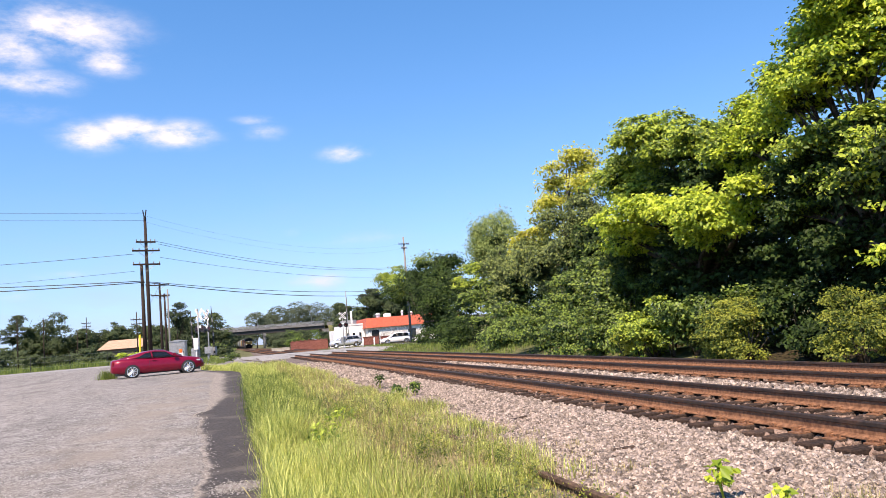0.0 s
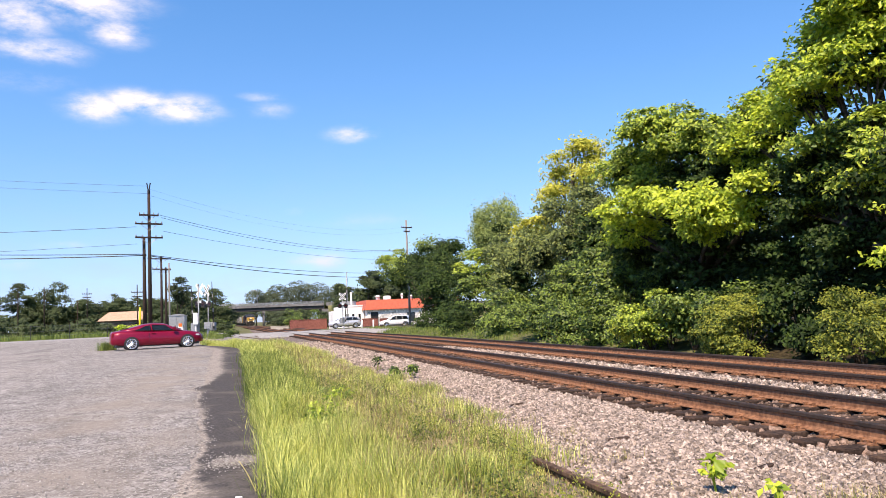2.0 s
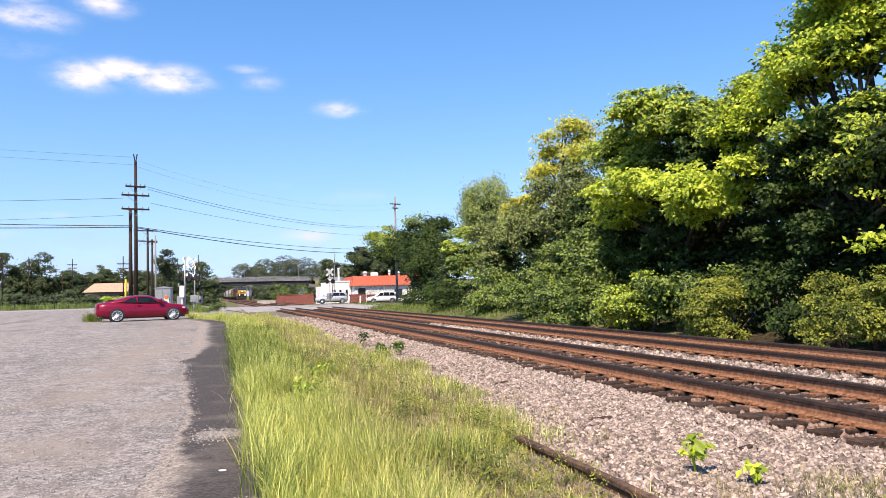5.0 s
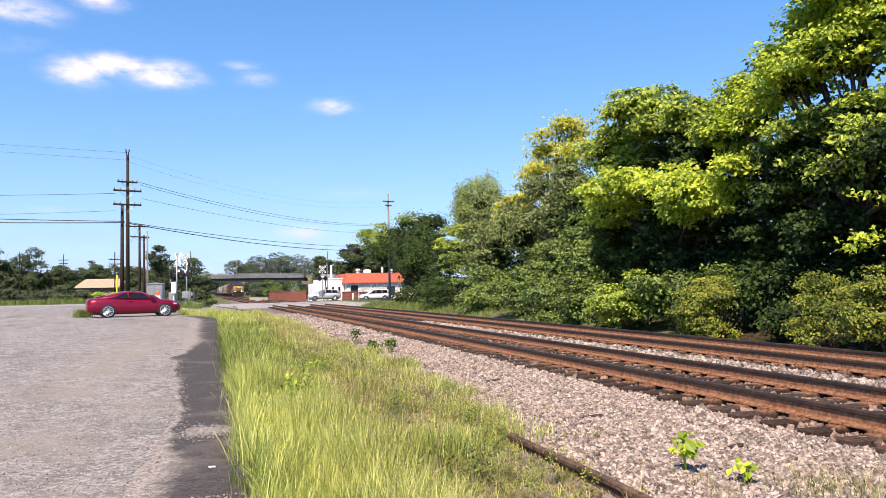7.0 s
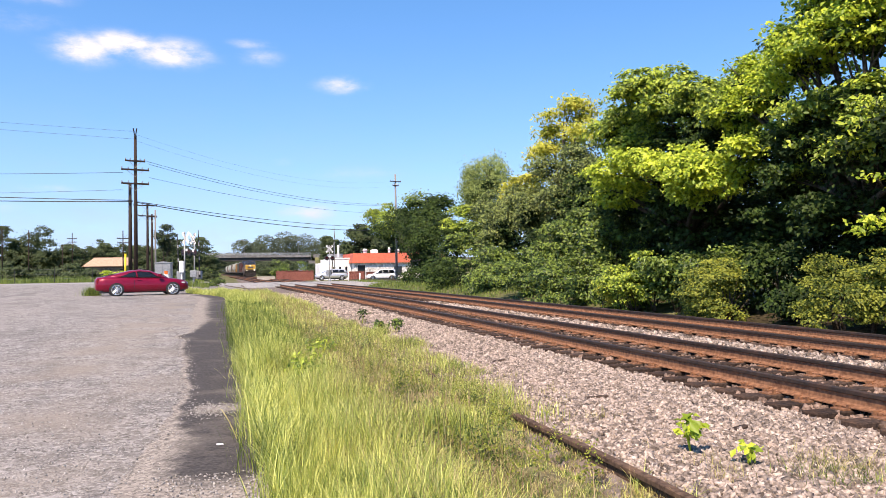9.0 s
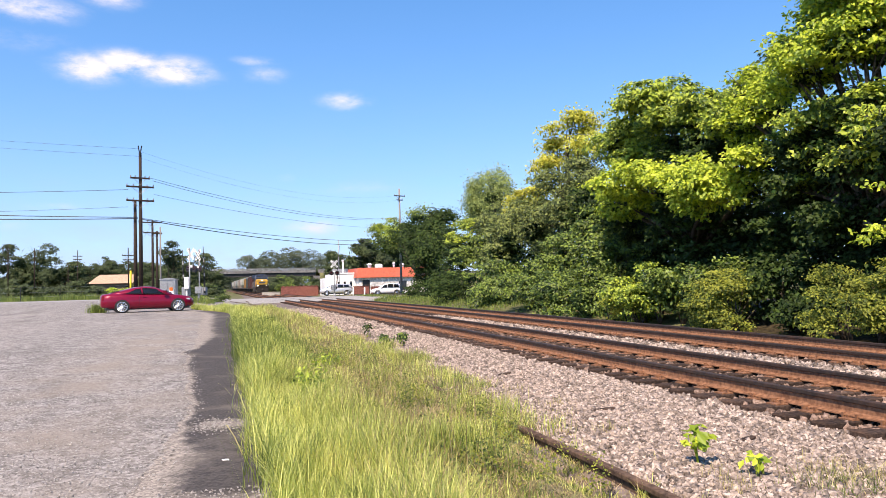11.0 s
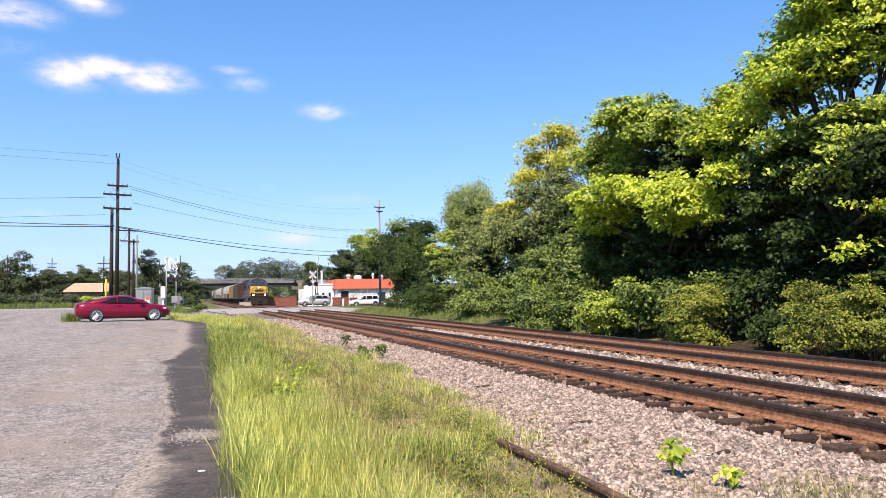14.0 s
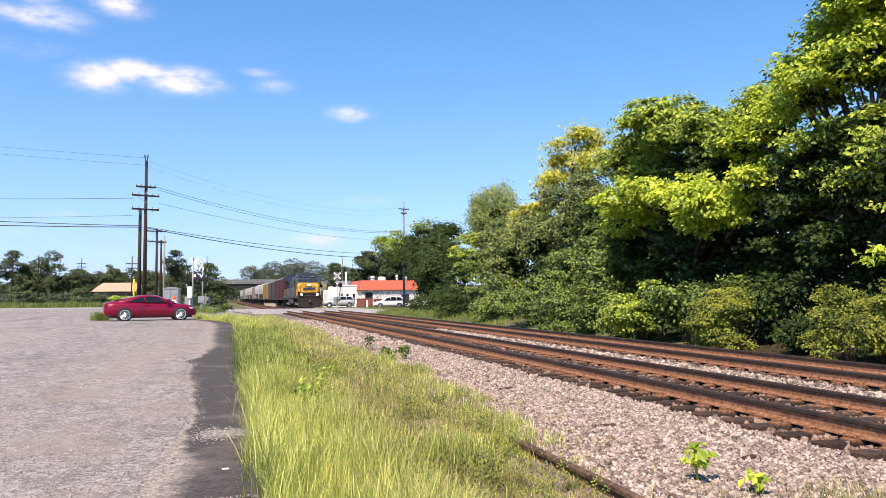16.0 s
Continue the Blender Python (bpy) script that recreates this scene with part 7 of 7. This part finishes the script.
for i, (x, y, z, r) in enumerate(((-9, 330, 8.5, 4.5), (-15, 300, 9, 5), (-22, 300, 9, 5), (-12, 240, 6, 4), (-30, 290, 9, 6), (-40, 280, 9, 6), (-50, 280, 9.5, 6), (-62, 270, 10, 7))):
    far_tree(x, y, z, r, 150 + i, 0.6, 6500, -0.3)
for i, (x, y, z, r) in enumerate(((24.0, 152, 10.4, 2.6), (27.4, 152, 11.2, 3.2), (31.5, 155, 10.5, 3.6), (36, 155, 11, 4), (20.6, 165, 8.4, 2.0))):
    far_tree(x, y, z, r, 170 + i, 0.4, 8000, -0.4)
for i, (x, y, a, b) in enumerate(((12, 290, 3.2, 3.4), (16.5, 285, 3.4, 4.0), (21, 290, 3.4, 4.2), (26, 300, 3.6, 4.0), (10.5, 230, 1.4, 1.6), (13.5, 225, 1.8, 2.0), (17.0, 170, 1.4, 1.9), (-4.6, 120, 1.4, 1.5), (-6.5, 101, 1.3, 1.1), (-5.0, 150, 1.6, 1.8), (-3.9, 131, 1.5, 1.9), (-5.2, 165, 1.9, 2.4), (-6.2, 190, 2.2, 2.8), (-7.2, 220, 2.6, 3.2), (-8.3, 255, 2.8, 3.6), (-9.6, 292, 3.0, 4.0), (-4.2, 108, 1.2, 1.3))):
    shrub("dense green shrubs beside the far track", [(x, y, b * 0.25, a, b), (x + a * 0.8, y + 1, b * 0.1, a * 0.7, b * 0.7)], 3000, 0.32, SHADEGREEN if i % 2 else FARLEAF, 190 + i, "far shrubs", spread=0.35, clumps=6)
for i, (x, y, a, b) in enumerate(((-33, 160, 2.6, 2.0), (-27, 150, 2.4, 2.2), (-22, 140, 2.0, 1.6), (-17, 128, 1.8, 1.7), (-37, 150, 3, 2), (-44, 150, 3, 2.4), (-13, 125, 1.6, 1.4), (-50, 150, 3, 2.6), (-47, 165, 4, 3), (-40, 165, 4, 3), (-54, 170, 4, 3.2), (-20, 175, 3, 2.6), (-14, 180, 3, 2.6), (-25, 205, 3, 3), (-75, 235, 6, 5), (-66, 235, 6, 5), (-58, 235, 6, 5), (-50, 235, 6, 5), (-42, 235, 6, 5), (-34, 238, 6, 5), (-26, 238, 6, 5), (-18, 235, 5, 4.5), (-62, 190, 5, 4), (-55, 195, 5, 4))):
    shrub("bright green scrub at the far edge of the lot", [(x, y, 0.4 + b * 0.2, a, b)], 3200, 0.34, LIME if i in (3,) else FARLEAF, 210 + i, "lot edge scrub", spread=0.3, clumps=6)


# ---- fence along the lot ----
fence = thing("chain_link_fence", "rusty chain link fence with dark posts behind the lot", "fence")
for k in range(16):
    x = -66 + 3.9 * k
    bm = bmesh.new()
    tube(bm, (x, 97 + 0.14 * (x + 8), 0.1), (x, 97 + 0.14 * (x + 8), 2.1), 0.032, n=6)
    part("post", bm, BLACK, fence)
for z in (0.9, 1.4, 1.95):
    bm = bmesh.new()
    sweep(bm, [(x, 97 + 0.14 * (x + 8), z) for x in (-66, -35, -7.5)], 0.005, n=4)
    part("rail_wire", bm, STEEL, fence)


# ---- weeds and sprouts near the camera ----
def sprout(label, x, y, z, size, count, seed, mat=LIME, tall=0.3):
    t = thing("weed", label, "weed", group="verge weeds")
    bm = bmesh.new()
    rnd = random.Random(seed)
    for k in range(3):
        sweep(bm, [(x, y, z - 0.03), (x + rnd.uniform(-0.04, 0.04), y + rnd.uniform(-0.04, 0.04), z + tall * 0.5), (x + rnd.uniform(-0.1, 0.1), y + rnd.uniform(-0.1, 0.1), z + tall)], [0.008, 0.006, 0.003], n=5)
    part("stem", bm, LIME, t)
    leaves("leaf_spray", [(x, y, z + tall * 0.75, tall * 0.5, tall * 0.38)], count, size, mat, t, seed, spray=1, spread=0.02, up=0.8, inner=0.1, clumps=0)["kind"] = "stuff"
    return t


BIG = "broad-leaved bright green weed growing on the ballast edge"
sprout(BIG, 3.78, 5.82, float(ballast_z(3.78, 5.82)), 0.10, 34, 301, tall=0.30)
sprout(BIG, 3.99, 5.36, float(ballast_z(3.99, 5.36)), 0.08, 18, 302, tall=0.18)
sprout(BIG, 4.05, 19.2, -0.33, 0.09, 110, 303, SHADEGREEN, tall=0.38)
sprout(BIG, 3.6, 19.3, -0.33, 0.09, 80, 304, SHADEGREEN, tall=0.34)
sprout(BIG, 3.8, 22.8, -0.33, 0.08, 90, 305, DEEPSHADE, tall=0.45)
sprout("bright lime sumac seedling standing in the long grass", 1.38, 12.4, -0.3, 0.06, 110, 306, GREEN, tall=0.55)
sprout("bright lime sumac seedling standing in the long grass", 0.95, 10.5, -0.3, 0.06, 130, 307, GREEN, tall=0.5)
bm = bmesh.new()
box(bm, -0.03, 0.03, -0.02, 0.02, 0, 0.008, bevel=0.002)
tagged(part("paper_scrap", bm, WHITE, m=pose(-0.10, 7.3, float(lot_z(0, 7.3)) + 0.008, 2, 3, 20)), "small white paper scrap lying on the asphalt", "litter")
bm = bmesh.new()
sweep(bm, [(0.05, 7.4, -0.19), (-0.02, 8.0, -0.14), (-0.10, 8.6, -0.12), (-0.12, 9.0, -0.19)], [0.006, 0.006, 0.005, 0.003], n=5)
tagged(part("dead_stem", bm, STRAW), "dead dry grass stem fallen over the asphalt", "stem")


def motions():
    rows = [(0, 350), (4, 290), (7, 248), (9, 221), (12.5, 165), (14.5, 127.5), (16, 99.5)]
    back = 0.0
    for c, length in train:
        keys = []
        for t, y in rows:
            a, b = y + back, y + back + length
            xa, xb = float(track_x(a, 1)), float(track_x(b, 1))
            keys.append((t, pose(xa, a, 0, 0, 0, math.degrees(math.atan2(xa - xb, b - a)))))
        walk(c, keys)
        back += length


motions()
